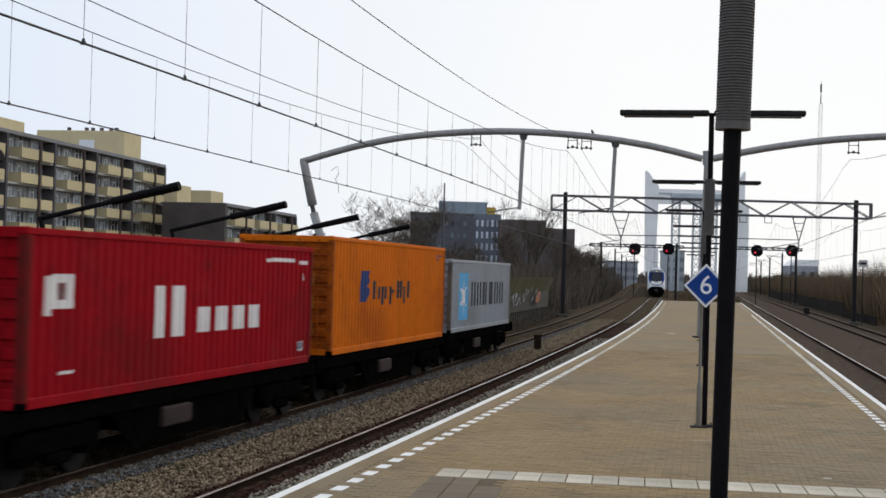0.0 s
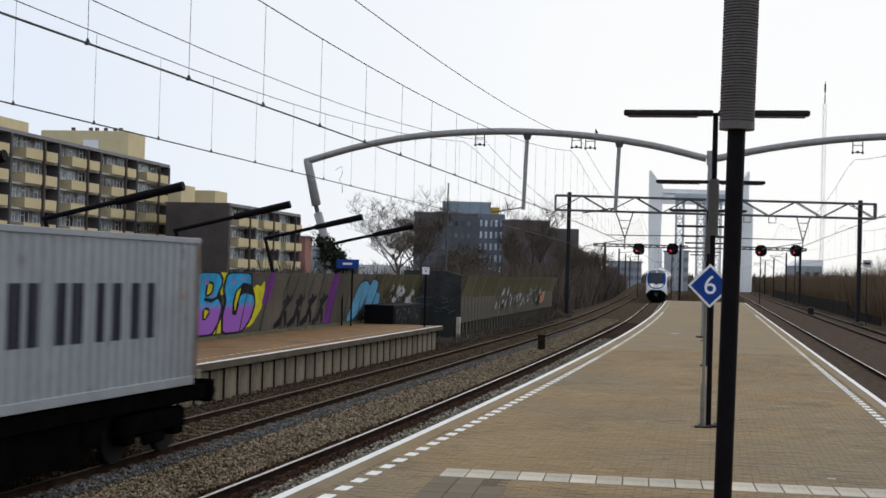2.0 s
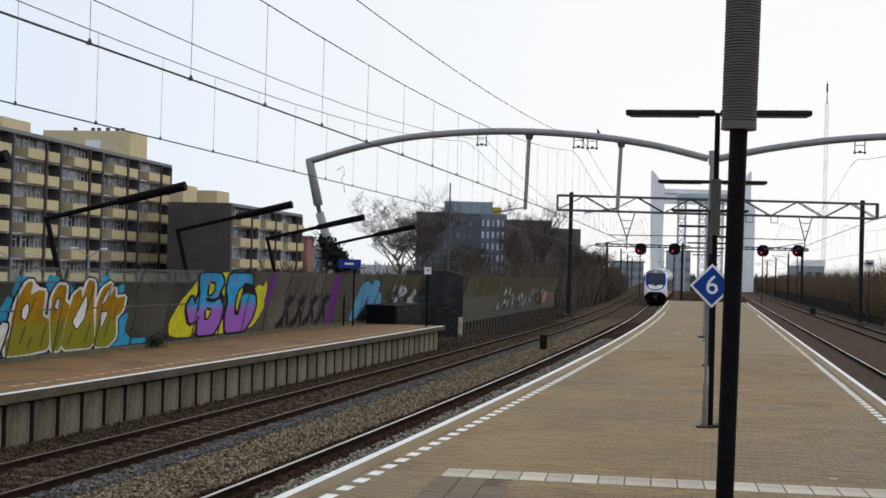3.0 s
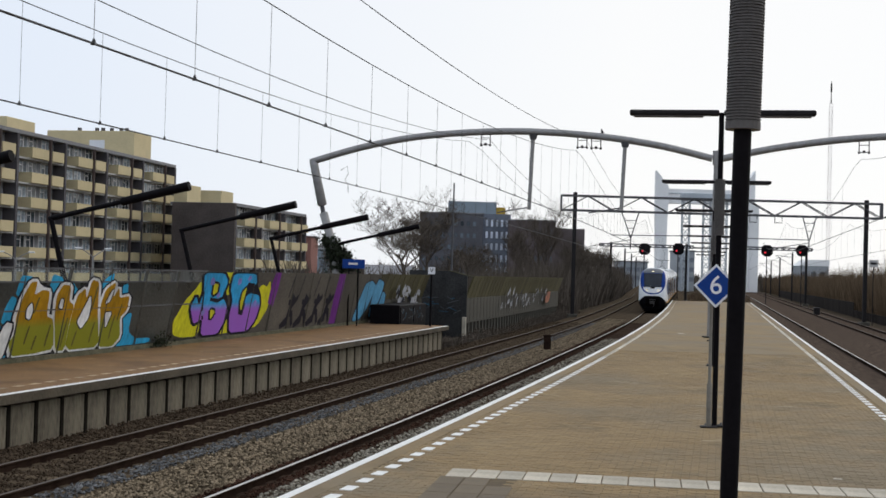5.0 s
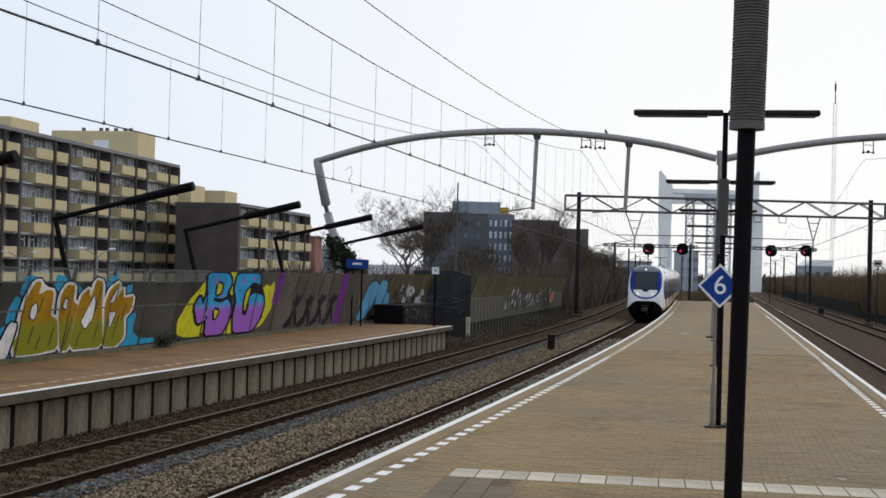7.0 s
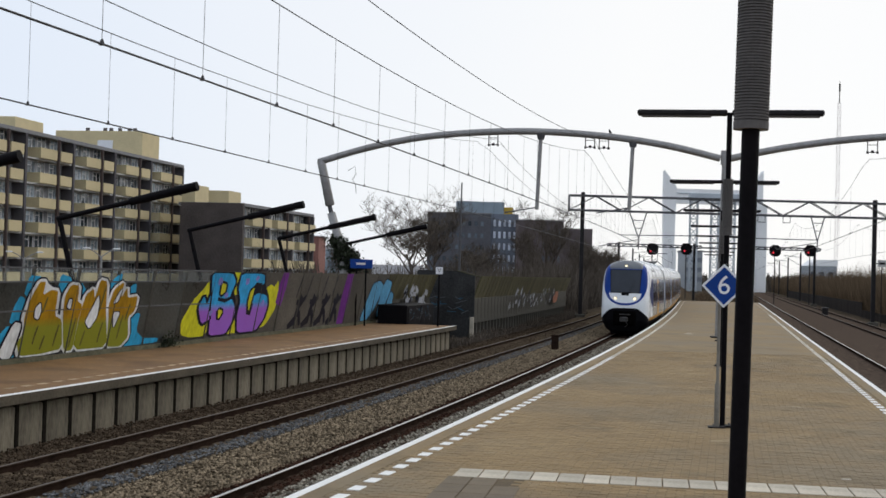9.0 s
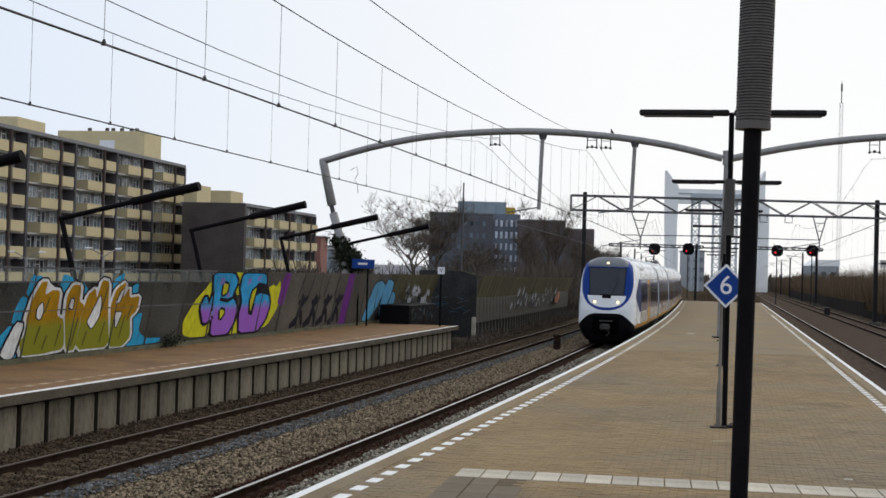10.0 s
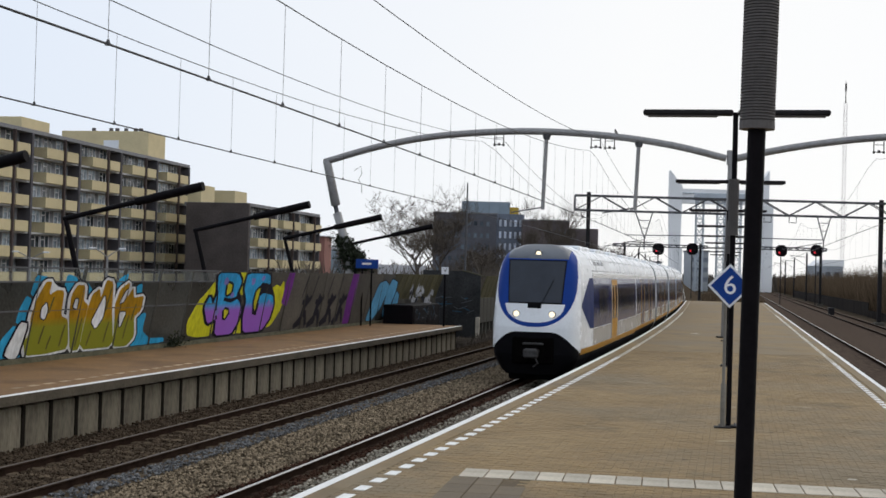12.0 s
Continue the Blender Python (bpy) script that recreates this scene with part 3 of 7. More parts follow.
cf = None
for y in (27.2, 35.6, 43.95, 52.5, 61.2):
    m = at_curve(SCREEN - 0.75, y)
    cf = copy_thing(cf, m) if cf else canopy_frame(m)

# marks and a pale repair on the paving
for x, y, w, d_, mt in ((10.6, 61.5, 0.22, 0.4, WHITE_WORN), (4.95, 17.1, 0.07, 0.07, WHITE_WORN)):
    q = Build()
    rr = random.Random(round(x * 10))
    q.add([(x + w * rr.uniform(0.6, 1.1) * math.cos(a), y + d_ * rr.uniform(0.6, 1.1) * math.sin(a), 0.0065) for a in (i * math.pi / 9 for i in range(18))], [tuple(range(18))])
    part("surface_stain", q, mt, platform, "faint stain on the paving")

# a pigeon sitting on the arch
bird = thing("bird", "small dark pigeon sitting on the arch tube", "bird", Matrix.Translation(arch_pt(-4.9, 8.64)) @ Matrix.Rotation(2.0, 4, "Z"))
part("body", Build().tube([(-0.08, 0, 0.04), (-0.03, 0, 0.06), (0.03, 0, 0.10), (0.06, 0, 0.15)], [0.02, 0.05, 0.055, 0.03], 8), DARKSTEEL, bird, smooth=True)
part("head", Build().tube([(0.05, 0, 0.14), (0.06, 0, 0.17), (0.075, 0, 0.19), (0.1, 0, 0.195)], [0.025, 0.032, 0.028, 0.006], 8), DARKSTEEL, bird, smooth=True)
part("tail", Build().box((-0.17, -0.02, 0.02), (-0.06, 0.02, 0.04)), DARKSTEEL, bird)
for s in (-0.03, 0.03):
    part("leg", Build().tube([(0, s * 0.7, 0.0), (0.01, s * 0.7, 0.06)], 0.008, 5), DARKSTEEL, bird)
# ---- freight train ----
RED = mat("container_red", (0.270, 0.004, 0.009), 0.6, spec=0.04, var=0.2, scale=0.7, fine=14, stretch=(1, 1, 0.35))
ORANGE = mat("container_orange", (0.56, 0.130, 0.005), 0.6, spec=0.05, var=0.16, scale=0.7, fine=14, stretch=(1, 1, 0.35))
GREY = mat("container_grey", (0.245, 0.266, 0.292), 0.5, var=0.12, scale=0.7, fine=14, stretch=(1, 1, 0.35))
GREY_END = mat("dirty_grey_end", (0.22, 0.20, 0.21), 0.65, var=0.3, scale=1.2, fine=14)
LIGHTBLUE = mat("light_blue_panel", (0.10, 0.36, 0.62), 0.5, var=0.08, scale=1)
NAVY = mat("navy_mark", (0.012, 0.035, 0.15), 0.5, var=0.15, scale=1)
DARKMARK = mat("dark_lettering", (0.014, 0.016, 0.028), 0.5, var=0.2, scale=1)
PALEMARK = mat("white_lettering", (0.72, 0.68, 0.66), 0.55, var=0.12, scale=2)
# near-zero black and wheel tone: underfloor shade is put into both colours
FRAMEBLACK = mat("wagon_black_with_shade", (0.0034, 0.003, 0.0028), 0.95, var=0.5, scale=4, spec=0.0)
WHEEL = mat("wheel_steel_with_shade", (0.006, 0.005, 0.0045), 0.85, 0.0, var=0.4, scale=6)
DUSTY = mat("dusty_box", (0.030, 0.019, 0.018), 0.85, var=0.4, scale=3)
POST_RUST = mat("rusty_post", (0.12, 0.095, 0.075), 0.8, var=0.45, scale=3)
RED_EDGE = mat("scuffed_red_post", (0.17, 0.010, 0.011), 0.7, second=(0.07, 0.012, 0.010), scale=2.5, fine=14, spec=0.05)
ORANGE_EDGE = mat("scuffed_orange_post", (0.40, 0.088, 0.006), 0.7, second=(0.14, 0.032, 0.008), scale=2.5, fine=14, spec=0.05)
for m_, grime, fresh in ((RED, (0.11, 0.010, 0.010), (0.33, 0.030, 0.032)), (ORANGE, (0.26, 0.050, 0.008), (0.62, 0.19, 0.03)), (GREY, (0.15, 0.14, 0.13), (0.34, 0.35, 0.36))):
    weather(m_, [(0.45, 0.52, 0.70, grime, 0.55, 2.0), (1.7, 0.60, 0.74, grime, 0.6, 7.0), (0.8, 0.60, 0.75, fresh, 0.4, 13.0)], True)
CL, CW = 12.192, 2.438


def corrugated(length, height, depth, pitch, n_face):
    """Points of a folded sheet along its length: (along, inwards)."""
    out, a, k = [], 0.0, int(length / pitch)
    pitch = length / k
    for i in range(k):
        a = i * pitch
        out += [(a, 0), (a + pitch * 0.27, 0), (a + pitch * 0.5, depth), (a + pitch * 0.77, depth)]
    return out + [(length, 0)]


def container(name_label, height, main, end_mat, post, group="containers"):
    """A forty-foot box; its space: x across, y along the train, z up from its floor, at the middle of its length."""
    t = thing("shipping_container", name_label, "shipping container", group=group)
    hw, hl = CW / 2, CL / 2
    for s, nm in ((1, "side_wall"), (-1, "side_wall")):
        w = Build()
        pts = corrugated(CL - 0.3, height, 0.036, 0.278, 4)
        w.v = [(s * (hw - 0.012 - d), -hl + 0.15 + a, z) for z in (0.16, height - 0.1) for a, d in pts]
        k = len(pts)
        w.f = [(i, i + 1, k + i + 1, k + i) if s > 0 else (i + 1, i, k + i, k + i + 1) for i in range(k - 1)]
        part(nm, w, main, t)
        part("top_rail", Build().box((s * hw - (0.07 if s > 0 else 0), -hl + 0.15, height - 0.11), (s * hw + (0 if s > 0 else 0.07), hl - 0.15, height - 0.01), bevel=0.01), main, t)
        part("bottom_rail", Build().box((s * hw - (0.08 if s > 0 else 0), -hl + 0.15, 0.012), (s * hw + (0 if s > 0 else 0.08), hl - 0.15, 0.17), bevel=0.012), main, t)
    for sy in (-1, 1):
        e = Build()
        ht = height - 0.3
        prof, k = [], 8
        for i in range(k):
            z0 = 0.15 + ht * i / k
            p_ = ht / k
            prof += [(z0, 0.0), (z0 + p_ * 0.45, 0.0), (z0 + p_ * 0.55, 0.045), (z0 + p_ * 0.9, 0.045)]
        prof.append((0.15 + ht, 0.0))
        kk = len(prof)
        e.v = [(sx * (hw - 0.14), sy * (hl - 0.03 - d), z) for sx in (-1, 1) for z, d in prof]
        e.f = [(i, i + 1, kk + i + 1, kk + i) for i in range(kk - 1)]
        part("end_wall", e, end_mat, t, "ribbed end wall")
        part("header", Build().box((-hw + 0.13, sy * hl - (0.12 if sy > 0 else 0), height - 0.16), (hw - 0.13, sy * hl + (0 if sy > 0 else 0.12), height - 0.005), bevel=0.01), main, t)
        part("sill", Build().box((-hw + 0.13, sy * hl - (0.12 if sy > 0 else 0), 0.01), (hw - 0.13, sy * hl + (0 if sy > 0 else 0.12), 0.16), bevel=0.01), main, t)
        if sy < 0:
            for x in (-0.85, -0.35, 0.35, 0.85):
                part("lock_rod", Build().tube([(x, -hl - 0.0, 0.1), (x, -hl - 0.0, height - 0.08)], 0.017, 6), end_mat, t)
        for sx in (-1, 1):
            x0, y0 = sorted((sx * hw, sx * (hw - 0.15))), sorted((sy * hl, sy * (hl - 0.16)))
            part("corner_post", Build().box((x0[0], y0[0], 0.1), (x0[1], y0[1], height - 0.1), bevel=0.02), post, t)
            for z in (0.0, height - 0.118):
                part("corner_casting", Build().box((x0[0] - 0.004, y0[0] - 0.004, z), (x0[1] + 0.004, y0[1] + 0.004, z + 0.118), bevel=0.02), FRAMEBLACK if z == 0 else main, t)
    part("roof", Build().box((-hw + 0.05, -hl + 0.1, height - 0.05), (hw - 0.05, hl - 0.1, height - 0.012)), main, t)
    part("floor", Build().box((-hw + 0.08, -hl + 0.1, 0.02), (hw - 0.08, hl - 0.1, 0.15)), FRAMEBLACK, t)
    return t


FOLDS = corrugated(CL - 0.3, 0, 0.036, 0.278, 4)


def mark(t, name, polys, material, label="", lift=0.003):
    """Paint on the right-hand side wall that follows its folds; polys in (along, up) metres."""
    def clip(poly, a, keep_above):
        out = []
        for k, p in enumerate(poly):
            q = poly[(k + 1) % len(poly)]
            inp, inq = (p[0] >= a) == keep_above or p[0] == a, (q[0] >= a) == keep_above or q[0] == a
            if inp:
                out.append(p)
            if inp != inq and p[0] != q[0]:
                f = (a - p[0]) / (q[0] - p[0])
                out.append((a, p[1] + f * (q[1] - p[1])))
        return out

    for poly in polys:
        b = Build()
        for (a0, d0), (a1, d1) in zip(FOLDS[:-1], FOLDS[1:]):
            a0, a1 = a0 - CL / 2 + 0.15, a1 - CL / 2 + 0.15
            q = clip(clip(poly, a0, True), a1, False)
            if len(q) > 2:
                b.add([(CW / 2 - 0.012 - (d0 + (d1 - d0) * (a - a0) / (a1 - a0)) + lift, a, z) for a, z in q], [tuple(range(len(q)))])
        if b.f:
            part(name, b, material, t, label)


def rect(a0, a1, z0, z1, slant=0.0):
    return [(a0, z0), (a1, z0), (a1 + slant, z1), (a0 + slant, z1)]


c_red = container("deep red corrugated forty-foot container with white lettering blocks", 2.591, RED, RED, RED_EDGE)
mark(c_red, "lettering_bar", [rect(-1.95, -1.5, 0.86, 1.75), rect(-1.2, -0.75, 0.86, 1.75)], PALEMARK, "white lettering bar")
mark(c_red, "lettering_bar", [rect(-0.1 + 0.8 * i, 0.45 + 0.8 * i, 0.9, 1.36) for i in range(4)], PALEMARK, "white lettering bar")
mark(c_red, "flag_panel", [rect(-5.37, -4.70, 1.42, 1.93), rect(-5.50, -5.37, 1.32, 1.9)], PALEMARK, "white flag panel")
mark(c_red, "flag_mark", [rect(-5.15, -4.90, 1.55, 1.8)], RED)
mark(c_red, "small_mark", [rect(3.3, 3.5, 2.22, 2.30), rect(3.6, 4.9, 2.24, 2.32), rect(5.3, 5.8, 2.2, 2.28), rect(5.45, 5.6, 1.85, 2.0), rect(5.3, 5.62, 0.3, 0.5)], PALEMARK, "small white markings")
mark(c_red, "small_mark", [rect(-5.1, -4.6, 0.45, 0.5)], PALEMARK)
mark(c_red, "blue_plate", [rect(5.3, 5.6, 0.33, 0.48)], SIGNBLUE)

c_orange = container("bright orange corrugated high forty-foot container with a navy emblem", 2.93, ORANGE, ORANGE_EDGE, ORANGE_EDGE)
mark(c_orange, "emblem", [[(-3.68, 1.28), (-2.96, 1.28), (-2.86, 1.4), (-2.72, 1.6), (-2.92, 1.68), (-2.76, 1.85), (-2.88, 1.95), (-2.76, 2.1), (-3.48, 2.1), (-3.68, 1.8)]], NAVY, "navy blue emblem")
lt = []
for i, (up, dn) in enumerate(((1.84, 1.34), (1.68, 1.34), (1.68, 1.18), (1.68, 1.34), (1.68, 1.18), (1.58, 1.5), (1.84, 1.34), (1.84, 1.34), (1.68, 1.18), (1.84, 1.34))):
    a = -2.38 + 0.4 * i
    lt.append(rect(a, a + 0.27, dn, up))
mark(c_orange, "lettering_bar", lt, DARKMARK, "dark lettering bar")
mark(c_orange, "small_mark", [rect(4.9, 5.7, 2.62, 2.66), rect(4.9, 5.3, 2.5, 2.56)], NAVY)
ye = mat("faded_warning", (0.30, 0.10, 0.010), 0.6, var=0.2)
for z in (0.5, 1.15, 1.7):
    part("warning_plate", Build().box((0.25, -CL / 2 + 0.012, z), (0.75, -CL / 2 + 0.03, z + 0.32)), ye, c_orange, "faded yellow warning plate")

c_grey = container("pale grey corrugated forty-foot container with a light blue emblem panel", 2.60, GREY, GREY_END, POST_RUST)
mark(c_grey, "emblem_panel", [rect(-4.72, -3.05, 0.42, 2.12)], LIGHTBLUE, "light blue square panel")
star = [(-3.89 + (0.72 if i % 2 == 0 else 0.22) * math.sin(math.pi * i / 6) * 0.9, 1.26 + (0.74 if i % 2 == 0 else 0.25) * math.cos(math.pi * i / 6)) for i in range(12)]
mark(c_grey, "emblem", [[star[k], star[(k + 1) % 12], (-3.89, 1.26)] for k in range(12)], PALEMARK, "", 0.006)
lt = []
for i in range(6):
    a = -2.45 + 1.2 * i
    lt += [rect(a, a + 0.32, 0.90, 1.80), rect(a + 0.5, a + 0.82, 0.90, 1.80)]
mark(c_grey, "lettering_bar", lt, DARKMARK, "dark lettering bar")
mark(c_grey, "small_mark", [rect(5.35, 5.5, 2.2, 2.4), rect(5.35, 5.5, 1.9, 2.05)], GREY_END)
mark(c_grey, "small_mark", [rect(5.4, 5.55, 1.5, 1.6)], ye)


def wheelset(y, parent):
    for s in (-1, 1):
        x = s * 0.7535
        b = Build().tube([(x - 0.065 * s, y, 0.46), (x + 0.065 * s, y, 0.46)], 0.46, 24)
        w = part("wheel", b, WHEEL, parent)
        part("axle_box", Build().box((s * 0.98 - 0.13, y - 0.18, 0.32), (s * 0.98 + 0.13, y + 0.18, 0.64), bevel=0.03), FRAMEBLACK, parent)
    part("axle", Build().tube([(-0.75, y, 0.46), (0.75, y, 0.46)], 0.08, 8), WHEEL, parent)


def wagon(label, back, front, deck=1.14):
    """A skeletal container wagon; its ends along the train in its own space, z from the rail."""
    t = thing("container_wagon", label, "freight wagon", group="container wagons")
    for s in (-1, 1):
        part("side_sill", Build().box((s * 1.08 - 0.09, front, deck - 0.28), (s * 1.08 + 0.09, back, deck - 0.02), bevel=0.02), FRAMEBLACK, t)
        # web plates reach low so the space between the bogies stays black
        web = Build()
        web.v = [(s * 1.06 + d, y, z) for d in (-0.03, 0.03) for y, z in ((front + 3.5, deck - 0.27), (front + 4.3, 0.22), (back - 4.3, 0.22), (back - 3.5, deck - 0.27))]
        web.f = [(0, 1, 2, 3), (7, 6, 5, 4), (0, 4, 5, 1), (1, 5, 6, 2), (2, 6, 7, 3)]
        part("sill_web", web, FRAMEBLACK, t, "added black web plate closing the underfloor shade")
        for y in (front + 4.4, (front + back) / 2, back - 4.4):
            part("truss_strut", Build().box((s * 1.08 - 0.045, y - 0.08, 0.5), (s * 1.08 + 0.045, y + 0.08, deck - 0.25)), FRAMEBLACK, t)
        part("equipment_box", Build().box((s * 1.02 - 0.16, front + 5.3, 0.45), (s * 1.02 + 0.16, front + 6.5, 0.80), bevel=0.03), DUSTY, t, "dusty equipment box")
    # centre sill and brake cylinders are added to fill the dark underfloor
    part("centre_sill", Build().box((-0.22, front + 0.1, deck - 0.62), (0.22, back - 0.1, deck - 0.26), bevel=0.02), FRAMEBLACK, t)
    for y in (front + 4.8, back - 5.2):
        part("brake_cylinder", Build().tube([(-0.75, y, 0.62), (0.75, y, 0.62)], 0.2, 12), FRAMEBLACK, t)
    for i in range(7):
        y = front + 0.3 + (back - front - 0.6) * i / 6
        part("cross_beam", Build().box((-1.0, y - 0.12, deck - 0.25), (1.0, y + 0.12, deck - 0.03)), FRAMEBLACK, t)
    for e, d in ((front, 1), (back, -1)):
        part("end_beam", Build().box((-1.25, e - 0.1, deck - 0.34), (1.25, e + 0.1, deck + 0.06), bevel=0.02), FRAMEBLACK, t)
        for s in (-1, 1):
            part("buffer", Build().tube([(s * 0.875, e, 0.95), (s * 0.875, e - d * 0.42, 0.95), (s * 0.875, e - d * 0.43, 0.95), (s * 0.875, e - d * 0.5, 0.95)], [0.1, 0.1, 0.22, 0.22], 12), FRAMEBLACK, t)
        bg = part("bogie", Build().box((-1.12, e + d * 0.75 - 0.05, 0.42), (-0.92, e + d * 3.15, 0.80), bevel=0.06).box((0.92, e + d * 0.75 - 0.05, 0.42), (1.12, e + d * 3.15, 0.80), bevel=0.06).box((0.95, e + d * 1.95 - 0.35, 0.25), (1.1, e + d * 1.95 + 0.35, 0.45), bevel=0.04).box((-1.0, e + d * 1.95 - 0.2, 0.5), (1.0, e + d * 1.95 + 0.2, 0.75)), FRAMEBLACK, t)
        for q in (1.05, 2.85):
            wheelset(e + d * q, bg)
    part("tail_plate", Build().box((0.7, back + 0.1, deck), (0.95, back + 0.13, deck + 0.22)), WHITE_WORN, t, "pale tail plate")
    return t


WAG = [wagon("black skeletal container wagon with dusty bogies", 6.7, -6.7) for _ in range(3)]

# ---- electric passenger train ----
T_WHITE = mat("train_white", (0.79, 0.81, 0.83), 0.28, var=0.05, scale=1.2, fine=20, bump=0.02)
T_BLUE = mat("train_blue", (0.011, 0.046, 0.245), 0.45, var=0.1, scale=1.5, bump=0.02, spec=0.08)
T_BAND = mat("train_dark_blue_band", (0.008, 0.020, 0.095), 0.14, var=0.15, scale=1.5, bump=0.0, spec=0.10)
T_TIP = mat("train_deep_blue", (0.008, 0.020, 0.10), 0.45, var=0.1, scale=1.5, bump=0.02, spec=0.06)
T_GLASS = mat("tinted_glass", (0.014, 0.020, 0.032), 0.13, var=0.2, scale=1.5, bump=0.0, spec=0.4)
T_SIDEGLASS = mat("side_glass", (0.012, 0.013, 0.018), 0.08, var=0.3, scale=1.5, bump=0.0, spec=0.45)
# yellow darkened to include the shade on the inward-curving sill
T_YELLOW = mat("train_yellow_shade_toned", (0.44, 0.215, 0.018), 0.45, var=0.1, scale=2)
T_GREY = mat("train_lower_silver", (0.50, 0.49, 0.47), 0.24, 0.35, var=0.1, scale=1.5)
T_CAP = mat("roof_cap_grey", (0.13, 0.14, 0.155), 0.3, var=0.15, scale=2)
COUPLER = mat("greasy_coupler_steel", (0.055, 0.052, 0.05), 0.5, 0.4, var=0.4, scale=8)
T_BLACK = mat("bumper_black", (0.004, 0.004, 0.005), 0.6, var=0.3, scale=3, spec=0.05)
LAMP_ON = glow("headlamp_lit", (1.0, 0.84, 0.58), 1.1)
SECTION = [(0.30, 0.96), (0.42, 1.12), (0.75, 1.32), (1.1, 1.39), (1.8, 1.40), (2.5, 1.38), (3.0, 1.35), (3.3, 1.32), (3.6, 1.25), (3.85, 1.13), (4.02, 0.96), (4.13, 0.70), (4.20, 0.0)]


NOSE = 0.945


def half_width(z):
    for (z0, w0), (z1, w1) in zip(SECTION[:-1], SECTION[1:]):
        if z <= z1:
            f = max(0.0, (z - z0) / (z1 - z0))
            if z1 == 4.20:
                return w0 * math.sqrt(max(0.0, 1 - f * f))
            return w0 + (w1 - w0) * f
    return 0.0


def nose_depth(w, z):
    hw = max(half_width(z) * NOSE, 0.05)
    rake = 0.0 if z < 1.7 else 0.16 * (z - 1.7) + 0.05 * (z - 1.7) ** 2
    if z > 3.7:
        rake += 2.2 * (z - 3.7) ** 2
    low = 0.25 * max(0.0, 0.9 - z)
    return 0.24 * min(1.0, abs(w) / 1.32) ** 2 + 0.42 * min(1, abs(w) / hw) ** 12 + rake + low


def nose_region(w, z):
    a = abs(w)
    if z < 1.56 - 0.62 * (max(0.0, a - 0.55) / 0.80) ** 1.8:
        return "bumper"
    outer = a < 1.20 - 0.13 * max(0.0, z - 3.2) if z > 3.0 else (a / 1.20) ** 2.3 + ((3.0 - z) / 1.29) ** 2.3 < 1
    inner = a < 0.90 if z > 2.5 else (a / 0.90) ** 2.4 + ((2.5 - z) / 0.66) ** 2.4 < 1
    if z > 3.74:
        return "cap" if a < 0.92 or z > 4.12 else "blue" if outer else "white"
    if inner:
        if z > 2.40:
            edge = 0.88 - 0.07 * (3.7 - z) / 1.3
            if a >= edge or z >= 3.71:
                return "blue"
            return "glass" if a < edge - 0.035 and 2.435 < z < 3.675 else "seal"
        return "nub" if a < 0.2 and z > 2.27 else "panel"
    return "blue" if outer else "white"


NZ, NU = 240, 190


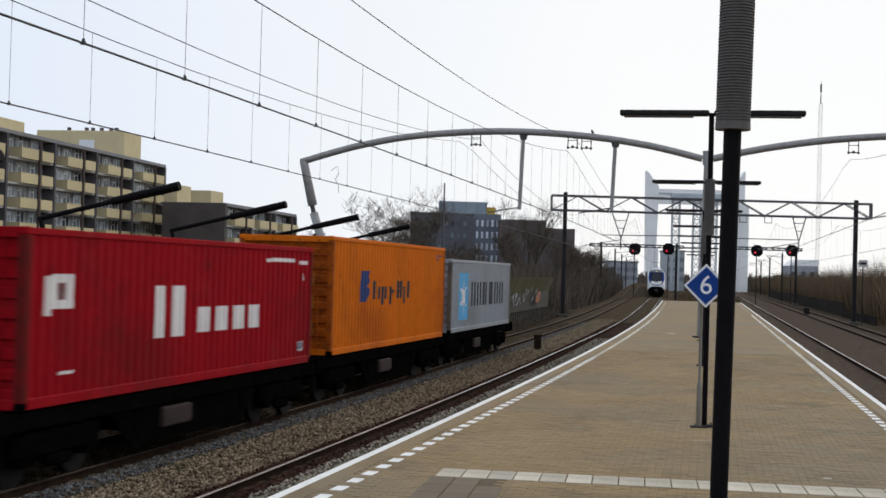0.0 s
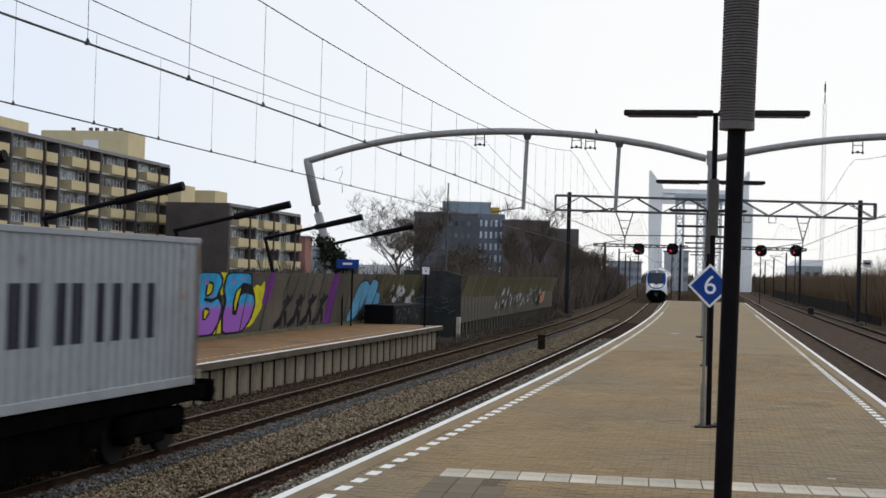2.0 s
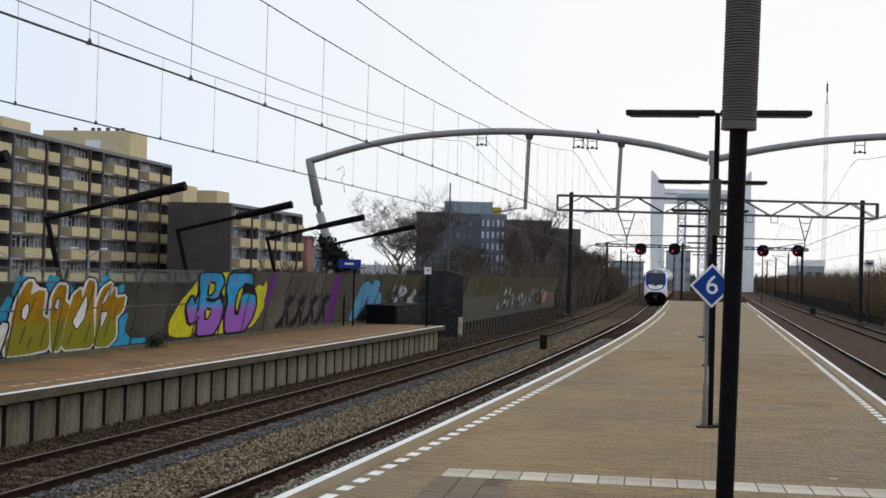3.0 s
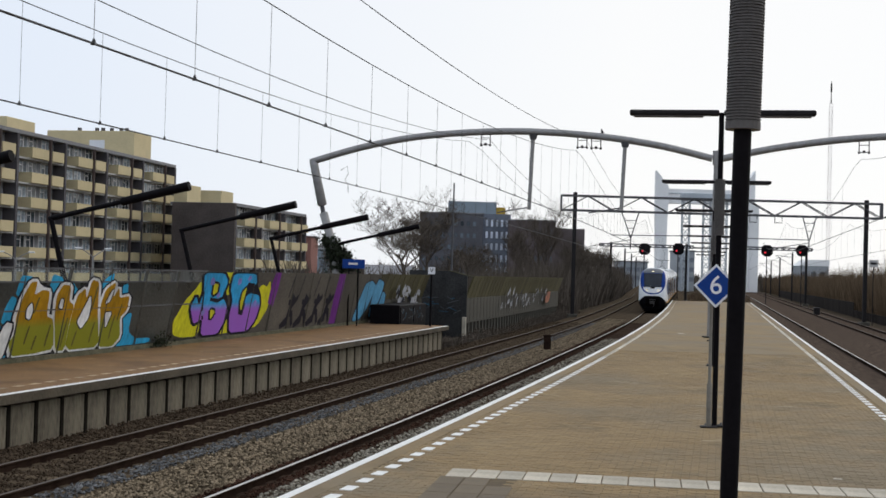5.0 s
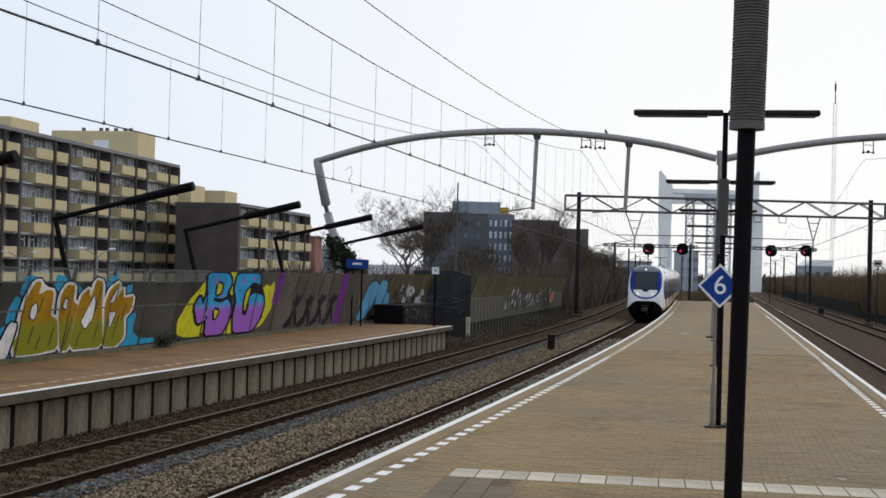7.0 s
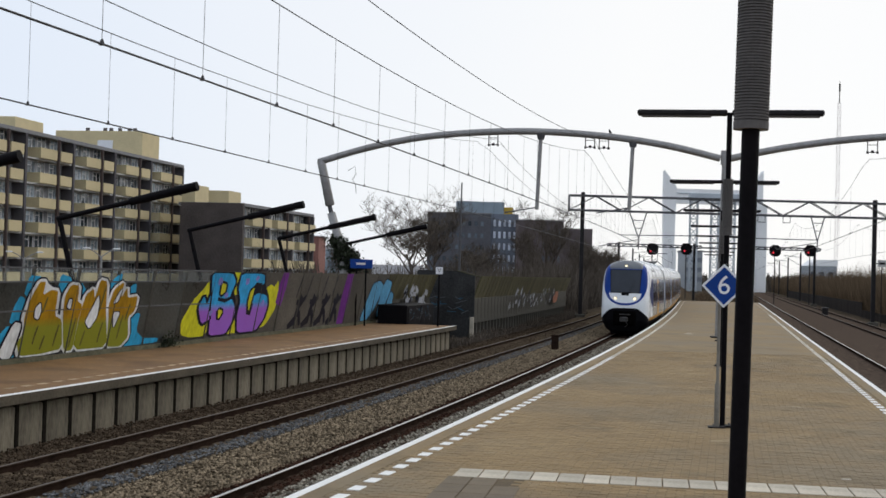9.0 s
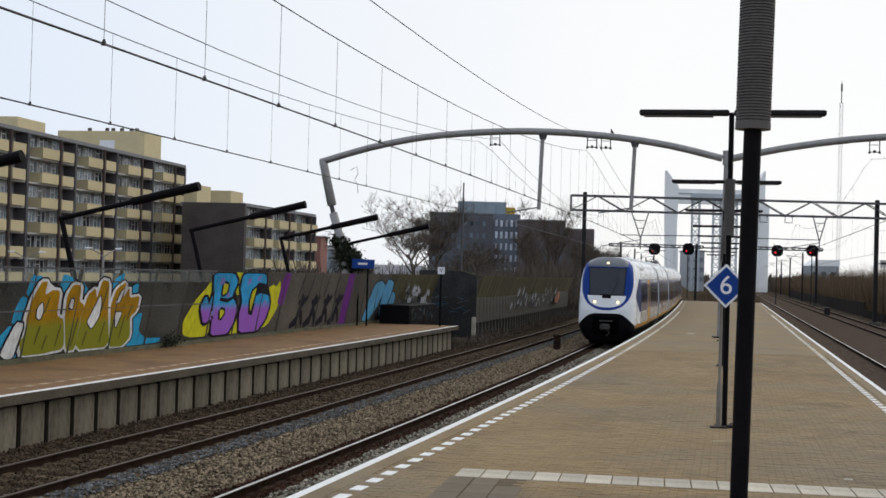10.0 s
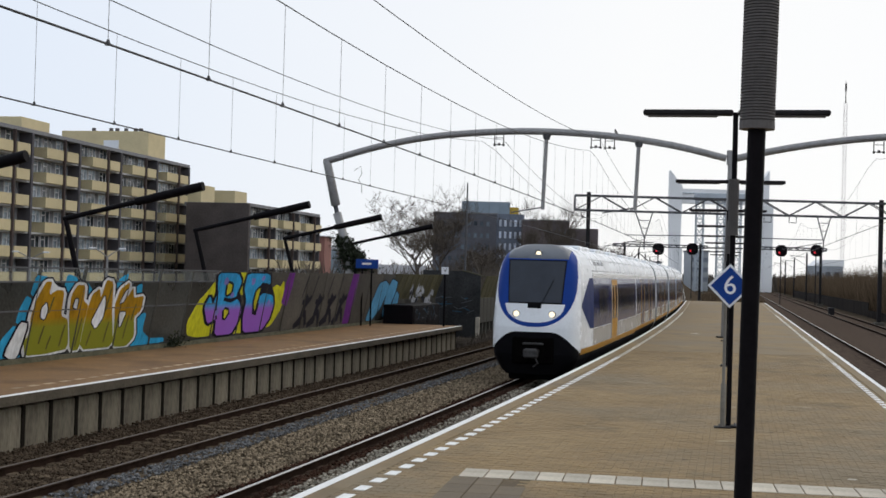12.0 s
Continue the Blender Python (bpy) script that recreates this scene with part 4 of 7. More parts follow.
def driving_car():
    t = thing("train_car", "white and blue electric train cab car with lit headlamps", "train", group="train cars")
    zs = [0.30 + 3.895 * i / NZ for i in range(NZ + 1)]
    grid = {}
    regions = {}
    for i, z in enumerate(zs):
        hw = half_width(z) * NOSE
        for j in range(NU + 1):
            w = hw * (2 * j / NU - 1)
            grid[i, j] = (w, nose_depth(w, z), z)
    for i in range(NZ):
        for j in range(NU):
            c = [sum(grid[q][k] for q in ((i, j), (i + 1, j), (i, j + 1), (i + 1, j + 1))) / 4 for k in range(3)]
            regions.setdefault(nose_region(c[0], c[2]), []).append((i, j))
    looks = {"bumper": (T_BLACK, "black bumper apron"), "glass": (T_GLASS, "dark windscreen"), "blue": (T_BLUE, "blue front ring"), "white": (T_WHITE, "white front shell"), "panel": (T_WHITE, "white lamp panel"), "cap": (T_CAP, "dark grey roof cap"), "nub": (T_BLACK, ""), "seal": (T_BLACK, "black windscreen seal")}
    names = {"bumper": "bumper", "glass": "windscreen", "blue": "front_ring", "white": "front_shell", "panel": "lamp_panel", "cap": "roof_cap", "nub": "wiper_base", "seal": "windscreen_seal"}
    made = {}
    for key, cells in regions.items():
        b, ids = Build(), {}
        for i, j in cells:
            q = []
            for kk in ((i, j), (i, j + 1), (i + 1, j + 1), (i + 1, j)):
                if kk not in ids:
                    ids[kk] = len(b.v)
                    b.v.append(grid[kk])
                q.append(ids[kk])
            b.f.append(tuple(q))
        made[key] = part(names[key], b, looks[key][0], t, looks[key][1], True)
    # side shell behind the nose, black below and white above
    for nm, mt, keep in (("bumper_side", T_BLACK, lambda z: z < 0.94), ("nose_side", T_WHITE, lambda z: z >= 0.94)):
        b = Build()
        for s, j in ((-1, 0), (1, NU)):
            k, rows_ = len(b.v), [i for i, z in enumerate(zs) if keep(z) or (i and keep(zs[i - 1])) or (i < NZ and keep(zs[i + 1]))]
            for i in rows_:
                b.v += [grid[i, j], (s * half_width(zs[i]), 3.4, zs[i])]
            for n in range(len(rows_) - 1):
                q = (k + 2 * n, k + 2 * n + 1, k + 2 * n + 3, k + 2 * n + 2)
                b.f.append(q if s > 0 else q[::-1])
        part(nm, b, mt, t, smooth=True)
    for s in (-1, 1):
        for w, z, r in ((0.535 * s, 2.09, 0.085),):
            y = nose_depth(w, z)
            part("headlamp", Build().tube([(w, y + 0.05, z), (w, y - 0.02, z), (w, y - 0.03, z)], [r, r, r * 0.7], 16), LAMP_ON, t, "lit round headlamp")
            part("headlamp_rim", Build().tube([(w, y + 0.05, z), (w, y - 0.016, z)], r * 1.35, 16), T_GREY, t)
    y = nose_depth(0, 3.90)
    part("top_lamp", Build().tube([(0, y + 0.25, 3.90), (0, y - 0.04, 3.90)], 0.075, 14), LAMP_ON, t, "lit top lamp")
    part("top_lamp_housing", Build().tube([(0, y + 0.25, 3.90), (0, y - 0.025, 3.90)], 0.12, 14), T_CAP, t)
    part("wiper", Build().tube([(0.12, nose_depth(0.1, 2.25) - 0.02, 2.25), (0.35, nose_depth(0.35, 2.7) - 0.02, 2.7), (0.52, nose_depth(0.5, 3.1) - 0.02, 3.1)], 0.009, 6), T_BLACK, t)
    # nothing is hollowed out here: a black block imitates the recess's shade
    part("recess_block", Build().box((-0.62, -0.012, 0.62), (0.62, 0.2, 1.42), bevel=0.05), FRAMEBLACK, t, "black block standing for the shaded coupler recess")
    part("coupler", Build().box((-0.24, -0.34, 0.80), (0.2, 0.3, 1.08), bevel=0.05).box((-0.3, -0.06, 1.18), (0.32, 0.2, 1.25), bevel=0.02).tube([(0.1, -0.2, 0.85), (0.2, -0.24, 0.66), (0.06, -0.2, 0.55)], 0.03, 6), COUPLER, t, "grey coupler head")
    part("plough", Build().box((-0.8, 0.55, 0.12), (0.8, 0.9, 0.34), bevel=0.03), T_BLACK, t)
    fittings(t, 3.4, 19.75, True)
    return t


def shell_strip(y0, y1, z0, z1, s, out, n=8):
    b = Build()
    zz = [z0 + (z1 - z0) * i / n for i in range(n + 1)]
    for z in zz:
        w = s * (half_width(z) + out)
        b.v += [(w, y0, z), (w, y1, z), (s * (half_width(z) - 0.02), y0, z), (s * (half_width(z) - 0.02), y1, z)]
    for i in range(n):
        k = 4 * i
        for q in ((k, k + 1, k + 5, k + 4), (k, k + 4, k + 6, k + 2), (k + 1, k + 3, k + 7, k + 5)):
            b.f.append(q if s > 0 else q[::-1])
    for k in (0, 4 * n):
        b.f.append((k, k + 2, k + 3, k + 1))
    return b


def nose_strip(s, z0, z1, out, tip_at, rows_=16, cols=8):
    """A strip on the side of the nose that runs from its tip back to the straight body."""
    v = Build()
    for a in range(rows_ + 1):
        z = z0 + (z1 - z0) * a / rows_
        edge_w = half_width(z) * NOSE
        ye = nose_depth(edge_w, z)
        tip = max(ye + 0.04, tip_at(z))
        for c in range(cols + 1):
            y = tip + (3.42 - tip) * c / cols
            f = min(1.0, (y - ye) / (3.4 - ye))
            v.v.append((s * (edge_w + (half_width(z) - edge_w) * f + out), y, z))
    for a in range(rows_):
        for c in range(cols):
            k = a * (cols + 1) + c
            q = (k, k + 1, k + cols + 2, k + cols + 1)
            v.f.append(q if s > 0 else q[::-1])
    return v


def fittings(t, y0, y1, cab):
    """Shell, glazing, doors, roof gear and bogies of a car between y0 and y1."""
    b = Build()
    ring = [(s * half_width(z), z) for s, z in [(1, 0.30 + 3.9 * i / 40) for i in range(41)] + [(-1, 0.30 + 3.9 * (39 - i) / 40) for i in range(40)]]
    k = len(ring)
    b.v = [(w, y, z) for y in (y0, y1) for w, z in ring]
    b.f = [(i, k + i, k + (i + 1) % k, (i + 1) % k)[::-1] for i in range(k)]
    b.add([(w, y, z) for y in (y0, y1) for w, z in ring], [tuple(range(k)), tuple(range(2 * k - 1, k - 1, -1))])
    part("body_shell", b, T_WHITE, t, "white body shell", True)
    for s in (-1, 1):
        part("window_band", shell_strip(y0 + (0.0 if cab else 0.25), y1 - 0.25, 1.62, 3.2, s, 0.006), T_BAND, t, "dark blue window band")
        if cab:
            part("band_tip", nose_strip(s, 1.62, 3.2, 0.007, lambda z: 0.75 + (1.9 * abs(z - 2.35) / 0.85 if z > 2.35 else 1.9 * abs(z - 2.35) / 0.73)), T_TIP, t, "blue band tip")
            part("skirt_tip", nose_strip(s, 0.88, 1.06, 0.008, lambda z: 1.0), T_YELLOW, t, "yellow sill stripe")
        for z in (3.42, 3.78):
            part("roof_seam", shell_strip(y0 + 0.05, y1 - 0.05, z, z + 0.025, s, 0.006, 2), T_CAP, t)
        part("lower_panel", shell_strip(y0 + 0.02, y1 - 0.05, 1.07, 1.6, s, 0.004), T_GREY, t, "silver lower panel")
        part("cornice", shell_strip(y0 + 0.02, y1 - 0.05, 3.21, 3.36, s, 0.008), T_GREY, t, "silver cornice strip")
        part("skirt", shell_strip(y0 + 0.0, y1 - 0.05, 0.32, 0.87, s, 0.008), T_BLACK, t, "black lower skirt")
        part("yellow_skirt", shell_strip(y0 + 0.0, y1 - 0.05, 0.88, 1.06, s, 0.008), T_YELLOW, t, "yellow sill stripe")
        part("underframe", Build().box((s * 1.0 - 0.1, y0 + 0.4, 0.16), (s * 1.0 + 0.1, y1 - 0.4, 0.5), bevel=0.03), T_BLACK, t)
        length = y1 - y0
        doors = (y0 + length * 0.33, y0 + length * 0.70) if not cab else (10.2,)
        for d in doors:
            for e in (-1.12, 0.98):
                part("door_frame", shell_strip(d + e, d + e + (0.14 if cab else 0.10), 1.07, 3.18, s, 0.014), T_GREY if cab else T_YELLOW, t, "door frame")
            for q in (-0.97, 0.01):
                dr = part("door_leaf", shell_strip(d + q, d + q + 0.96, 1.07, 3.16, s, 0.010), T_YELLOW if cab else T_BAND, t, "yellow door leaf" if cab else "dark door leaf")
                part("door_window", shell_strip(d + q + 0.2, d + q + 0.76, 1.75, 2.95, s, 0.016), T_SIDEGLASS, dr)
        y = y0 + (1.6 if cab else 0.5)
        while y + 1.25 < y1 - 0.3:
            if all(abs(y + 0.62 - d) > 1.8 for d in doors):
                part("side_window", shell_strip(y, y + 1.2, 2.0, 2.85, s, 0.012), T_SIDEGLASS, t)
                y += 1.42
            else:
                y += 0.2
    if cab:
        for s in (-1, 1):
            for k in range(3):
                part("roof_vent", shell_strip(y0 + 1.2 + 1.1 * k, y0 + 1.95 + 1.1 * k, 3.62, 3.74, s, 0.012, 2), T_CAP, t, "dark roof vent")
    for i in range(3):
        yy = y0 + (y1 - y0) * (0.18 + 0.3 * i)
        part("roof_unit", Build().box((-0.7, yy - 1.6, 4.02), (0.7, yy + 1.6, 4.25), bevel=0.05), T_WHITE, t, "pale roof unit")
    for yb in ((y0 + 1.6, y1 - 0.4) if cab else (y0 + 0.2, y1 - 0.3)):
        bg = part("bogie", Build().box((-1.1, yb - 1.3, 0.4), (1.1, yb + 1.3, 0.7), bevel=0.05), T_BLACK, t)
        for q in (-0.95, 0.95):
            for s in (-1, 1):
                part("wheel", Build().tube([(s * 0.69, yb + q, 0.4), (s * 0.82, yb + q, 0.4)], 0.40, 20), WHEEL, bg)


def middle_car():
    t = thing("train_car", "white and blue electric train middle car with yellow doors", "train", group="train cars")
    fittings(t, 0.35, 15.9, False)
    jr = Build()
    zz = [0.5 + 3.7 * i / 30 for i in range(31)]
    prof = [(half_width(z) + 0.012, z) for z in zz] + [(-half_width(z) - 0.012, z) for z in zz[::-1]]
    kk = len(prof)
    jr.v = [(w, y, z) for y in (0.17, 0.33) for w, z in prof]
    jr.f = [(i + 1, i, kk + i, kk + i + 1) for i in range(kk - 1)]
    part("joint_ring", jr, T_BLACK, t, "black rubber joint between cars")
    part("gangway", Build().box((-1.05, -0.1, 0.5), (1.05, 0.4, 3.6), bevel=0.1), T_BLACK, t, "black gangway bellows")
    return t


CARS = [driving_car(), middle_car()]
for _ in range(4):
    CARS.append(copy_thing(CARS[1], Matrix.Identity(4)))
part("pantograph", Build().tube([(-0.5, 7, 4.3), (0, 5.8, 4.75), (0, 7.2, 5.4)], 0.03, 6).tube([(0.5, 7, 4.3), (0, 5.8, 4.75)], 0.03, 6).tube([(-0.8, 7.2, 5.42), (0.8, 7.2, 5.42)], 0.03, 6), T_BLACK, CARS[2], "black pantograph")
# ---- buildings ----
CREAM = mat("cream_panel", (0.56, 0.47, 0.28), 0.7, var=0.08, scale=0.6, fine=6, rand="object", amount=0.06)
DARKWALL = mat("dark_brown_brick", (0.082, 0.068, 0.062), 0.85, var=0.25, scale=0.5, fine=5)
FACADE = mat("grey_facade", (0.25, 0.26, 0.285), 0.8, var=0.3, scale=0.5, fine=4)
PIER = mat("dark_pier", (0.088, 0.082, 0.090), 0.8, var=0.25, scale=0.5)
FIN = mat("brown_pier", (0.086, 0.064, 0.058), 0.85, var=0.25, scale=0.5)
PANE = mat("window_pane", (0.10, 0.12, 0.14), 0.12, var=0.6, scale=0.35, fine=1.5, bump=0, rand="object", amount=0.6)
# bright reflections in the glass are put into this pale, uneven colour
PANE_LIGHT = mat("pane_with_pale_reflection", (0.34, 0.40, 0.46), 0.15, var=0.7, scale=0.4, fine=2, bump=0, rand="object", amount=0.5)
ROOFGREY = mat("roof_edge", (0.21, 0.21, 0.22), 0.7, var=0.2)
SLAB = mat("slab_edge", (0.42, 0.41, 0.40), 0.8, var=0.2)
OFFICE = mat("office_dark_cladding", (0.105, 0.105, 0.118), 0.7, var=0.2, scale=0.3, fine=3)
SLATE = mat("slate_blue_cladding", (0.15, 0.17, 0.21), 0.6, var=0.2, scale=0.3, fine=3)
OFFICE_BROWN = mat("office_brown_brick", (0.120, 0.098, 0.098), 0.85, var=0.2, scale=0.3, fine=3)
# wall grey for far buildings, paled to include the haze of distance
HAZE_GREY = mat("haze_tinted_cladding", (0.34, 0.36, 0.38), 0.8, var=0.12, scale=0.05, fine=0.8, bump=0)
BLUEGREY = mat("blue_grey_cladding", (0.24, 0.29, 0.33), 0.6, var=0.12, scale=0.3)
YELLOWBOX = mat("yellow_cladding", (0.55, 0.36, 0.05), 0.6, var=0.1)
# bridge colours are raised above the paint to carry the distance haze
BRIDGEWHITE = mat("bridge_haze_white", (0.90, 0.90, 0.89), 0.6, var=0.06, scale=0.1)
BRIDGESTEEL = mat("bridge_haze_grey_steel", (0.46, 0.50, 0.54), 0.6, 0.1, var=0.15, scale=0.2)
REDBRICK = mat("far_red_brick", (0.25, 0.12, 0.10), 0.85, var=0.2, scale=0.4)


def facade_frame(x0, y0, x1, y1):
    """A frame whose x runs along the facade, y into the building, z up from the ground."""
    u = Vector((x1 - x0, y1 - y0, 0)).normalized()
    m = Matrix.Identity(4)
    m.col[0], m.col[1], m.col[2], m.col[3] = (*u, 0), (-u.y, u.x, 0, 0), (0, 0, 1, 0), (x0, y0, -1.17, 1)
    return m


def flats(label, m, bays, floors, z_top, bay=11.76, pitch=2.76, depth=16.0):
    t = thing("apartment_building", label, "apartment building", m, "apartment buildings")
    L = bays * bay
    part("wall", Build().box((0, 0.0, 0), (L, depth, z_top - 0.4)), FACADE, t, "dark grey facade wall")
    part("roof", Build().box((-0.3, -1.4, z_top - 0.4), (L + 0.3, depth + 0.3, z_top)), ROOFGREY, t, "flat roof with a grey edge")
    balcony_a = Build().box((3.0, -1.65, 0), (7.05, -1.53, 1.15)).box((3.0, -1.53, 0), (3.1, 0, 1.15)).box((6.95, -1.53, 0), (7.05, 0, 1.15)).box((3.1, -1.53, 0), (6.95, 0, 0.12)).mesh("balcony", CREAM)
    balcony_b = Build().box((8.0, -1.65, 0), (10.9, -1.53, 1.15)).box((8.0, -1.53, 0), (8.1, 0, 1.15)).box((10.8, -1.53, 0), (10.9, 0, 1.15)).box((8.1, -1.53, 0), (10.8, 0, 0.12)).mesh("balcony", CREAM)
    slab = Build().box((0, -1.3, -0.22), (bay, -0.01, -0.02)).mesh("slab", SLAB)
    pier = Build().box((-0.22, -1.5, 0), (0.22, -0.01, z_top - 0.42)).mesh("pier", PIER)
    fin = Build().box((-0.13, -1.72, 0), (0.13, -1.4, z_top - 0.42)).mesh("fin", FIN)
    frame_m = Build().box((0, -0.06, 0), (2.05, -0.01, 0.1)).box((0, -0.06, 1.5), (2.05, -0.01, 1.6)).box((0, -0.06, 0.1), (0.13, -0.01, 1.5)).box((1.92, -0.06, 0.1), (2.05, -0.01, 1.5)).box((0.95, -0.06, 0.1), (1.10, -0.01, 1.5)).box((0.13, -0.06, 1.02), (0.95, -0.01, 1.12)).mesh("window", SIGNWHITE)
    pane_a = Build().box((0.08, -0.04, 0.08), (1.97, -0.012, 1.52)).mesh("pane", PANE)
    pane_b = Build().box((0.08, -0.04, 0.08), (1.97, -0.012, 1.52)).mesh("pane", PANE_LIGHT)
    rng = random.Random(bays * 7 + floors)
    for i in range(bays):
        for f in range(floors):
            zb = z_top - 1.6 - 1.22 - pitch * f
            if zb < 0.3:
                continue
            part("balcony", balcony_a, None, t, "cream balcony front", m=pose(i * bay, 0, zb))
            part("balcony", balcony_b, None, t, "cream balcony front", m=pose(i * bay, 0, zb))
            part("slab", slab, None, t, m=pose(i * bay, 0, zb))
            for a in (0.35, 2.9, 5.2, 8.3):
                w = part("window", frame_m, None, t, m=pose(i * bay + a, 0, zb + 0.95))
                part("pane", pane_b if rng.random() < 0.62 else pane_a, None, w)
        part("pier", pier, None, t, m=pose(i * bay, 0, 0))
        part("fin", fin, None, t, m=pose(i * bay + 7.5, 0, 0))
    part("pier", pier, None, t, m=pose(L, 0, 0))
    return t


A = flats("six-storey flats with cream balconies and dark piers", facade_frame(-53.955, 112.47, -40.855, 191.07), 7, 6, 17.85)
part("penthouse", Build().box((75.4, 2, 17.85), (81.6, 14.8, 21.9), bevel=0.05), CREAM, A, "cream roof-top plant room")
part("penthouse", Build().box((39.2, 2, 17.85), (46, 15.5, 19.7), bevel=0.05), CREAM, A, "cream roof-top plant room")
part("vent_panel", Build().box((75.3, 6.3, 18.6), (75.42, 8.5, 20.6)), SIGNWHITE, A)
for a in (4.0, 4.8, 6.2, 7.5, 8.4, 11.0):
    part("chimney", Build().tube([(77.5, a, 21.85), (77.5, a, 22.5)], 0.3, 8), PIER, A)
B = flats("four-storey flats with cream balconies and a blind dark brick end", facade_frame(-29.0, 177.0, -22.6, 210.3), 3, 4, 11.9, bay=10.4, pitch=2.76, depth=7.2)
part("end_wall", Build().box((-0.6, -1.5, 0), (-0.05, 7.1, 11.85)), DARKWALL, B, "blind dark brown end wall")
part("penthouse", Build().box((5, 7.35, 0), (10, 9.25, 14.5)), CREAM, B, "cream roof-top plant room")
part("penthouse", Build().box((14, 5.9, 0), (19, 9.6, 14.3)), CREAM, B, "cream roof-top plant room")


def windows(t, x0, z0, cols, rows, dx, dz, w, h, y, glass, names="window"):
    fm = Build().box((0, y - 0.1, 0), (w, y - 0.01, h)).mesh("window", OFFICE)
    pm = Build().box((0.12, y - 0.14, 0.12), (w - 0.12, y - 0.1, h - 0.12)).mesh("pane", glass)
    for i in range(cols):
        for j in range(rows):
            o = part("window", fm, None, t, m=pose(x0 + i * dx, 0, z0 + j * dz))
            part("pane", pm, None, o)


# the sky's reflection in these panes is a pale base colour
OFFICE_PANE = mat("pane_with_sky_colour", (0.55, 0.60, 0.68), 0.2, var=0.2, scale=0.3, bump=0, rand="object", amount=0.35)
office = thing("office_building", "dark clad office block with rows of pale windows", "office building", Matrix.Translation((0, 330, -1.17)))
part("wall", Build().box((-6.9, 0, 0), (8.4, 24, 18.0)), OFFICE, office, "dark cladding wall")
part("wall", Build().box((8.4, 0.6, 0), (15.1, 24, 18.2)), SLATE, office, "blue-grey window wall")
part("roof", Build().box((-7.1, -0.2, 18.0), (8.6, 24, 18.3)), ROOFGREY, office)
part("penthouse", Build().box((-0.2, 3, 18.0), (11.6, 18, 21.2)), BLUEGREY, office, "blue-grey roof storey")
part("penthouse", Build().box((11.6, 4, 18.2), (13.8, 14, 20.0)), YELLOWBOX, office, "yellow roof block")
windows(office, 8.9, 3.6, 5, 5, 1.22, 2.85, 0.85, 1.9, 0.6, OFFICE_PANE)
windows(office, -6.2, 3.6, 9, 5, 1.5, 2.85, 1.0, 1.3, 0.0, PANE)
office_b = thing("office_building", "dark brown brick office block with a lower stepped wing", "office building", Matrix.Translation((0, 322, -1.17)))
part("wall", Build().box((14.4, 0, 0), (25.4, 20, 16.4)), OFFICE_BROWN, office_b)
part("wall", Build().box((25.4, 4, 0), (32.6, 20, 15.0)), OFFICE_BROWN, office_b)
part("roof", Build().box((14.2, -0.2, 16.4), (25.6, 20, 16.7)), ROOFGREY, office_b)
windows(office_b, 20.5, 3.5, 4, 4, 1.2, 3.2, 0.5, 1.5, 0.0, PANE)


def house(x, y, w, d, h, roof_h, material, label):
    t = thing("house", label, "house", Matrix.Translation((x, y, -1.17)), "distant houses")
    part("wall", Build().box((0, 0, 0), (w, d, h)), material, t)
    part("roof", Build().add([(-0.3, -0.3, h), (w + 0.3, -0.3, h), (w + 0.3, d + 0.3, h), (-0.3, d + 0.3, h), (-0.3, d / 2, h + roof_h), (w + 0.3, d / 2, h + roof_h)], [(0, 1, 5, 4), (2, 3, 4, 5), (1, 2, 5), (3, 0, 4), (3, 2, 1, 0)]), ROOFGREY, t, "grey pitched roof")
    windows(t, 0.8, 1.2, int(w / 2.4), max(1, int(h / 2.9)), 2.4, 2.8, 1.2, 1.4, 0.0, PANE)


house(-24.2, 226, 1.5, 12, 9.0, 0.3, REDBRICK, "narrow red brick block beside the flats")
house(-28.6, 300, 4.5, 10, 8.0, 1.0, BLUEGREY, "blue-grey distant terraced house")
house(-18, 305, 9, 10, 2.6, 1.6, BLUEGREY, "blue-grey distant terraced house")
house(-24, 395, 14, 10, 4.0, 1.4, SLAB, "pale grey distant terraced house")
house(-9, 400, 12, 10, 3.0, 1.6, ROOFGREY, "dark grey distant terraced house")
hall = thing("industrial_hall", "pale blue industrial hall behind the hedge", "industrial hall", Matrix.Translation((103.2, 400, -1.17)))
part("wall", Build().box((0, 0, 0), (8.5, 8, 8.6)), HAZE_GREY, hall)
part("roof", Build().add([(-0.2, -0.2, 8.6), (8.7, -0.2, 8.6), (8.7, 8.2, 8.6), (-0.2, 8.2, 8.6), (2.2, -0.2, 10.4), (8.7, -0.2, 10.5), (8.7, 8.2, 10.5), (2.2, 8.2, 10.4)], [(0, 1, 5, 4), (4, 5, 6, 7), (1, 2, 6, 5), (2, 3, 7, 6), (3, 0, 4, 7)]), BRIDGEWHITE, hall)
windows(hall, 0.8, 3, 3, 2, 2.6, 2.4, 1.4, 1.5, 0, PANE)

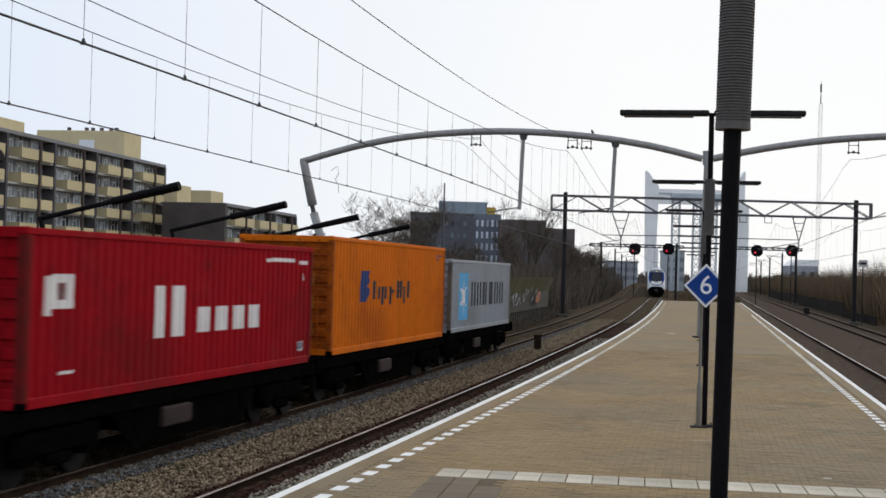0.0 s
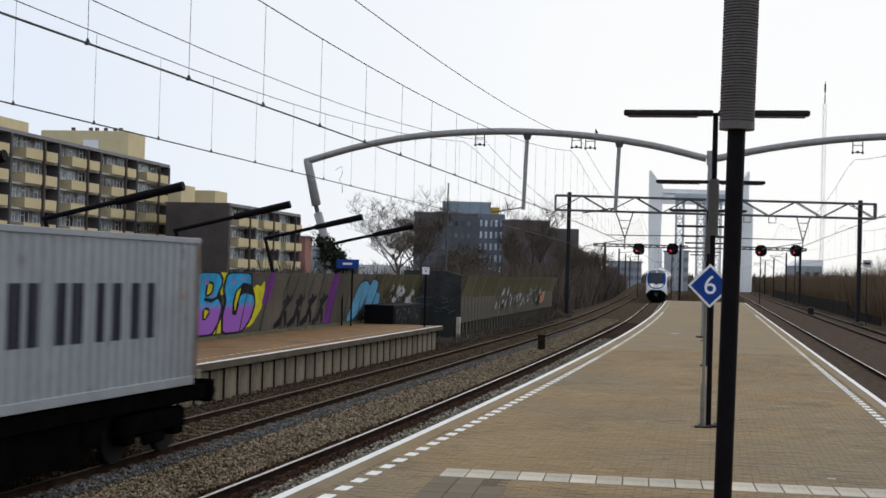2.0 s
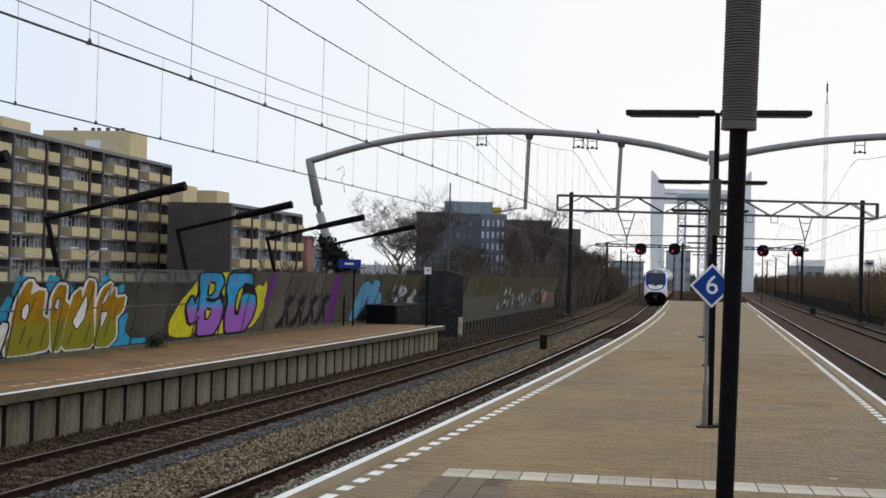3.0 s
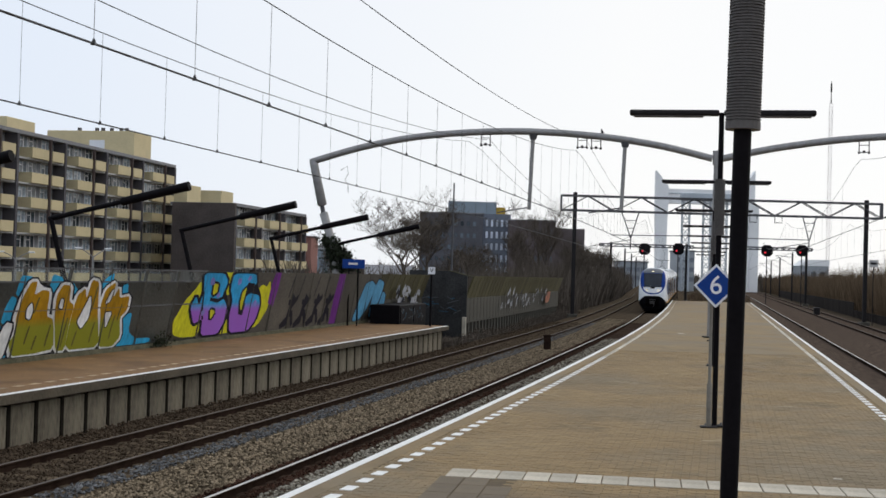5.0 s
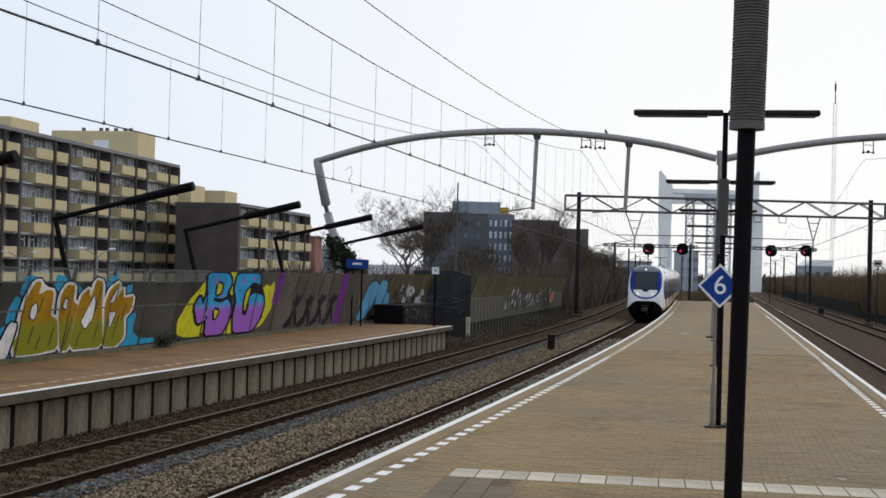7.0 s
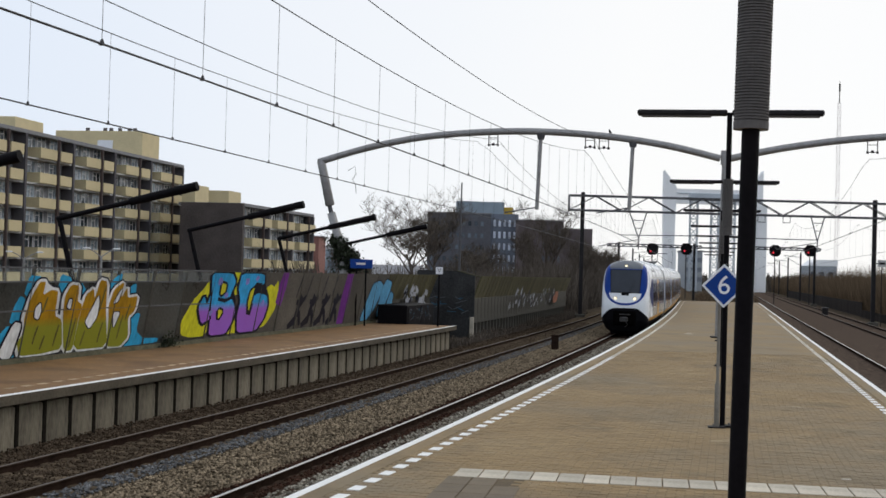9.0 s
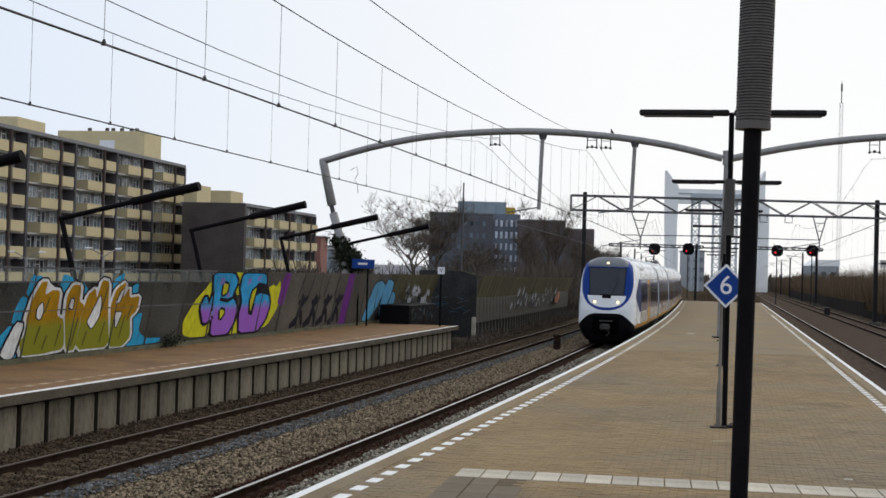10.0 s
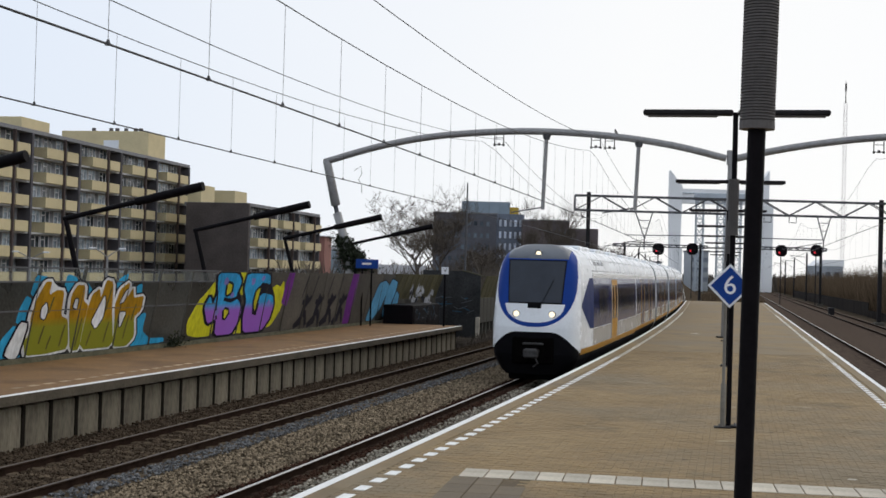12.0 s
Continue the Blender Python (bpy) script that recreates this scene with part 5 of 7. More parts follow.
# ---- lift bridge far down the line ----
bridge = thing("lift_bridge", "pale grey lift bridge with two tall wedge-topped towers", "bridge")
for x, top, s in ((101.3, 54.0, 1), (142.4, 55.0, -1)):
    tw = Build()
    w0, w1 = 2.0, 2.9
    zt = [(-1.2, w0), (41.5, w1), (46.5, w1)]
    for z, w in zt:
        tw.v += [(x - w, 648, z), (x + w, 648, z), (x + w, 654, z), (x - w, 654, z)]
    for i in range(2):
        k = 4 * i
        tw.f += [(k + j, k + (j + 1) % 4, k + 4 + (j + 1) % 4, k + 4 + j) for j in range(4)]
    a, b_ = (x - w1, x + w1) if s > 0 else (x + w1, x - w1)
    tw.add([(a, 648, 46.5), (b_, 648, 46.5), (b_, 654, 46.5), (a, 654, 46.5), (a, 648, top), (a, 654, top)], [(0, 1, 4), (2, 3, 5), (1, 2, 5, 4), (0, 4, 5, 3)])
    part("tower", tw, BRIDGEWHITE, bridge, "pale tapered tower")
part("top_beam", Build().box((104.4, 649, 38.5), (139.2, 653, 45.5)), BRIDGEWHITE, bridge, "pale lifted span")
for z in (41.0, 43.2):
    part("beam_rail", Build().box((104.4, 648.5, z), (139.2, 649, z + 0.4)), BRIDGESTEEL, bridge)


def lattice(x, y, z0, z1, w, n, r):
    b = Build()
    c = [(x - w / 2, y - w / 2), (x + w / 2, y - w / 2), (x + w / 2, y + w / 2), (x - w / 2, y + w / 2)]
    for p in c:
        b.tube([(*p, z0), (*p, z1)], r, 5)
    for i in range(n):
        za, zb = z0 + (z1 - z0) * i / n, z0 + (z1 - z0) * (i + 1) / n
        for k in range(4):
            b.tube([(*c[k], za), (*c[(k + 1) % 4], zb)], r * 0.7, 4)
            b.tube([(*c[k], zb), (*c[(k + 1) % 4], zb)], r * 0.7, 4)
    return b


old = thing("steel_bridge_towers", "grey lattice steel towers of the old railway bridge", "bridge tower")
for x in (73.0, 79.5, 84.5, 90.0):
    part("lattice_tower", lattice(x, 420, -1.17, 28.5, 2.2, 12, 0.16), BRIDGESTEEL, old)
for x0, x1 in ((71.5, 81), (83, 91.5)):
    part("tower_head", Build().box((x0, 418, 26.8), (x1, 422, 28.9), bevel=0.1), BRIDGESTEEL, old)
part("portal_wall", Build().box((93.5, 424, -1.17), (96.5, 430, 26.0), bevel=0.1), BRIDGEWHITE, old, "pale concrete pier")
part("portal_wall", Build().box((66.2, 424, -1.17), (68.5, 430, 12), bevel=0.1), BRIDGEWHITE, old, "pale concrete pier")

radio = thing("radio_mast", "tall slender lattice radio mast with red bands", "radio mast")
part("mast_body", lattice(194.8, 700, -1.17, 95, 1.5, 50, 0.045), mat("mast_paint", (0.62, 0.56, 0.56), 0.6, var=0.2, scale=0.05, fine=0.4), radio)
part("mast_tip", Build().tube([(194.8, 700, 95), (194.8, 700, 106.5)], [0.3, 0.12], 6), DARKSTEEL, radio)
part("antenna", Build().tube([(194.8, 700, 101), (194.8, 700, 105)], 0.45, 8), DARKSTEEL, radio)

# ---- truss gantries and signals ----


def truss_gantry(x0, x1, y, z0, z1, post_a, post_b, label, bay=2.15):
    t = thing("truss_gantry", label, "catenary gantry", group="truss gantries")
    for z in (z0, z1):
        for dy in (-0.3, 0.3):
            part("chord", Build().box((x0, y + dy - 0.06, z - 0.08), (x1, y + dy + 0.06, z + 0.08)), GALV_DARK, t)
    n = round((x1 - x0) / bay)
    for i in range(n):
        a, b_ = x0 + (x1 - x0) * i / n, x0 + (x1 - x0) * (i + 1) / n
        za, zb = (z0, z1) if i % 2 == 0 else (z1, z0)
        for dy in (-0.3, 0.3):
            part("brace", Build().tube([(a, y + dy, za), (b_, y + dy, zb)], 0.045, 5), GALV_DARK, t)
    for a in (x0, x1):
        part("end_bar", Build().box((a - 0.06, y - 0.3, z0), (a + 0.06, y + 0.3, z1)), GALV_DARK, t)
    for px_ in (post_a, post_b):
        part("mast", Build().box((px_ - 0.16, y - 0.16, -1.17), (px_ + 0.16, y + 0.16, z1 + 0.3), bevel=0.03), DARKSTEEL, t, "dark steel mast")
        part("mast_foot", Build().box((px_ - 0.4, y - 0.4, -1.18), (px_ + 0.4, y + 0.4, -0.7), bevel=0.05), CONC_DARK, t)
    return t


g1 = truss_gantry(9.4, 36.2, 114.2, 7.98, 9.2, 10.55, 34.95, "dark steel truss gantry across all the tracks")
for xa, xb, xc, zt, zb in ((14.5, 15.9, 15.28, 7.9, 5.75), (29.6, 30.8, 30.2, 8.1, 5.9)):
    for dx in (0, 1):
        part("v_hanger", Build().tube([(xa if dx == 0 else xb, 114.2, zt), (xc, 114.2, zb)], 0.05, 5), GALV_DARK, g1)
    for f in (0.3, 0.6):
        part("v_tie", Build().tube([(xa + (xc - xa) * f, 114.2, zt + (zb - zt) * f), (xb + (xc - xb) * f, 114.2, zt + (zb - zt) * f)], 0.03, 4), GALV_DARK, g1)
    part("drop_arm", Build().tube([(xc, 114.2, zb), (xc, 114.2, zb - 0.9)], 0.05, 5), GALV_DARK, g1)
    part("steady_arm", Build().tube([(xc, 114.2, zb - 0.1), (xc - 3.4, 114.2, zb - 0.75)], 0.03, 4), GALV_DARK, g1)
for x in (24.0, 27.6, 25.5):
    part("insulator_frame", Build().tube([(x - 0.3, 114.2, 7.9), (x - 0.3, 114.2, 7.4), (x + 0.3, 114.2, 7.4), (x + 0.3, 114.2, 7.9)], 0.04, 5), DARKSTEEL, g1)

g2 = truss_gantry(23.0, 37.2, 207, 7.2, 7.55, 24.75, 36.2, "signal gantry with a thin truss beam", bay=1.0)
part("upper_bar", Build().tube([(24.7, 207, 8.9), (36.3, 207, 9.05)], 0.07, 5), GALV_DARK, g2)
g3 = truss_gantry(43.5, 55.2, 207, 7.3, 7.65, 44.2, 54.4, "signal gantry with a thin truss beam", bay=1.0)
part("upper_bar", Build().tube([(40.0, 207, 8.95), (54.6, 207, 8.95)], 0.07, 5), GALV_DARK, g3)
SIGRED = glow("signal_red", (0.8, 0.02, 0.04), 0.6)


def signal(x, z):
    t = thing("railway_signal", "dark railway signal head showing a red light", "railway signal", Matrix.Translation((x, 205.5, z)), "signals on the gantry")
    part("backboard", Build().add([(p * 0.86, y, q * 0.86) for y in (0.0, 0.12) for p, q in ((0.5, 1), (-0.5, 1), (-1, 0.5), (-1, -0.5), (-0.5, -1), (0.5, -1), (1, -0.5), (1, 0.5))], [tuple(range(8)), tuple(range(15, 7, -1))] + [(i, i + 8, (i + 1) % 8 + 8, (i + 1) % 8) for i in range(8)]), BLACK, t, "black backboard with clipped corners")
    part("housing", Build().box((-0.3, 0.12, -0.75), (0.3, 0.6, 0.75), bevel=0.05), BLACK, t)
    part("bracket", Build().tube([(0, 0.5, -0.2), (0, 1.5, 0.2)], 0.06, 5), DARKSTEEL, t)
    for dx, dz in ((-0.3, -0.28), (0.0, 0.38), (0.32, -0.28)):
        lit = dx < 0
        part("lens", Build().tube([(dx, -0.05, dz), (dx, 0.05, dz)], 0.15 if lit else 0.12, 12), SIGRED if lit else T_BLACK, t, "lit red lens" if lit else "")
        part("hood", Build().tube([(dx, -0.28, dz + 0.17), (dx, 0.0, dz + 0.17)], 0.05, 6), BLACK, t)
    part("stand", Build().box((-0.06, 0.25, -8.2 + (7 - z)), (0.06, 0.37, -0.7)), DARKSTEEL, t)
    return t


for x, z in ((29.64, 6.86), (34.74, 7.0), (48.09, 7.12), (53.35, 7.27)):
    signal(x, z)


def mast(x, y, h, arm, label="dark steel overhead line mast with a bracket arm"):
    t = thing("line_mast", label, "line mast", Matrix.Translation((x, y, -1.17)), "line masts")
    part("mast", Build().box((-0.14, -0.14, 0), (0.14, 0.14, h), bevel=0.03), DARKSTEEL, t)
    part("bracket_arm", Build().tube([(0, 0, h - 0.8), (arm, 0, h - 0.5)], 0.05, 5), GALV_DARK, t)
    part("stay", Build().tube([(0, 0, h - 2.4), (arm, 0, h - 0.6)], 0.035, 5), GALV_DARK, t)
    return t


for i, y in enumerate((265, 320, 375)):
    bx = bend(y)[0]
    mast(FREIGHT + bx - 3.4, y, 9.3, 3.2)
    mast(SIDE_B + 0.2 * y + 3.2, y, 9.3, -3.2)

# ---- walls, signs and small things beside the tracks ----
OLIVE = mat("mossy_panel", (0.098, 0.086, 0.044), 0.85, var=0.35, scale=0.7, fine=10, rand="object", amount=0.2)
SOOTY = mat("sooty_concrete", (0.034, 0.034, 0.034), 0.85, var=0.5, scale=1.0, fine=12)
WALL2 = -15.5
wall_b = thing("retaining_wall", "stained concrete retaining wall with mossy top panels and graffiti", "wall", kind="structure")
upper = Build().add([(0, 0.03, 1.05), (0, 1.17, 1.05), (0.45, 1.17, 2.3), (0.45, 0.03, 2.3), (-0.1, 0.03, 1.05), (-0.1, 1.17, 1.05), (0.35, 1.17, 2.3), (0.35, 0.03, 2.3)], [(0, 1, 2, 3), (7, 6, 5, 4), (0, 3, 7, 4), (1, 5, 6, 2), (3, 2, 6, 7), (0, 4, 5, 1)]).mesh("upper_panel", OLIVE)
lower = Build().box((-0.12, 0.03, -0.35), (0.0, 1.17, 1.03)).mesh("lower_panel", CONC_DARK)
col = Build().box((-0.3, -0.12, -1.17), (-0.02, 0.12, -0.35), bevel=0.02).mesh("column", CONC_DARK)
y = 76.6
while y < 126:
    m = at_curve(WALL2, y)
    part("upper_panel", upper, None, wall_b, m=m)
    part("lower_panel", lower, None, wall_b, m=m)
    part("column", col, None, wall_b, m=m)
    y += 1.2
part("backing", Build().sweep([(-0.5, -1.17), (-0.32, -1.17), (-0.32, 1.0), (-0.5, 1.0)], curve_path(WALL2, 76.5, 127, 3)), CONC_DARK, wall_b)
part("return_wall", Build().add([(x, y, z) for y in (-0.15, 0.0) for x, z in ((-3.2, -1.17), (0.1, -1.17), (0.1, 2.32), (-0.9, 2.55), (-3.2, 2.55))], [(0, 1, 2, 3, 4), (9, 8, 7, 6, 5), (0, 5, 6, 1), (1, 6, 7, 2), (2, 7, 8, 3), (3, 8, 9, 4), (4, 9, 5, 0)]), SOOTY, wall_b, "dark return wall", m=at_curve(WALL2, 76.3))
part("wall_cap", Build().tube([(0.5, -0.17, 2.24), (-0.9, -0.17, 2.57)], 0.035, 6), MOSSY, wall_b, "pale sloping wall cap", m=at_curve(WALL2, 76.3))
part("end_post", Build().box((-0.1, -0.35, -1.17), (0.12, -0.15, 0.0), bevel=0.02), WHITE_WORN, wall_b, "pale end post", m=at_curve(WALL2, 76.3))
# the screen goes on behind the end of the side platform
y = 65.4
while y < 76:
    part("screen_panel", upper, None, wall_b, m=at_curve(SCREEN, y))
    part("screen_foot", lower, None, wall_b, m=at_curve(SCREEN, y))
    y += 1.2
part("screen_base", Build().sweep([(-0.3, -1.17), (0.02, -1.17), (0.02, -0.3), (-0.3, -0.3)], curve_path(SCREEN, 63.5, 77, 3)), CONC_DARK, wall_b)
cab = thing("equipment_cabinet", "dark scrawled equipment cabinet against the screen wall", "cabinet", at_curve(SCREEN + 1.3, 63.2, -1.17))
part("body", Build().box((-0.9, -0.2, 0), (0.5, 5.6, 2.05), bevel=0.03), BLACK, cab)
part("door", Build().box((0.5, 0.0, 1.2), (0.53, 2.6, 1.95)), BLACK, cab)
part("door", Build().box((0.5, 2.75, 1.2), (0.53, 5.4, 1.95)), BLACK, cab)

CAB_BLUE, CAB_PALE = mat("cabinet_blue_spray", (0.025, 0.085, 0.14), 0.6, var=0.4), mat("cabinet_pale_spray", (0.085, 0.09, 0.10), 0.6, var=0.4)
rng = random.Random(17)
for i in range(22):
    mm = Matrix.Translation((0.533, rng.uniform(0.2, 5.0), rng.uniform(1.35, 1.85))) @ Matrix.Rotation(rng.uniform(-1.1, 1.1), 4, "X")
    part("scrawl", Build().box((0, -rng.uniform(0.08, 0.3), -0.02), (0.004, rng.uniform(0.05, 0.2), rng.uniform(0.0, 0.03))), CAB_PALE if i % 3 else CAB_BLUE, cab, m=mm)
name_sign = thing("station_sign", "blue station name board on two black posts", "sign", Matrix.Translation((-4.12, 60.0, 0)) @ Matrix.Rotation(-0.18, 4, "Z"))
for x in (-0.21, 0.21):
    part("post", Build().tube([(x, 0, 0), (x, 0, 2.56)], 0.04, 8), BLACK, name_sign)
part("board", Build().box((-0.5, -0.05, 2.52), (0.5, 0.05, 2.92), bevel=0.01), SIGNBLUE, name_sign, "blue board")
part("lettering_bar", Build().box((-0.22, -0.056, 2.68), (0.2, -0.05, 2.77)), PALEMARK, name_sign)
stop = thing("track_sign", "small white square sign with a dark mark on a black post", "sign", Matrix.Translation((-0.7, 61.6, 0)))
part("post", Build().tube([(0, 0, 0), (0, 0, 2.5)], 0.05, 8), BLACK, stop)
part("plate", Build().box((-0.16, -0.06, 2.36), (0.16, -0.04, 2.68)), SIGNWHITE, stop, "white plate")
part("mark", text_mesh("mark", "V", 0.26, BLACK), None, stop, "dark letter", m=pose(0, -0.064, 2.52, 90, 0, 0))
km = thing("track_marker", "short rusty marker post between the tracks", "marker post", Matrix.Translation((4.65, 62.2, -0.95)))
part("post", Build().box((-0.16, -0.1, 0), (0.16, 0.1, 0.62), bevel=0.02), RUST, km)
part("cap", Build().box((-0.2, -0.13, 0.62), (0.2, 0.13, 0.7), bevel=0.02), RUST, km)
pole = thing("flag_pole", "tall thin grey pole behind the retaining wall", "pole", Matrix.Translation((0.3, 95, -1.17)))
part("pole", Build().tube([(0, 0, 0), (0.02, 0, 9.9)], [0.09, 0.05], 8), GALV_DARK, pole)


def street_lamp(x, y, z, turn):
    t = thing("street_lamp", "grey twin-arm street lamp in the street behind the screen", "street lamp", Matrix.Translation((x, y, -1.17)) @ Matrix.Rotation(turn, 4, "Z"), "street lamps")
    part("pole", Build().tube([(0, 0, 0), (0, 0, z)], [0.09, 0.06], 8), GALV, t)
    for s in (-1, 1):
        part("arm", Build().tube([(0, 0, z - 0.05), (0.45 * s, 0, z + 0.26), (0.85 * s, 0, z + 0.44)], 0.035, 6), GALV, t)
        part("lantern", Build().box((0.75 * s, -0.1, z + 0.40), (1.2 * s, 0.1, z + 0.50), bevel=0.04), SIGNWHITE, t, "pale lantern")


street_lamp(-28.5, 90, 3.75, 0.2)
street_lamp(-20.8, 80, 4.0, 0.75)

# dark timber fence and cabinets on the far right
fence = thing("trackside_fence", "dark stained board fence along the straight track", "fence", kind="structure")
FENCEDARK = mat("dark_stained_board", (0.020, 0.016, 0.014), 0.9, var=0.4, scale=2, rand="object", amount=0.3, spec=0.05)
bd = Build().box((-0.03, 0.02, 0), (0.03, 2.38, 1.6)).mesh("fence_board", FENCEDARK)
bd_low = Build().box((-0.03, 0.02, 0), (0.03, 1.1, 0.8)).mesh("fence_board", FENCEDARK)
for i in range(80):
    part("fence_board", bd, None, fence, m=at_right(SIDE_B + 4.2, 152 + 2.4 * i, -1.17))
for i in range(24):
    part("fence_board", bd_low, None, fence, m=at_right(SIDE_B + 4.0, 120 + 1.3 * i, -1.17))
for x, y in ((39.6, 146),):
    c_ = thing("relay_cabinet", "small dark trackside cabinet on the ballast", "cabinet", Matrix.Translation((x, y, -1.0)), "trackside cabinets")
    part("body", Build().box((-0.3, -0.2, 0), (0.3, 0.2, 0.8), bevel=0.03), DARKSTEEL, c_)
    part("lid", Build().box((-0.34, -0.24, 0.8), (0.34, 0.24, 0.86), bevel=0.02), GALV_DARK, c_)
plate = thing("signal_plate", "small pale number plate on the gantry mast", "sign", Matrix.Translation((35.55, 113.9, 4.2)))
part("plate", Build().box((-0.36, -0.03, -0.3), (0.36, 0.03, 0.3)), SLAB, plate)
part("lettering_bar", Build().box((-0.25, -0.04, -0.08), (0.25, -0.03, 0.1)), DARKSTEEL, plate)
part("arm", Build().box((-0.6, 0.0, -0.04), (-0.36, 0.04, 0.04)), DARKSTEEL, plate)
part("buffer_sign_post", Build().box((-0.03, 0.03, -5.2), (0.03, 0.09, 0.3)), DARKSTEEL, plate)

# ---- bare trees and shrubs ----
BARK = mat("bark", (0.085, 0.068, 0.055), 0.95, var=0.35, scale=3, fine=20)
TWIG = mat("twigs", (0.105, 0.087, 0.070), 0.95, var=0.3, scale=1, rand="island", amount=0.4, bump=0, spec=0.0)
TWIG_RED = mat("reddish_twigs", (0.125, 0.090, 0.058), 0.95, var=0.3, scale=0.4, rand="island", amount=0.45, bump=0, spec=0.0)
IVY = mat("ivy_leaves", (0.022, 0.028, 0.015), 0.8, var=0.4, scale=3, rand="island", amount=0.5, bump=0)


def bare_tree(x, y, h, spread, seed, label="bare winter tree with fine spreading twigs"):
    rng = random.Random(seed)
    t = thing("tree", label, "tree", Matrix.Translation((x, y, -1.17)), "bare trees")
    trunk, limbs, twigs = Build(), Build(), Build()

    def grow(p, d, length, r, level):
        pts, rs, q = [p.copy()], [r], p.copy()
        n = 4 if level < 2 else 3 if level < 4 else 2
        for i in range(n):
            d = (d + Vector((rng.uniform(-1, 1), rng.uniform(-1, 1), rng.uniform(-0.3, 0.65))) * 0.18).normalized()
            q = q + d * length / n
            pts.append(q.copy())
            rs.append(r * (1 - 0.6 * (i + 1) / n))
        if level < 4:
            (trunk if level == 0 else limbs).tube(pts, rs, 8 if level == 0 else 5 if level < 3 else 3, False)
        else:
            side = d.cross(Vector((0.1, 1, 0.2))).normalized() * max(r, 0.010)
            twigs.add([pts[0] - side, pts[0] + side, pts[1] + side * 0.8, pts[1] - side * 0.8, pts[2]], [(0, 1, 2, 3), (3, 2, 4)])
        if level >= 5:
            return
        for i in range((6, 6, 5, 5, 4)[level]):
            f = rng.uniform(0.3, 1.0) if level else rng.uniform(0.45, 1.0)
            k = min(int(f * n), n - 1)
            at = pts[k].lerp(pts[k + 1], f * n - k)
            a = rng.uniform(0, 2 * math.pi)
            nd = (d * rng.uniform(0.35, 0.8) + Vector((math.cos(a) * spread, math.sin(a) * spread, rng.uniform(0.0, 0.75))) * 0.75).normalized()
            grow(at, nd, length * rng.uniform(0.5, 0.74), max(0.008, r * (1 - 0.6 * f) * 0.6), level + 1)

    grow(Vector((0, 0, 0)), Vector((0, 0, 1)), h * 0.38, h * 0.017, 0)
    part("trunk", trunk, BARK, t, smooth=True)
    part("branchwork", limbs, BARK, t, smooth=True)
    part("crown", twigs, TWIG, t, "fine bare twigs")


bare_tree(-3.4, 120, 14.0, 1.05, 3)
bare_tree(-2.2, 124, 13.5, 0.95, 5)
bare_tree(1.2, 119, 9.0, 1.0, 6)
bare_tree(8.6, 165, 12.0, 0.7, 8)
bare_tree(11.8, 172, 18.0, 0.6, 11, "tall bare birch with a narrow crown")
bare_tree(3.0, 140, 9.5, 0.9, 17)
bare_tree(-13.0, 150, 9.0, 0.9, 23)
bare_tree(17.5, 185, 11.0, 0.8, 29)
bare_tree(25.5, 240, 12.0, 0.7, 31)
bare_tree(21.5, 215, 11.0, 0.8, 37)
bare_tree(16.2, 168, 9.5, 0.6, 39)
bare_tree(19.0, 190, 10.5, 0.6, 43)
bare_tree(28.0, 238, 11.0, 0.6, 47)
bare_tree(23.2, 206, 10.0, 0.6, 51)
bare_tree(32.5, 262, 9.0, 0.7, 57)


def thicket(name, label, where, n, h0, h1, material, seed, width=0.05):
    """Many thin upright twigs with side shoots over a strip of ground; where(rng) gives x, y."""
    rng = random.Random(seed)
    b = Build()
    for _ in range(n):
        x, y = where(rng)
        h = rng.uniform(h0, h1) * (0.75 + 0.5 * noise.noise((x * 0.15, y * 0.15, seed)))
        dx, dy = rng.uniform(-0.35, 0.35) * h, rng.uniform(-0.35, 0.35) * h
        w = width * rng.uniform(0.6, 1.6)
        z0 = -1.17
        b.add([(x - w, y, z0), (x + w, y, z0), (x + dx * 0.5 + w * 0.7, y + dy * 0.5, z0 + h * 0.55), (x + dx * 0.5 - w * 0.7, y + dy * 0.5, z0 + h * 0.55), (x + dx, y + dy, z0 + h)], [(0, 1, 2, 3), (3, 2, 4)])
        for k in range(3):
            f = rng.uniform(0.3, 0.8)
            px_, py_, pz = x + dx * f, y + dy * f, z0 + h * f
            ex, ez = rng.uniform(-0.5, 0.5) * h * 0.5, rng.uniform(0.1, 0.35) * h
            b.add([(px_ - w * 0.5, py_, pz), (px_ + w * 0.5, py_, pz), (px_ + ex, py_ + rng.uniform(-0.4, 0.4), pz + ez)], [(0, 1, 2)])
    return tagged(part(name, b, material, None, label), "", "shrubs", "", "stuff")


thicket("shrubs", "dense brown winter hedge beside the straight tracks", lambda r: (lambda y: (SIDE_B + 0.2 * y + r.uniform(5.0, 14.0), y))(r.uniform(70, 520)), 46000, 3.0, 6.8, TWIG_RED, 41, 0.022)
thicket("shrubs", "dark bare shrubs behind the retaining wall", lambda r: (lambda y: (WALL2 + bend(y)[0] - r.uniform(1.0, 16.0), y))(r.uniform(86, 215)), 7000, 2.5, 5.2, TWIG, 43, 0.05)
thicket("shrubs", "low bare brushwood beside the curved track", lambda r: (lambda y: (FREIGHT + bend(y)[0] - r.uniform(3.4, 10.0), y))(r.uniform(127, 330)), 7000, 2.2, 6.6, TWIG, 47, 0.05)
thicket("shrubs", "far bare woodland on the horizon", lambda r: (r.uniform(-120, 240), r.uniform(470, 640)), 7000, 4, 8.5, TWIG, 53, 0.35)
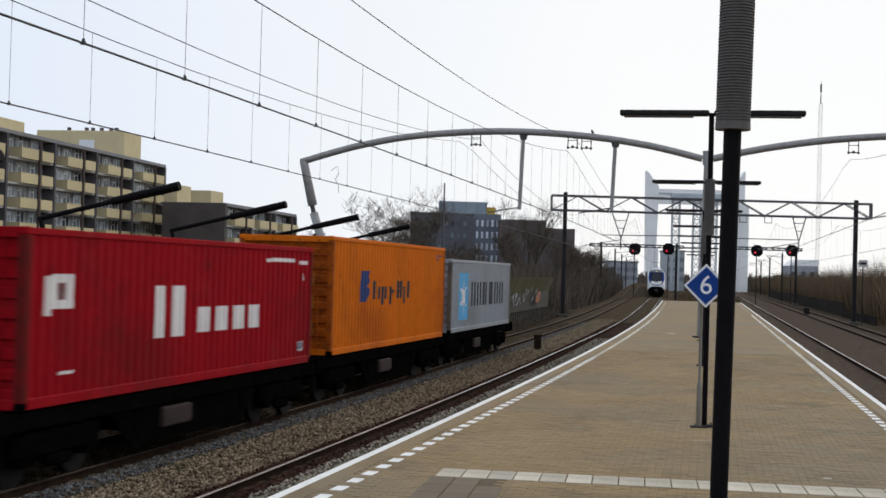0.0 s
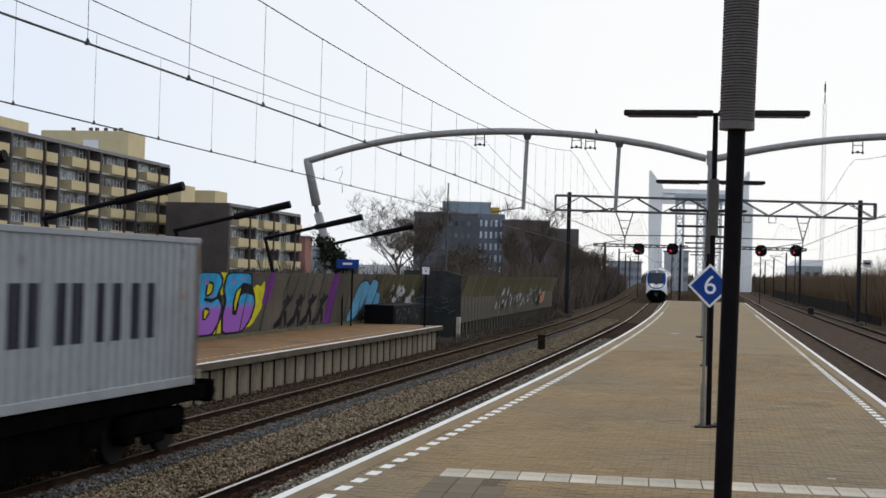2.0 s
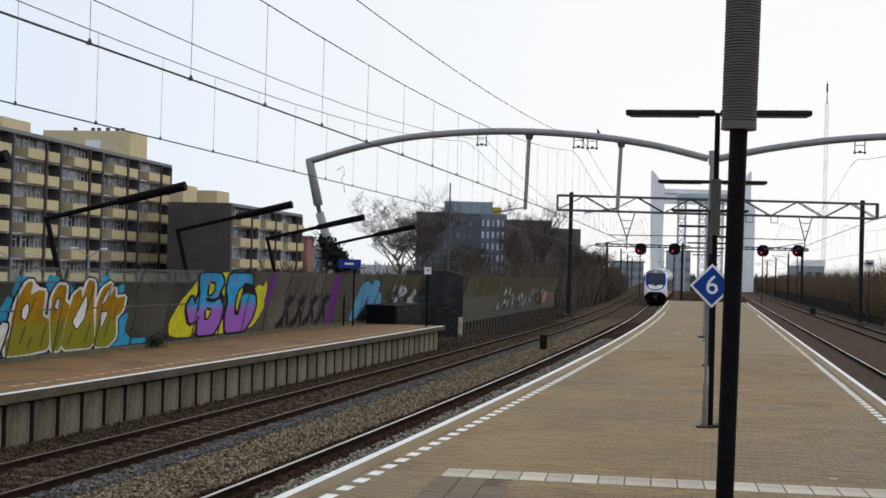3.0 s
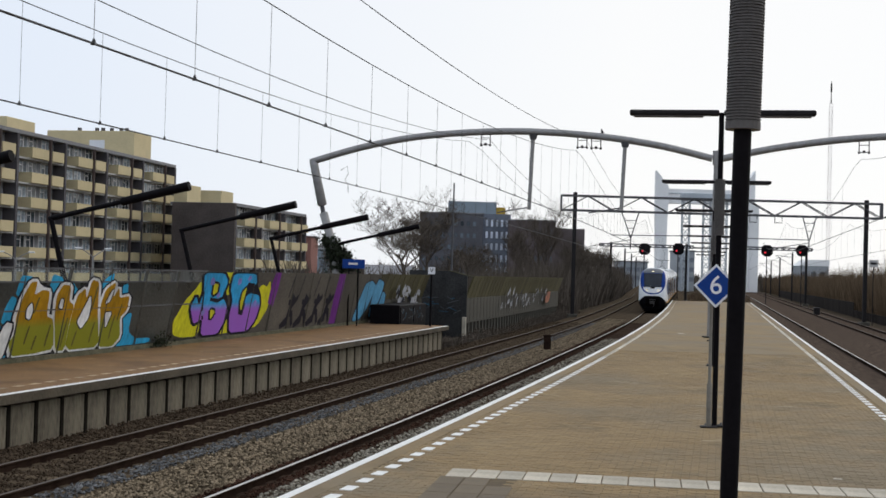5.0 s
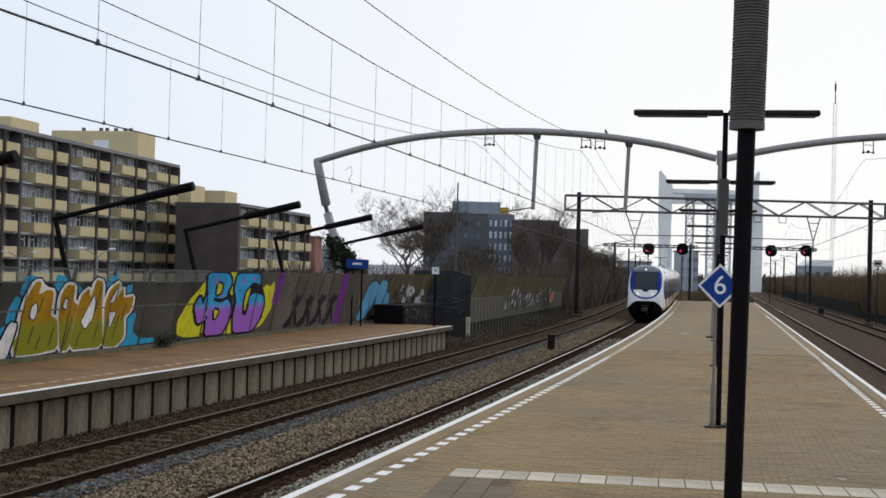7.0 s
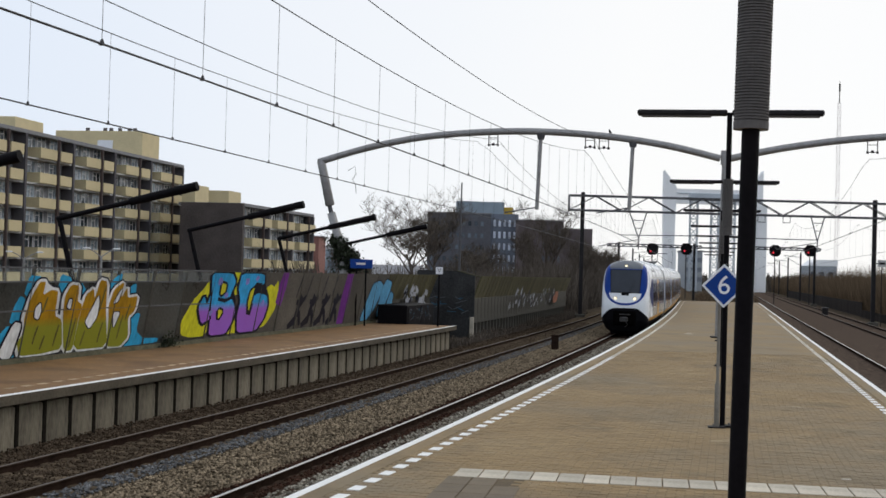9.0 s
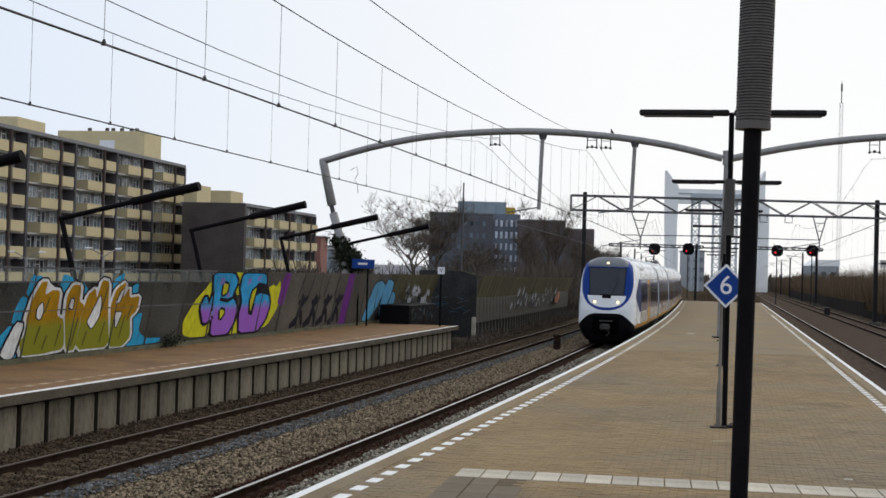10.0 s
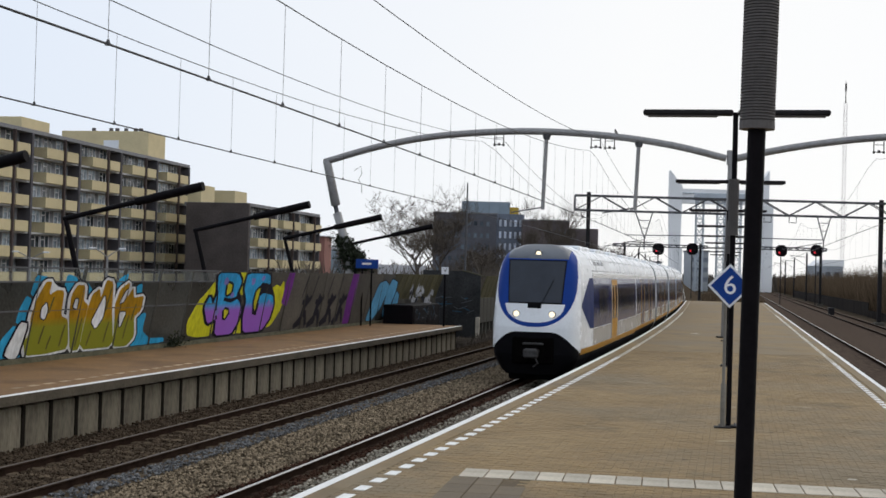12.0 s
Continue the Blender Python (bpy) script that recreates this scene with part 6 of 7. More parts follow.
thicket("shrubs", "dry weeds along the ballast edge", lambda r: (lambda y: (FREIGHT + bend(y)[0] - r.uniform(2.2, 3.6), y))(r.uniform(64, 130)), 2500, 0.25, 0.8, TWIG, 59, 0.02)
thicket("shrubs", "dead weeds on the bare ground past the platform end", lambda r: (lambda y: (MAIN + bend(y)[0] + r.uniform(4.2, 12.5), y))(r.uniform(190, 235)), 3500, 0.9, 2.0, TWIG_RED, 71, 0.06)
thicket("shrubs", "low dark bushes on the ground behind the screen", lambda r: (r.uniform(-24, 2), r.uniform(150, 215)), 4000, 1.8, 3.6, TWIG, 83, 0.06)
ivy = Build()
rng = random.Random(61)
for _ in range(4200):
    f = rng.random() ** 0.8
    base = arch_pt(-17.05 + 0.85 * f, 3.85 - 1.35 * f) + Vector((0, 0.25 * f, 0))
    rr = (0.24 + 0.42 * f + 0.08 * math.sin(14 * f)) * rng.uniform(0.1, 1.0) ** 0.6
    if rng.random() < 0.06:
        rr *= 1.7
    a = rng.uniform(0, 6.28)
    c = base + Vector((math.cos(a) * rr, math.sin(a) * rr, rng.gauss(0, 0.1)))
    u = Vector((rng.uniform(-1, 1), rng.uniform(-1, 1), rng.uniform(-1, 1))).normalized() * 0.07
    v = Vector((rng.uniform(-1, 1), rng.uniform(-1, 1), rng.uniform(-1, 1))).normalized() * 0.07
    ivy.add([c - u, c + v, c + u, c - v], [(0, 1, 2, 3)])
for _ in range(60):
    c = arch_pt(-17.35 + rng.gauss(0, 0.12), 3.7 + rng.gauss(0, 0.25))
    d = Vector((rng.uniform(-0.5, 0.1), rng.uniform(-0.2, 0.2), rng.uniform(-0.2, 0.35)))
    ivy.add([c, c + Vector((0.015, 0, 0.02)), c + d], [(0, 1, 2)])
tagged(part("ivy", ivy, IVY, None, "dark ivy climbing the leaning portal mast"), "", "ivy", "", "stuff")

weed = Build()
rng = random.Random(67)
for _ in range(170):
    c = at_curve(SCREEN + 0.25, 40.3) @ Vector((rng.gauss(0, 0.12), rng.gauss(0, 0.2), abs(rng.gauss(0.1, 0.13)) + 0.02))
    u = Vector((rng.uniform(-1, 1), rng.uniform(-1, 1), rng.uniform(-1, 1))).normalized() * 0.045
    v = Vector((rng.uniform(-1, 1), rng.uniform(-1, 1), rng.uniform(-1, 1))).normalized() * 0.045
    weed.add([c - u, c + v, c + u, c - v], [(0, 1, 2, 3)])
tagged(part("weeds", weed, IVY, None, "dark weed clump at the foot of the screen"), "", "weeds", "", "stuff")


# far blocks behind the bridge; distance haze is mixed into their flat colours

# panes lightened towards the wall, as haze would soften them
HAZE_PANE = mat("haze_lightened_pane", (0.20, 0.22, 0.25), 0.4, var=0.2, scale=0.3, bump=0)


def far_block(label, x0, x1, y, h, floors, cols):
    t = thing("far_building", label, "building", group="far buildings")
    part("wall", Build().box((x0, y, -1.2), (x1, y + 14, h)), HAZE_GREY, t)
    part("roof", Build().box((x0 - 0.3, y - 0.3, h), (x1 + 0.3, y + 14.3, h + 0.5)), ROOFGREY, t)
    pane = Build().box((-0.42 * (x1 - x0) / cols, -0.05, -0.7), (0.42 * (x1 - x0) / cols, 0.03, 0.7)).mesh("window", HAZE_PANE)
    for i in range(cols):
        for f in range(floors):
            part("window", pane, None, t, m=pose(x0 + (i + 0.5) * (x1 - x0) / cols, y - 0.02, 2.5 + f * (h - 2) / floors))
    return t


far_block("pale grey-green office block far behind the bridge", 74.0, 79.6, 440, 11.4, 3, 3)
far_block("low pale grey houses far behind the tracks", 56.5, 66.0, 450, 7.6, 2, 4)
# ---- graffiti, painted flat on the screen ----
def paint(name, col, low=None, z_mix=1.05):
    """Spray paint; low: a second colour below z_mix."""
    m = mat(name, col, 0.55, var=0.3, scale=1.5, fine=9, bump=0.03, stretch=(1, 1, 0.5), spec=0.08)
    if low:
        n, l = m.node_tree.nodes, m.node_tree.links
        bs = n["Principled BSDF"]
        src = bs.inputs["Base Color"].links[0].from_socket
        tc, sep, ramp, mix, low_c = n.new("ShaderNodeTexCoord"), n.new("ShaderNodeSeparateXYZ"), n.new("ShaderNodeMapRange"), n.new("ShaderNodeMixRGB"), n.new("ShaderNodeMixRGB")
        l.new(tc.outputs["Object"], sep.inputs[0])
        l.new(sep.outputs[2], ramp.inputs[0])
        ramp.inputs[1].default_value, ramp.inputs[2].default_value = z_mix - 0.12, z_mix + 0.12
        low_c.inputs[0].default_value = 0.9
        low_c.inputs[2].default_value = (*low, 1)
        l.new(src, low_c.inputs[1])
        l.new(ramp.outputs[0], mix.inputs[0])
        l.new(low_c.outputs[0], mix.inputs[1])
        l.new(src, mix.inputs[2])
        l.new(mix.outputs[0], bs.inputs["Base Color"])
    return m


P_GOLD = paint("paint_gold_over_olive", (0.33, 0.175, 0.006), (0.21, 0.23, 0.022), 0.95)
P_WHITE = paint("paint_white", (0.62, 0.63, 0.63))
P_CYAN = paint("paint_cyan", (0.03, 0.30, 0.52))
P_YELLOW = paint("paint_yellow", (0.55, 0.53, 0.02))
P_BG = paint("paint_cyan_over_violet", (0.03, 0.31, 0.60), (0.34, 0.09, 0.50), 1.12)
P_INK = paint("paint_black", (0.008, 0.008, 0.016))
P_VIOLET = paint("paint_violet", (0.13, 0.025, 0.19))
P_LILAC = paint("paint_lilac", (0.22, 0.20, 0.52))
P_SKY = paint("paint_sky", (0.10, 0.30, 0.48))
P_PALE = paint("paint_pale_scrawl", (0.36, 0.37, 0.40))
P_SALMON = paint("paint_salmon", (0.45, 0.20, 0.13))
SLOPE = 0.40


def on_screen(y, z, lift, off=SCREEN):
    return at_curve(off, y) @ Vector((SLOPE * (z - 0.12) / (SH - 0.12) + lift, 0, z))


def stroke(b, pts, w, lift, off=SCREEN):
    """A ribbon of paint through (along, up) points."""
    P = [Vector(p) for p in pts]
    vs = []
    for i, p in enumerate(P):
        d = (P[min(i + 1, len(P) - 1)] - P[max(i - 1, 0)])
        d = Vector((d.x, d.y * 1.0)).normalized()
        nn = Vector((-d.y, d.x))
        ww = w * (1.15 if i % 2 else 0.9) / 2
        ext = d * (-w * 0.3 if i == 0 else w * 0.3 if i == len(P) - 1 else 0)
        for s in (1, -1):
            q = p + nn * ww * s + ext
            vs.append(on_screen(q.x, min(max(q.y, 0.13), SH - 0.01), lift, off))
    b.add(vs, [(2 * i, 2 * i + 1, 2 * i + 3, 2 * i + 2) for i in range(len(P) - 1)])


def blob(b, cx, cz, rx, rz, lift, seed, n=16, off=SCREEN):
    rng = random.Random(seed)
    ring_ = []
    for i in range(n):
        a = 2 * math.pi * i / n
        k = rng.uniform(0.75, 1.15)
        ring_.append(on_screen(cx + rx * k * math.cos(a), min(max(cz + rz * k * math.sin(a), 0.13), SH - 0.01), lift, off))
    b.add(ring_, [tuple(range(n))])


def rounded(poly, cuts=1):
    """Cuts the corners of a closed outline."""
    for _ in range(cuts):
        poly = [q for a, b_ in zip(poly, poly[1:] + poly[:1]) for q in (a.lerp(b_, 0.14), a.lerp(b_, 0.86))]
    return poly


def grown(poly, d):
    """Moves a closed outline outwards by d."""
    area = sum(a.x * b_.y - b_.x * a.y for a, b_ in zip(poly, poly[1:] + poly[:1]))
    out = []
    for k, p in enumerate(poly):
        e = (poly[(k + 1) % len(poly)] - poly[k - 1]).normalized()
        out.append(p + Vector((e.y * 1.9, -e.x)) * (d if area > 0 else -d))
    return out


def spray(name, outline, grow, lift, material, parent, label="", cuts=1):
    """A sprayed shape on the screen; outline in (along, up) metres."""
    poly = rounded([Vector(p) for p in outline], cuts)
    if grow:
        poly = grown(poly, grow)
    b = Build()
    b.add([on_screen(p.x, min(max(p.y, 0.13), SH - 0.01), lift) for p in poly], [tuple(range(len(poly)))])
    return part(name, b, material, parent, label)


OLIVE_DARK = mat("dark_olive_spray", (0.10, 0.085, 0.018), 0.7, var=0.3, scale=2)
tag = thing("graffiti_piece", "gold and olive graffiti letters with white outline on blue", "graffiti", group="graffiti")
for o in ([(31.2, 0.15), (31.2, 0.6), (31.7, 0.95), (32.3, 0.6), (32.3, 0.15)],
          [(31.7, 0.95), (31.75, 1.3), (31.95, 1.62), (32.2, 1.55), (32.4, 1.0)],
          [(32.1, 1.6), (32.2, 2.1), (32.75, 2.08), (33.0, 1.6)],
          [(33.6, 1.7), (33.65, 2.15), (34.2, 2.05), (34.4, 1.6)],
          [(34.7, 1.3), (34.7, 1.95), (35.15, 1.7), (35.2, 1.3)],
          [(36.1, 1.7), (36.5, 2.05), (36.95, 2.2), (36.9, 1.7)],
          [(37.4, 1.5), (37.6, 1.85), (37.9, 1.9), (38.0, 1.4)],
          [(37.6, 0.9), (38.5, 1.1), (38.45, 0.55), (39.0, 0.32), (40.0, 0.3), (40.0, 0.16), (37.6, 0.14)]):
    spray("background_patch", o, 0, 0.006, P_CYAN, tag, "bright blue background patch", 1)
for o in ([(32.4, 0.16), (32.2, 0.5), (32.42, 0.72), (32.3, 1.1), (32.45, 1.6), (32.7, 1.95), (32.98, 1.95), (32.95, 1.62), (33.3, 1.75), (33.65, 1.72), (33.72, 1.1), (34.1, 1.0), (34.4, 0.25), (33.4, 0.17)],
          [(34.5, 0.18), (34.12, 1.05), (34.02, 1.6), (34.25, 1.88), (34.65, 1.85), (34.72, 1.45), (35.0, 1.35), (34.95, 0.95), (34.95, 0.18)],
          [(34.95, 0.18), (34.98, 1.2), (35.1, 1.62), (35.45, 1.78), (35.6, 1.5), (35.72, 2.0), (36.12, 1.95), (36.35, 1.2), (36.85, 0.18)],
          [(36.8, 0.18), (36.6, 0.95), (36.45, 1.3), (36.6, 1.75), (37.1, 1.95), (37.1, 1.5), (37.35, 1.8), (37.5, 1.5), (38.1, 1.55), (38.1, 1.15), (37.75, 0.95), (38.0, 0.4), (37.6, 0.15)]):
    spray("shadow_line", o, 0.115, 0.009, P_INK, tag)
    spray("outline", o, 0.07, 0.012, P_WHITE, tag, "white outline")
    spray("letter", o, 0.0, 0.016, P_GOLD, tag, "gold letter fading to olive")
spray("shadow_line", [(31.45, 0.25), (31.9, 1.0), (32.25, 0.95), (32.05, 0.13), (31.7, 0.13)], 0.05, 0.017, P_INK, tag, "", 1)
spray("side_bar", [(31.45, 0.25), (31.9, 1.0), (32.25, 0.95), (32.05, 0.13), (31.7, 0.13)], 0.0, 0.020, P_WHITE, tag, "white bar", 1)
for o in ([(35.62, 0.7), (35.32, 0.9), (35.55, 1.25), (35.78, 1.6), (35.9, 1.4), (35.92, 1.0)], [(32.75, 1.08), (32.72, 1.3), (32.9, 1.45), (33.02, 1.25), (32.95, 1.02)],
          [(34.22, 1.3), (34.28, 1.52), (34.42, 1.5), (34.42, 1.25)], [(36.8, 1.12), (37.2, 1.12), (36.98, 0.65)], [(36.7, 1.35), (36.95, 1.7), (37.08, 1.75), (36.95, 1.4)]):
    spray("counter_edge", o, 0.03, 0.018, P_INK, tag)
    spray("counter", o, 0.0, 0.020, P_WHITE, tag)
for y, z, h in ((32.9, 0.45, 0.4), (33.3, 0.3, 0.3), (33.9, 0.35, 0.5), (34.7, 0.3, 0.7), (35.3, 0.3, 0.35), (36.2, 0.35, 0.5), (37.3, 0.4, 0.6), (37.6, 0.9, 0.4), (33.1, 1.2, 0.35), (36.0, 1.2, 0.6)):
    b = Build()
    stroke(b, [(y, z), (y + 0.04, z + h * 0.5), (y + 0.1, z + h)], 0.07, 0.020)
    part("drip", b, OLIVE_DARK, tag)

bg = thing("graffiti_piece", "cyan and violet graffiti letters on a yellow cloud", "graffiti", group="graffiti")
for o in ([(41.4, 0.7), (41.6, 0.3), (42.3, 0.2), (43.6, 0.2), (43.6, 1.4), (43.2, 2.15), (42.7, 1.75), (42.0, 1.35)],
          [(47.8, 0.25), (48.9, 0.35), (49.6, 0.9), (49.75, 1.4), (49.4, 2.0), (49.1, 1.75), (48.7, 1.85), (48.0, 1.6), (48.3, 0.8)],
          [(44.7, 2.25), (45.7, 2.25), (45.6, 1.5), (45.2, 1.5)], [(45.2, 0.7), (46.2, 0.7), (46.2, 0.2), (45.2, 0.2)]):
    spray("cloud_patch", o, 0, 0.006, P_YELLOW, bg, "yellow cloud patch")
for o in ([(43.1, 2.22), (44.8, 2.22), (45.25, 1.95), (44.95, 1.45), (45.4, 1.25), (45.72, 0.95), (45.55, 0.55), (45.2, 0.2), (43.8, 0.2), (43.65, 0.75), (43.0, 0.6), (42.5, 1.15), (42.8, 1.5), (43.15, 1.2), (43.35, 1.6)],
          [(45.65, 2.22), (47.8, 2.22), (48.0, 1.85), (47.25, 1.8), (46.95, 1.35), (47.5, 1.55), (48.5, 1.45), (48.75, 1.1), (48.6, 0.6), (48.0, 0.2), (46.25, 0.2), (45.95, 0.8), (46.0, 1.3), (45.55, 1.75)]):
    spray("letter_outline", o, 0.10, 0.010, P_INK, bg)
    spray("letter", o, 0.0, 0.014, P_BG, bg, "cyan and violet letter")
for o in ([(44.05, 1.9), (44.45, 1.85), (44.45, 1.6), (44.1, 1.5)], [(44.15, 1.05), (44.6, 0.98), (44.3, 0.7)], [(46.75, 1.6), (47.1, 1.75), (47.0, 1.25), (46.95, 0.9), (46.72, 1.2)]):
    spray("counter_edge", o, 0.08, 0.018, P_INK, bg, "", 1)
    spray("counter", o, 0.0, 0.021, P_YELLOW, bg, "", 1)
for pts, w in (([(47.75, 1.8), (47.2, 1.82), (46.85, 1.6), (46.7, 1.2), (46.8, 0.88), (47.1, 0.85), (47.15, 1.15)], 0.17), ([(45.1, 1.42), (44.6, 1.32), (44.0, 1.38)], 0.12), ([(43.35, 1.6), (43.45, 1.1), (43.65, 0.75)], 0.12)):
    b = Build()
    stroke(b, pts, w, 0.0175)
    part("ink_line", b, P_INK, bg)
for y, z, r in ((43.9, 1.95, 0.13), (44.6, 1.5, 0.1), (46.3, 1.95, 0.12), (47.2, 2.05, 0.1), (43.6, 0.95, 0.1), (48.2, 1.2, 0.1)):
    b = Build()
    blob(b, y, z, r * 1.6, r, 0.018, round(y * 10), 12)
    part("speckle", b, P_LILAC, bg)

grey = thing("graffiti_piece", "half-buffed black letters between violet bars", "graffiti", group="graffiti")
b = Build()
for y, z0, w in ((49.9, 1.3, 0.7), (58.3, 0.2, 1.0)):
    b = Build()
    stroke(b, [(y, z0), (y + 0.1, z0 * 0.5 + 1.1), (y + 0.2, 2.2)], w, 0.008)
    part("violet_bar", b, P_VIOLET, grey, "violet bar")
b = Build()
for y in (52.0, 53.6, 55.2, 56.8):
    stroke(b, [(y - 0.5, 0.2), (y + 0.1, 0.45), (y + 0.2, 0.8), (y + 0.45, 1.3)], 0.36, 0.008)
    stroke(b, [(y + 0.0, 1.15), (y + 0.5, 1.1), (y + 0.9, 1.32)], 0.22, 0.011)
    stroke(b, [(y + 0.1, 0.75), (y + 0.5, 0.7), (y + 0.75, 0.3)], 0.26, 0.012)
part("letters", b, P_INK, grey, "black letter fragments")
b = Build()
for y in (51.8, 53.0, 55.0, 56.4):
    b = Build()
    stroke(b, [(y, 1.35), (y + 0.35, 2.15)], 0.08, 0.009)
    part("streak", b, P_INK, grey)
sk = thing("graffiti_piece", "sky-blue rounded graffiti letters with dark edges", "graffiti", group="graffiti")
for o in ([(61.4, 0.15), (62.5, 0.15), (63.6, 0.63), (64.6, 1.71), (63.7, 1.98), (62.6, 1.85), (62.0, 1.08)],
          [(64.2, 0.24), (65.0, 0.33), (65.9, 1.35), (66.0, 1.9), (64.9, 2.06), (64.3, 1.63), (64.2, 0.83)],
          [(66.0, 0.15), (66.7, 0.17), (66.8, 1.28), (66.1, 1.48), (65.7, 0.8)]):
    spray("outline", o, 0.06, 0.008, P_INK, sk, "", 2)
    spray("letter", o, 0.0, 0.012, P_SKY, sk, "sky-blue letter", 2)
far_tag = thing("graffiti_piece", "faded pale scrawls and a salmon patch on the retaining wall", "graffiti", group="graffiti")
rng = random.Random(99)
for i in range(90):
    b = Build()
    y, z = (rng.uniform(88, 117), rng.uniform(0.2, 1.3)) if i < 60 else (rng.uniform(67.5, 74), rng.uniform(0.4, 1.7))
    dy, dz = rng.uniform(-0.7, 0.7), rng.uniform(-0.3, 0.5)
    stroke(b, [(y, z), (y + dy * 0.6 + 0.2, z + dz), (y + dy, z + dz * 0.4 - 0.1)], rng.uniform(0.1, 0.34), 0.16, WALL2 if i < 60 else SCREEN)
    part("scrawl", b, P_PALE if i % 4 else P_INK, far_tag)
for i in range(16):
    mm = at_curve(WALL2, 76.3) @ Matrix.Translation((rng.uniform(-2.2, -0.4), -0.156, rng.uniform(0.2, 1.3))) @ Matrix.Rotation(rng.uniform(-0.5, 0.5), 4, "Y")
    part("scrawl", Build().box((-rng.uniform(0.1, 0.4), 0, -0.02), (rng.uniform(0.05, 0.3), 0.004, 0.02)), CAB_BLUE if i % 2 else CAB_PALE, far_tag, m=mm)
b = Build()
blob(b, 114.5, 0.6, 1.6, 0.5, 0.26, 5, off=WALL2)
part("patch", b, P_SALMON, far_tag, "salmon patch")

# ---- sleepers ----
sl = Build().box((-1.28, -0.13, -0.2), (1.28, 0.13, 0.0), bevel=0.02)
sl_a, sl_b = sl.mesh("sleeper", SLEEPER), sl.mesh("sleeper", SLEEPER_DARK)
for tr, off, mesh_ in ((track_freight, FREIGHT, sl_a), (track_main, MAIN, sl_b)):
    for i in range(150):
        part("sleeper", mesh_, None, tr, m=at_track(off, 13.0 + 0.6 * i, -0.928))

# ---- crushed stone ----


def stones(label, material, strips, y0, y1, n, size, seed):
    rng = np.random.default_rng(seed)
    ico = np.array([(0, 0, 1), (0.9, 0, 0.2), (0.1, 0.9, 0.1), (-0.8, 0.2, 0.2), (-0.1, -0.9, 0.15), (0.2, 0.1, -0.8)])
    faces = np.array([(0, 1, 2), (0, 2, 3), (0, 3, 4), (0, 4, 1), (5, 2, 1), (5, 3, 2), (5, 4, 3), (5, 1, 4)])
    V, Fs, k = [], [], 0
    w = np.array([b_ - a_ for a_, b_ in strips])
    pick = rng.choice(len(strips), n, p=w / w.sum())
    # more stones where the camera stands close
    u = rng.random(n)
    ys_ = y0 * (y1 / y0) ** u
    for i in range(n):
        a_, b_ = strips[pick[i]]
        off = a_ + (b_ - a_) * rng.random()
        y = ys_[i]
        x = off + bend(y)[0]
        s = size * (0.6 + 0.8 * rng.random())
        jit = ico * (0.7 + 0.6 * rng.random((6, 1))) * s * np.array((1, 1, 0.8))
        a = rng.random() * 6.28
        ca, sa = math.cos(a), math.sin(a)
        rot = jit @ np.array(((ca, sa, 0), (-sa, ca, 0), (0, 0, 1)))
        V.append(rot + (x, y, -0.945 + 0.03 * rng.random()))
        Fs.append(faces + k)
        k += 6
    me = bpy.data.meshes.new("ballast")
    me.from_pydata(np.concatenate(V).tolist(), [], np.concatenate(Fs).tolist())
    me.materials.append(material)
    tagged(new("ballast", me), label, "ballast", "", "stuff")


LFT = [(-13.6, -12.28), (-12.05, -10.8)]
stones("loose dark ballast stones round the freight rails", STONE_DARK, LFT, 15, 100, 26000, 0.029, 1)
stones("rust-stained dark ballast stones between the platform rails", RUSTY, [(-8.35, -7.95), (-7.75, -7.50)], 15, 95, 8000, 0.030, 5)
stones("loose grey-brown ballast stones between the tracks", STONE, [(-9.9, -8.30)], 14, 110, 25000, 0.030, 2)
stones("bluish washed ballast stones beside the freight rail", STONE_BLUE, [(-10.5, -9.95)], 14, 100, 4600, 0.034, 3)
stones("pale ballast stones against the platform wall", STONE_PALE, [(-7.5, -6.5)], 12, 75, 9000, 0.030, 4)

# ---- brick pavers of the island platform ----
BR = pose(0, 0, 0) @ Matrix.Rotation(-math.atan(0.2), 4, "Z")
one = Build().add([(-0.099, -0.0475, 0.0), (0.099, -0.0475, 0.0), (0.099, 0.0475, 0.0), (-0.099, 0.0475, 0.0), (-0.103, -0.0505, -0.01), (0.103, -0.0505, -0.01), (0.103, 0.0505, -0.01), (-0.103, 0.0505, -0.01)],
                  [(0, 1, 2, 3), (0, 4, 5, 1), (1, 5, 6, 2), (2, 6, 7, 3), (3, 7, 4, 0)])
paver_mesh = one.mesh("paver", PAVER_ONE)
shape, quads = np.array(one.v), np.array(one.f)
rng = np.random.default_rng(7)
V, Fs, k, singles = [], [], 0, 0
c_, s_ = math.cos(math.atan(0.2)), math.sin(math.atan(0.2))
sti = ST.inverted()
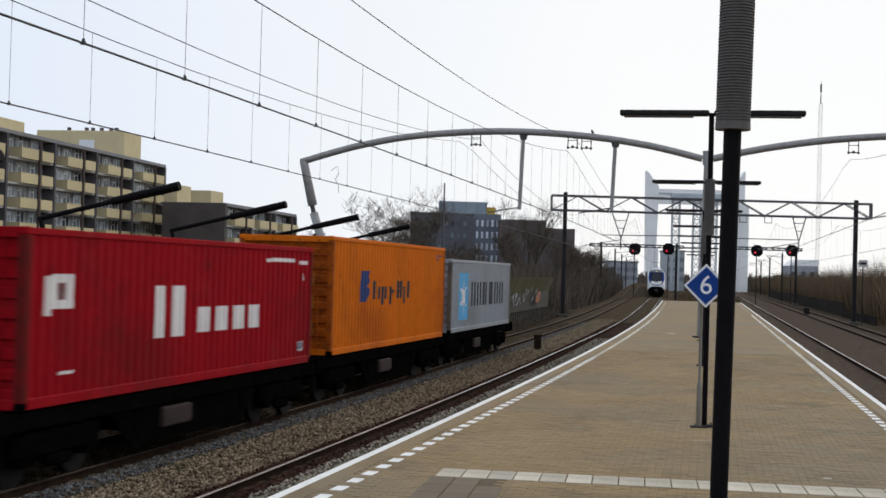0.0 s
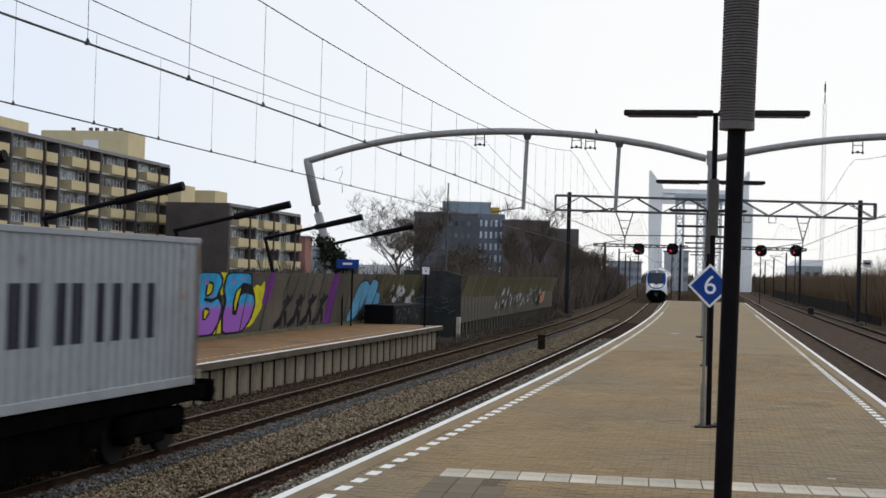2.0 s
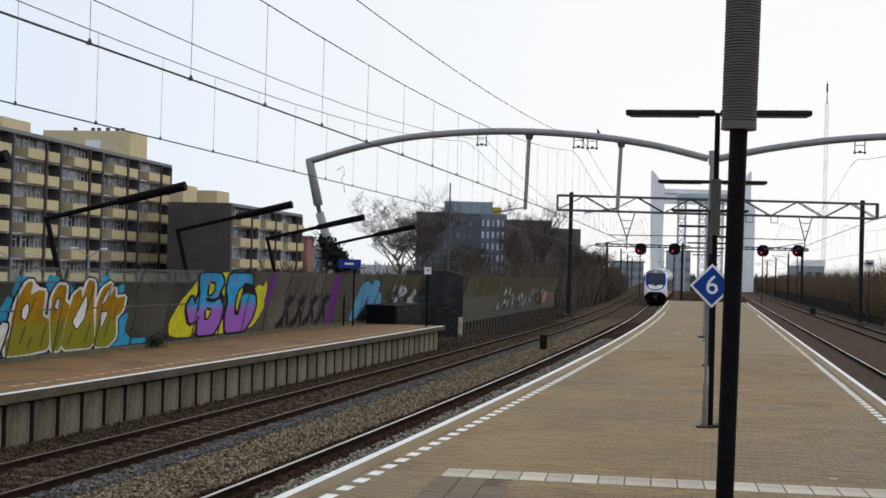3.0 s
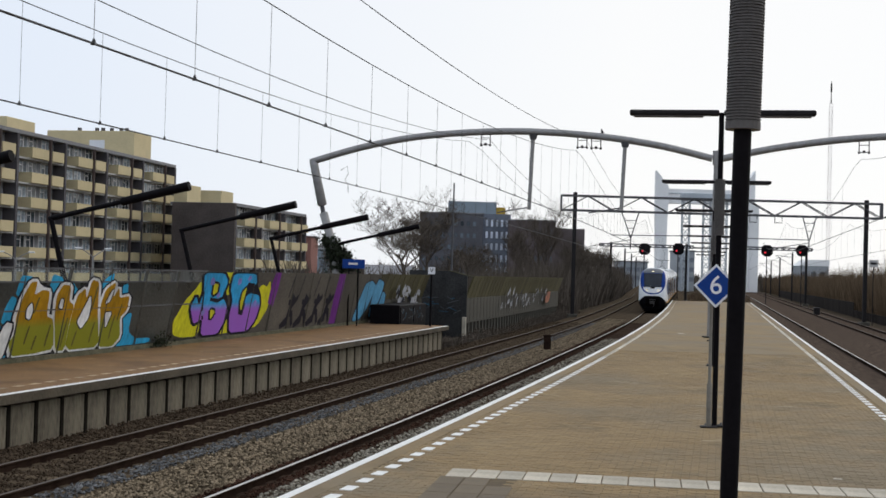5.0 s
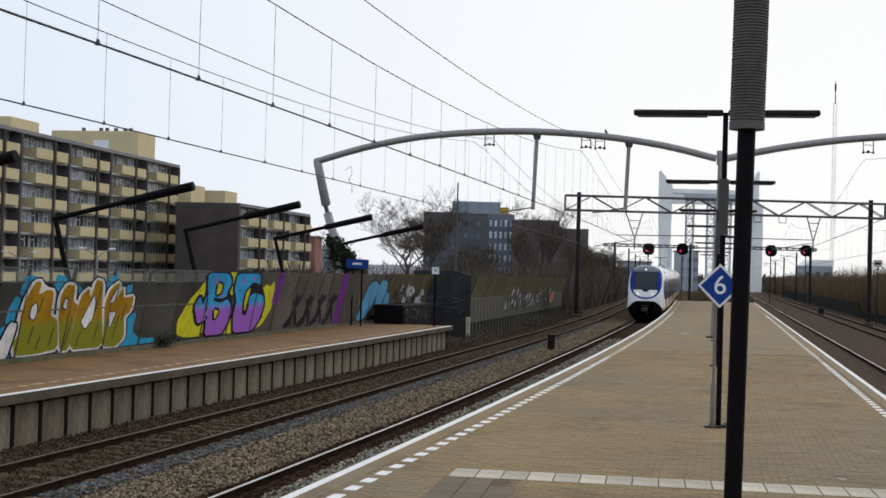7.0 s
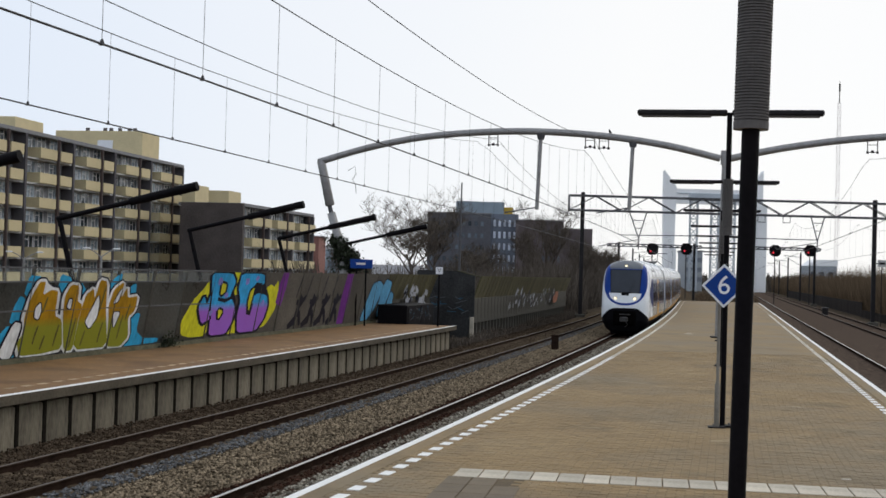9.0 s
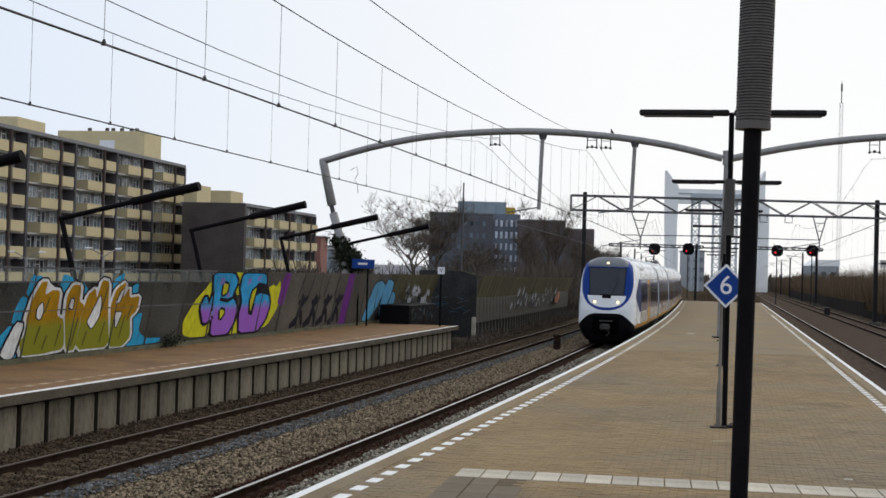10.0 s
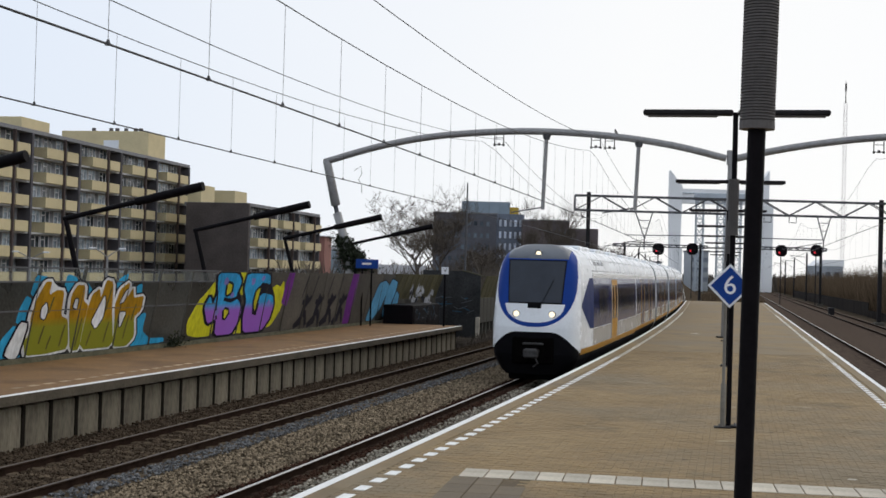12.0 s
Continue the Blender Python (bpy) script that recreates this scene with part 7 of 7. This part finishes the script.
for r in range(int(12.0 / 0.105), int(60.0 / 0.105)):
    v_ = r * 0.105
    for q in range(-50, 60):
        u_ = q * 0.21 + (0.105 if r % 2 else 0)
        x, y = c_ * u_ + s_ * v_, -s_ * u_ + c_ * v_
        if y < PAVE0 or y > PAVE1:
            continue
        x0, x1 = xs_at(y)
        if x < x0 + 0.33 or x > x1 - 0.33:
            continue
        lp = sti @ Vector((x, y, 0))
        if (0.1 < lp.x < 8.3 and abs(lp.y) < 0.25) or (0.08 < lp.x < 0.78 and -2.6 < lp.y < -0.3):
            continue
        tilt = rng.normal(0, 0.006, 2)
        dz = rng.normal(0, 0.0012)
        if 15.2 < y < 15.85 and x > 0.6 and singles < 300:
            part("paver", paver_mesh, None, platform, m=Matrix.Translation((x, y, dz)) @ BR)
            singles += 1
            continue
        p = shape.copy()
        p[:, 2] += p[:, 0] * tilt[0] + p[:, 1] * tilt[1] + dz
        p[:, 0], p[:, 1] = p[:, 0] * c_ + p[:, 1] * s_ + x, -p[:, 0] * s_ + p[:, 1] * c_ + y
        V.append(p)
        Fs.append(quads + k)
        k += 8
me = bpy.data.meshes.new("pavers")
me.from_pydata(np.concatenate(V).tolist(), [], np.concatenate(Fs).tolist())
tagged(part("pavers", me, None, platform), "grey-brown brick pavers", "", "", "stuff")
me.materials.append(PAVER)


# ---- what moves ----
def freight_y(t):
    return -17.67 * t + 0.104 * t * t


SKEW = Matrix.Rotation(-0.019, 4, "Z")


def motions():
    times = [0, 0.4, 0.8, 1.2, 1.6, 2.0, 2.4, 3, 4, 6, 8, 10, 12]
    for box, w, y in ((c_red, WAG[0], 25.21), (c_orange, WAG[1], 39.37), (c_grey, WAG[2], 53.58)):
        walk(box, [(t, at_track(FREIGHT, y + freight_y(t), 0.34) @ SKEW) for t in times])
        walk(w, [(t, at_track(FREIGHT, y + freight_y(t), RAIL) @ SKEW) for t in times])
    for i, car in enumerate(CARS):
        rows = []
        for k in range(25):
            t = 0.5 * k
            y = 1.0625 * (197 - 16.2 * t + 0.246 * t * t) + (19.6 + 15.9 * (i - 1) if i else 0.0)
            rows.append((t, at_track(MAIN, y, RAIL)))
        walk(car, rows)


motions()
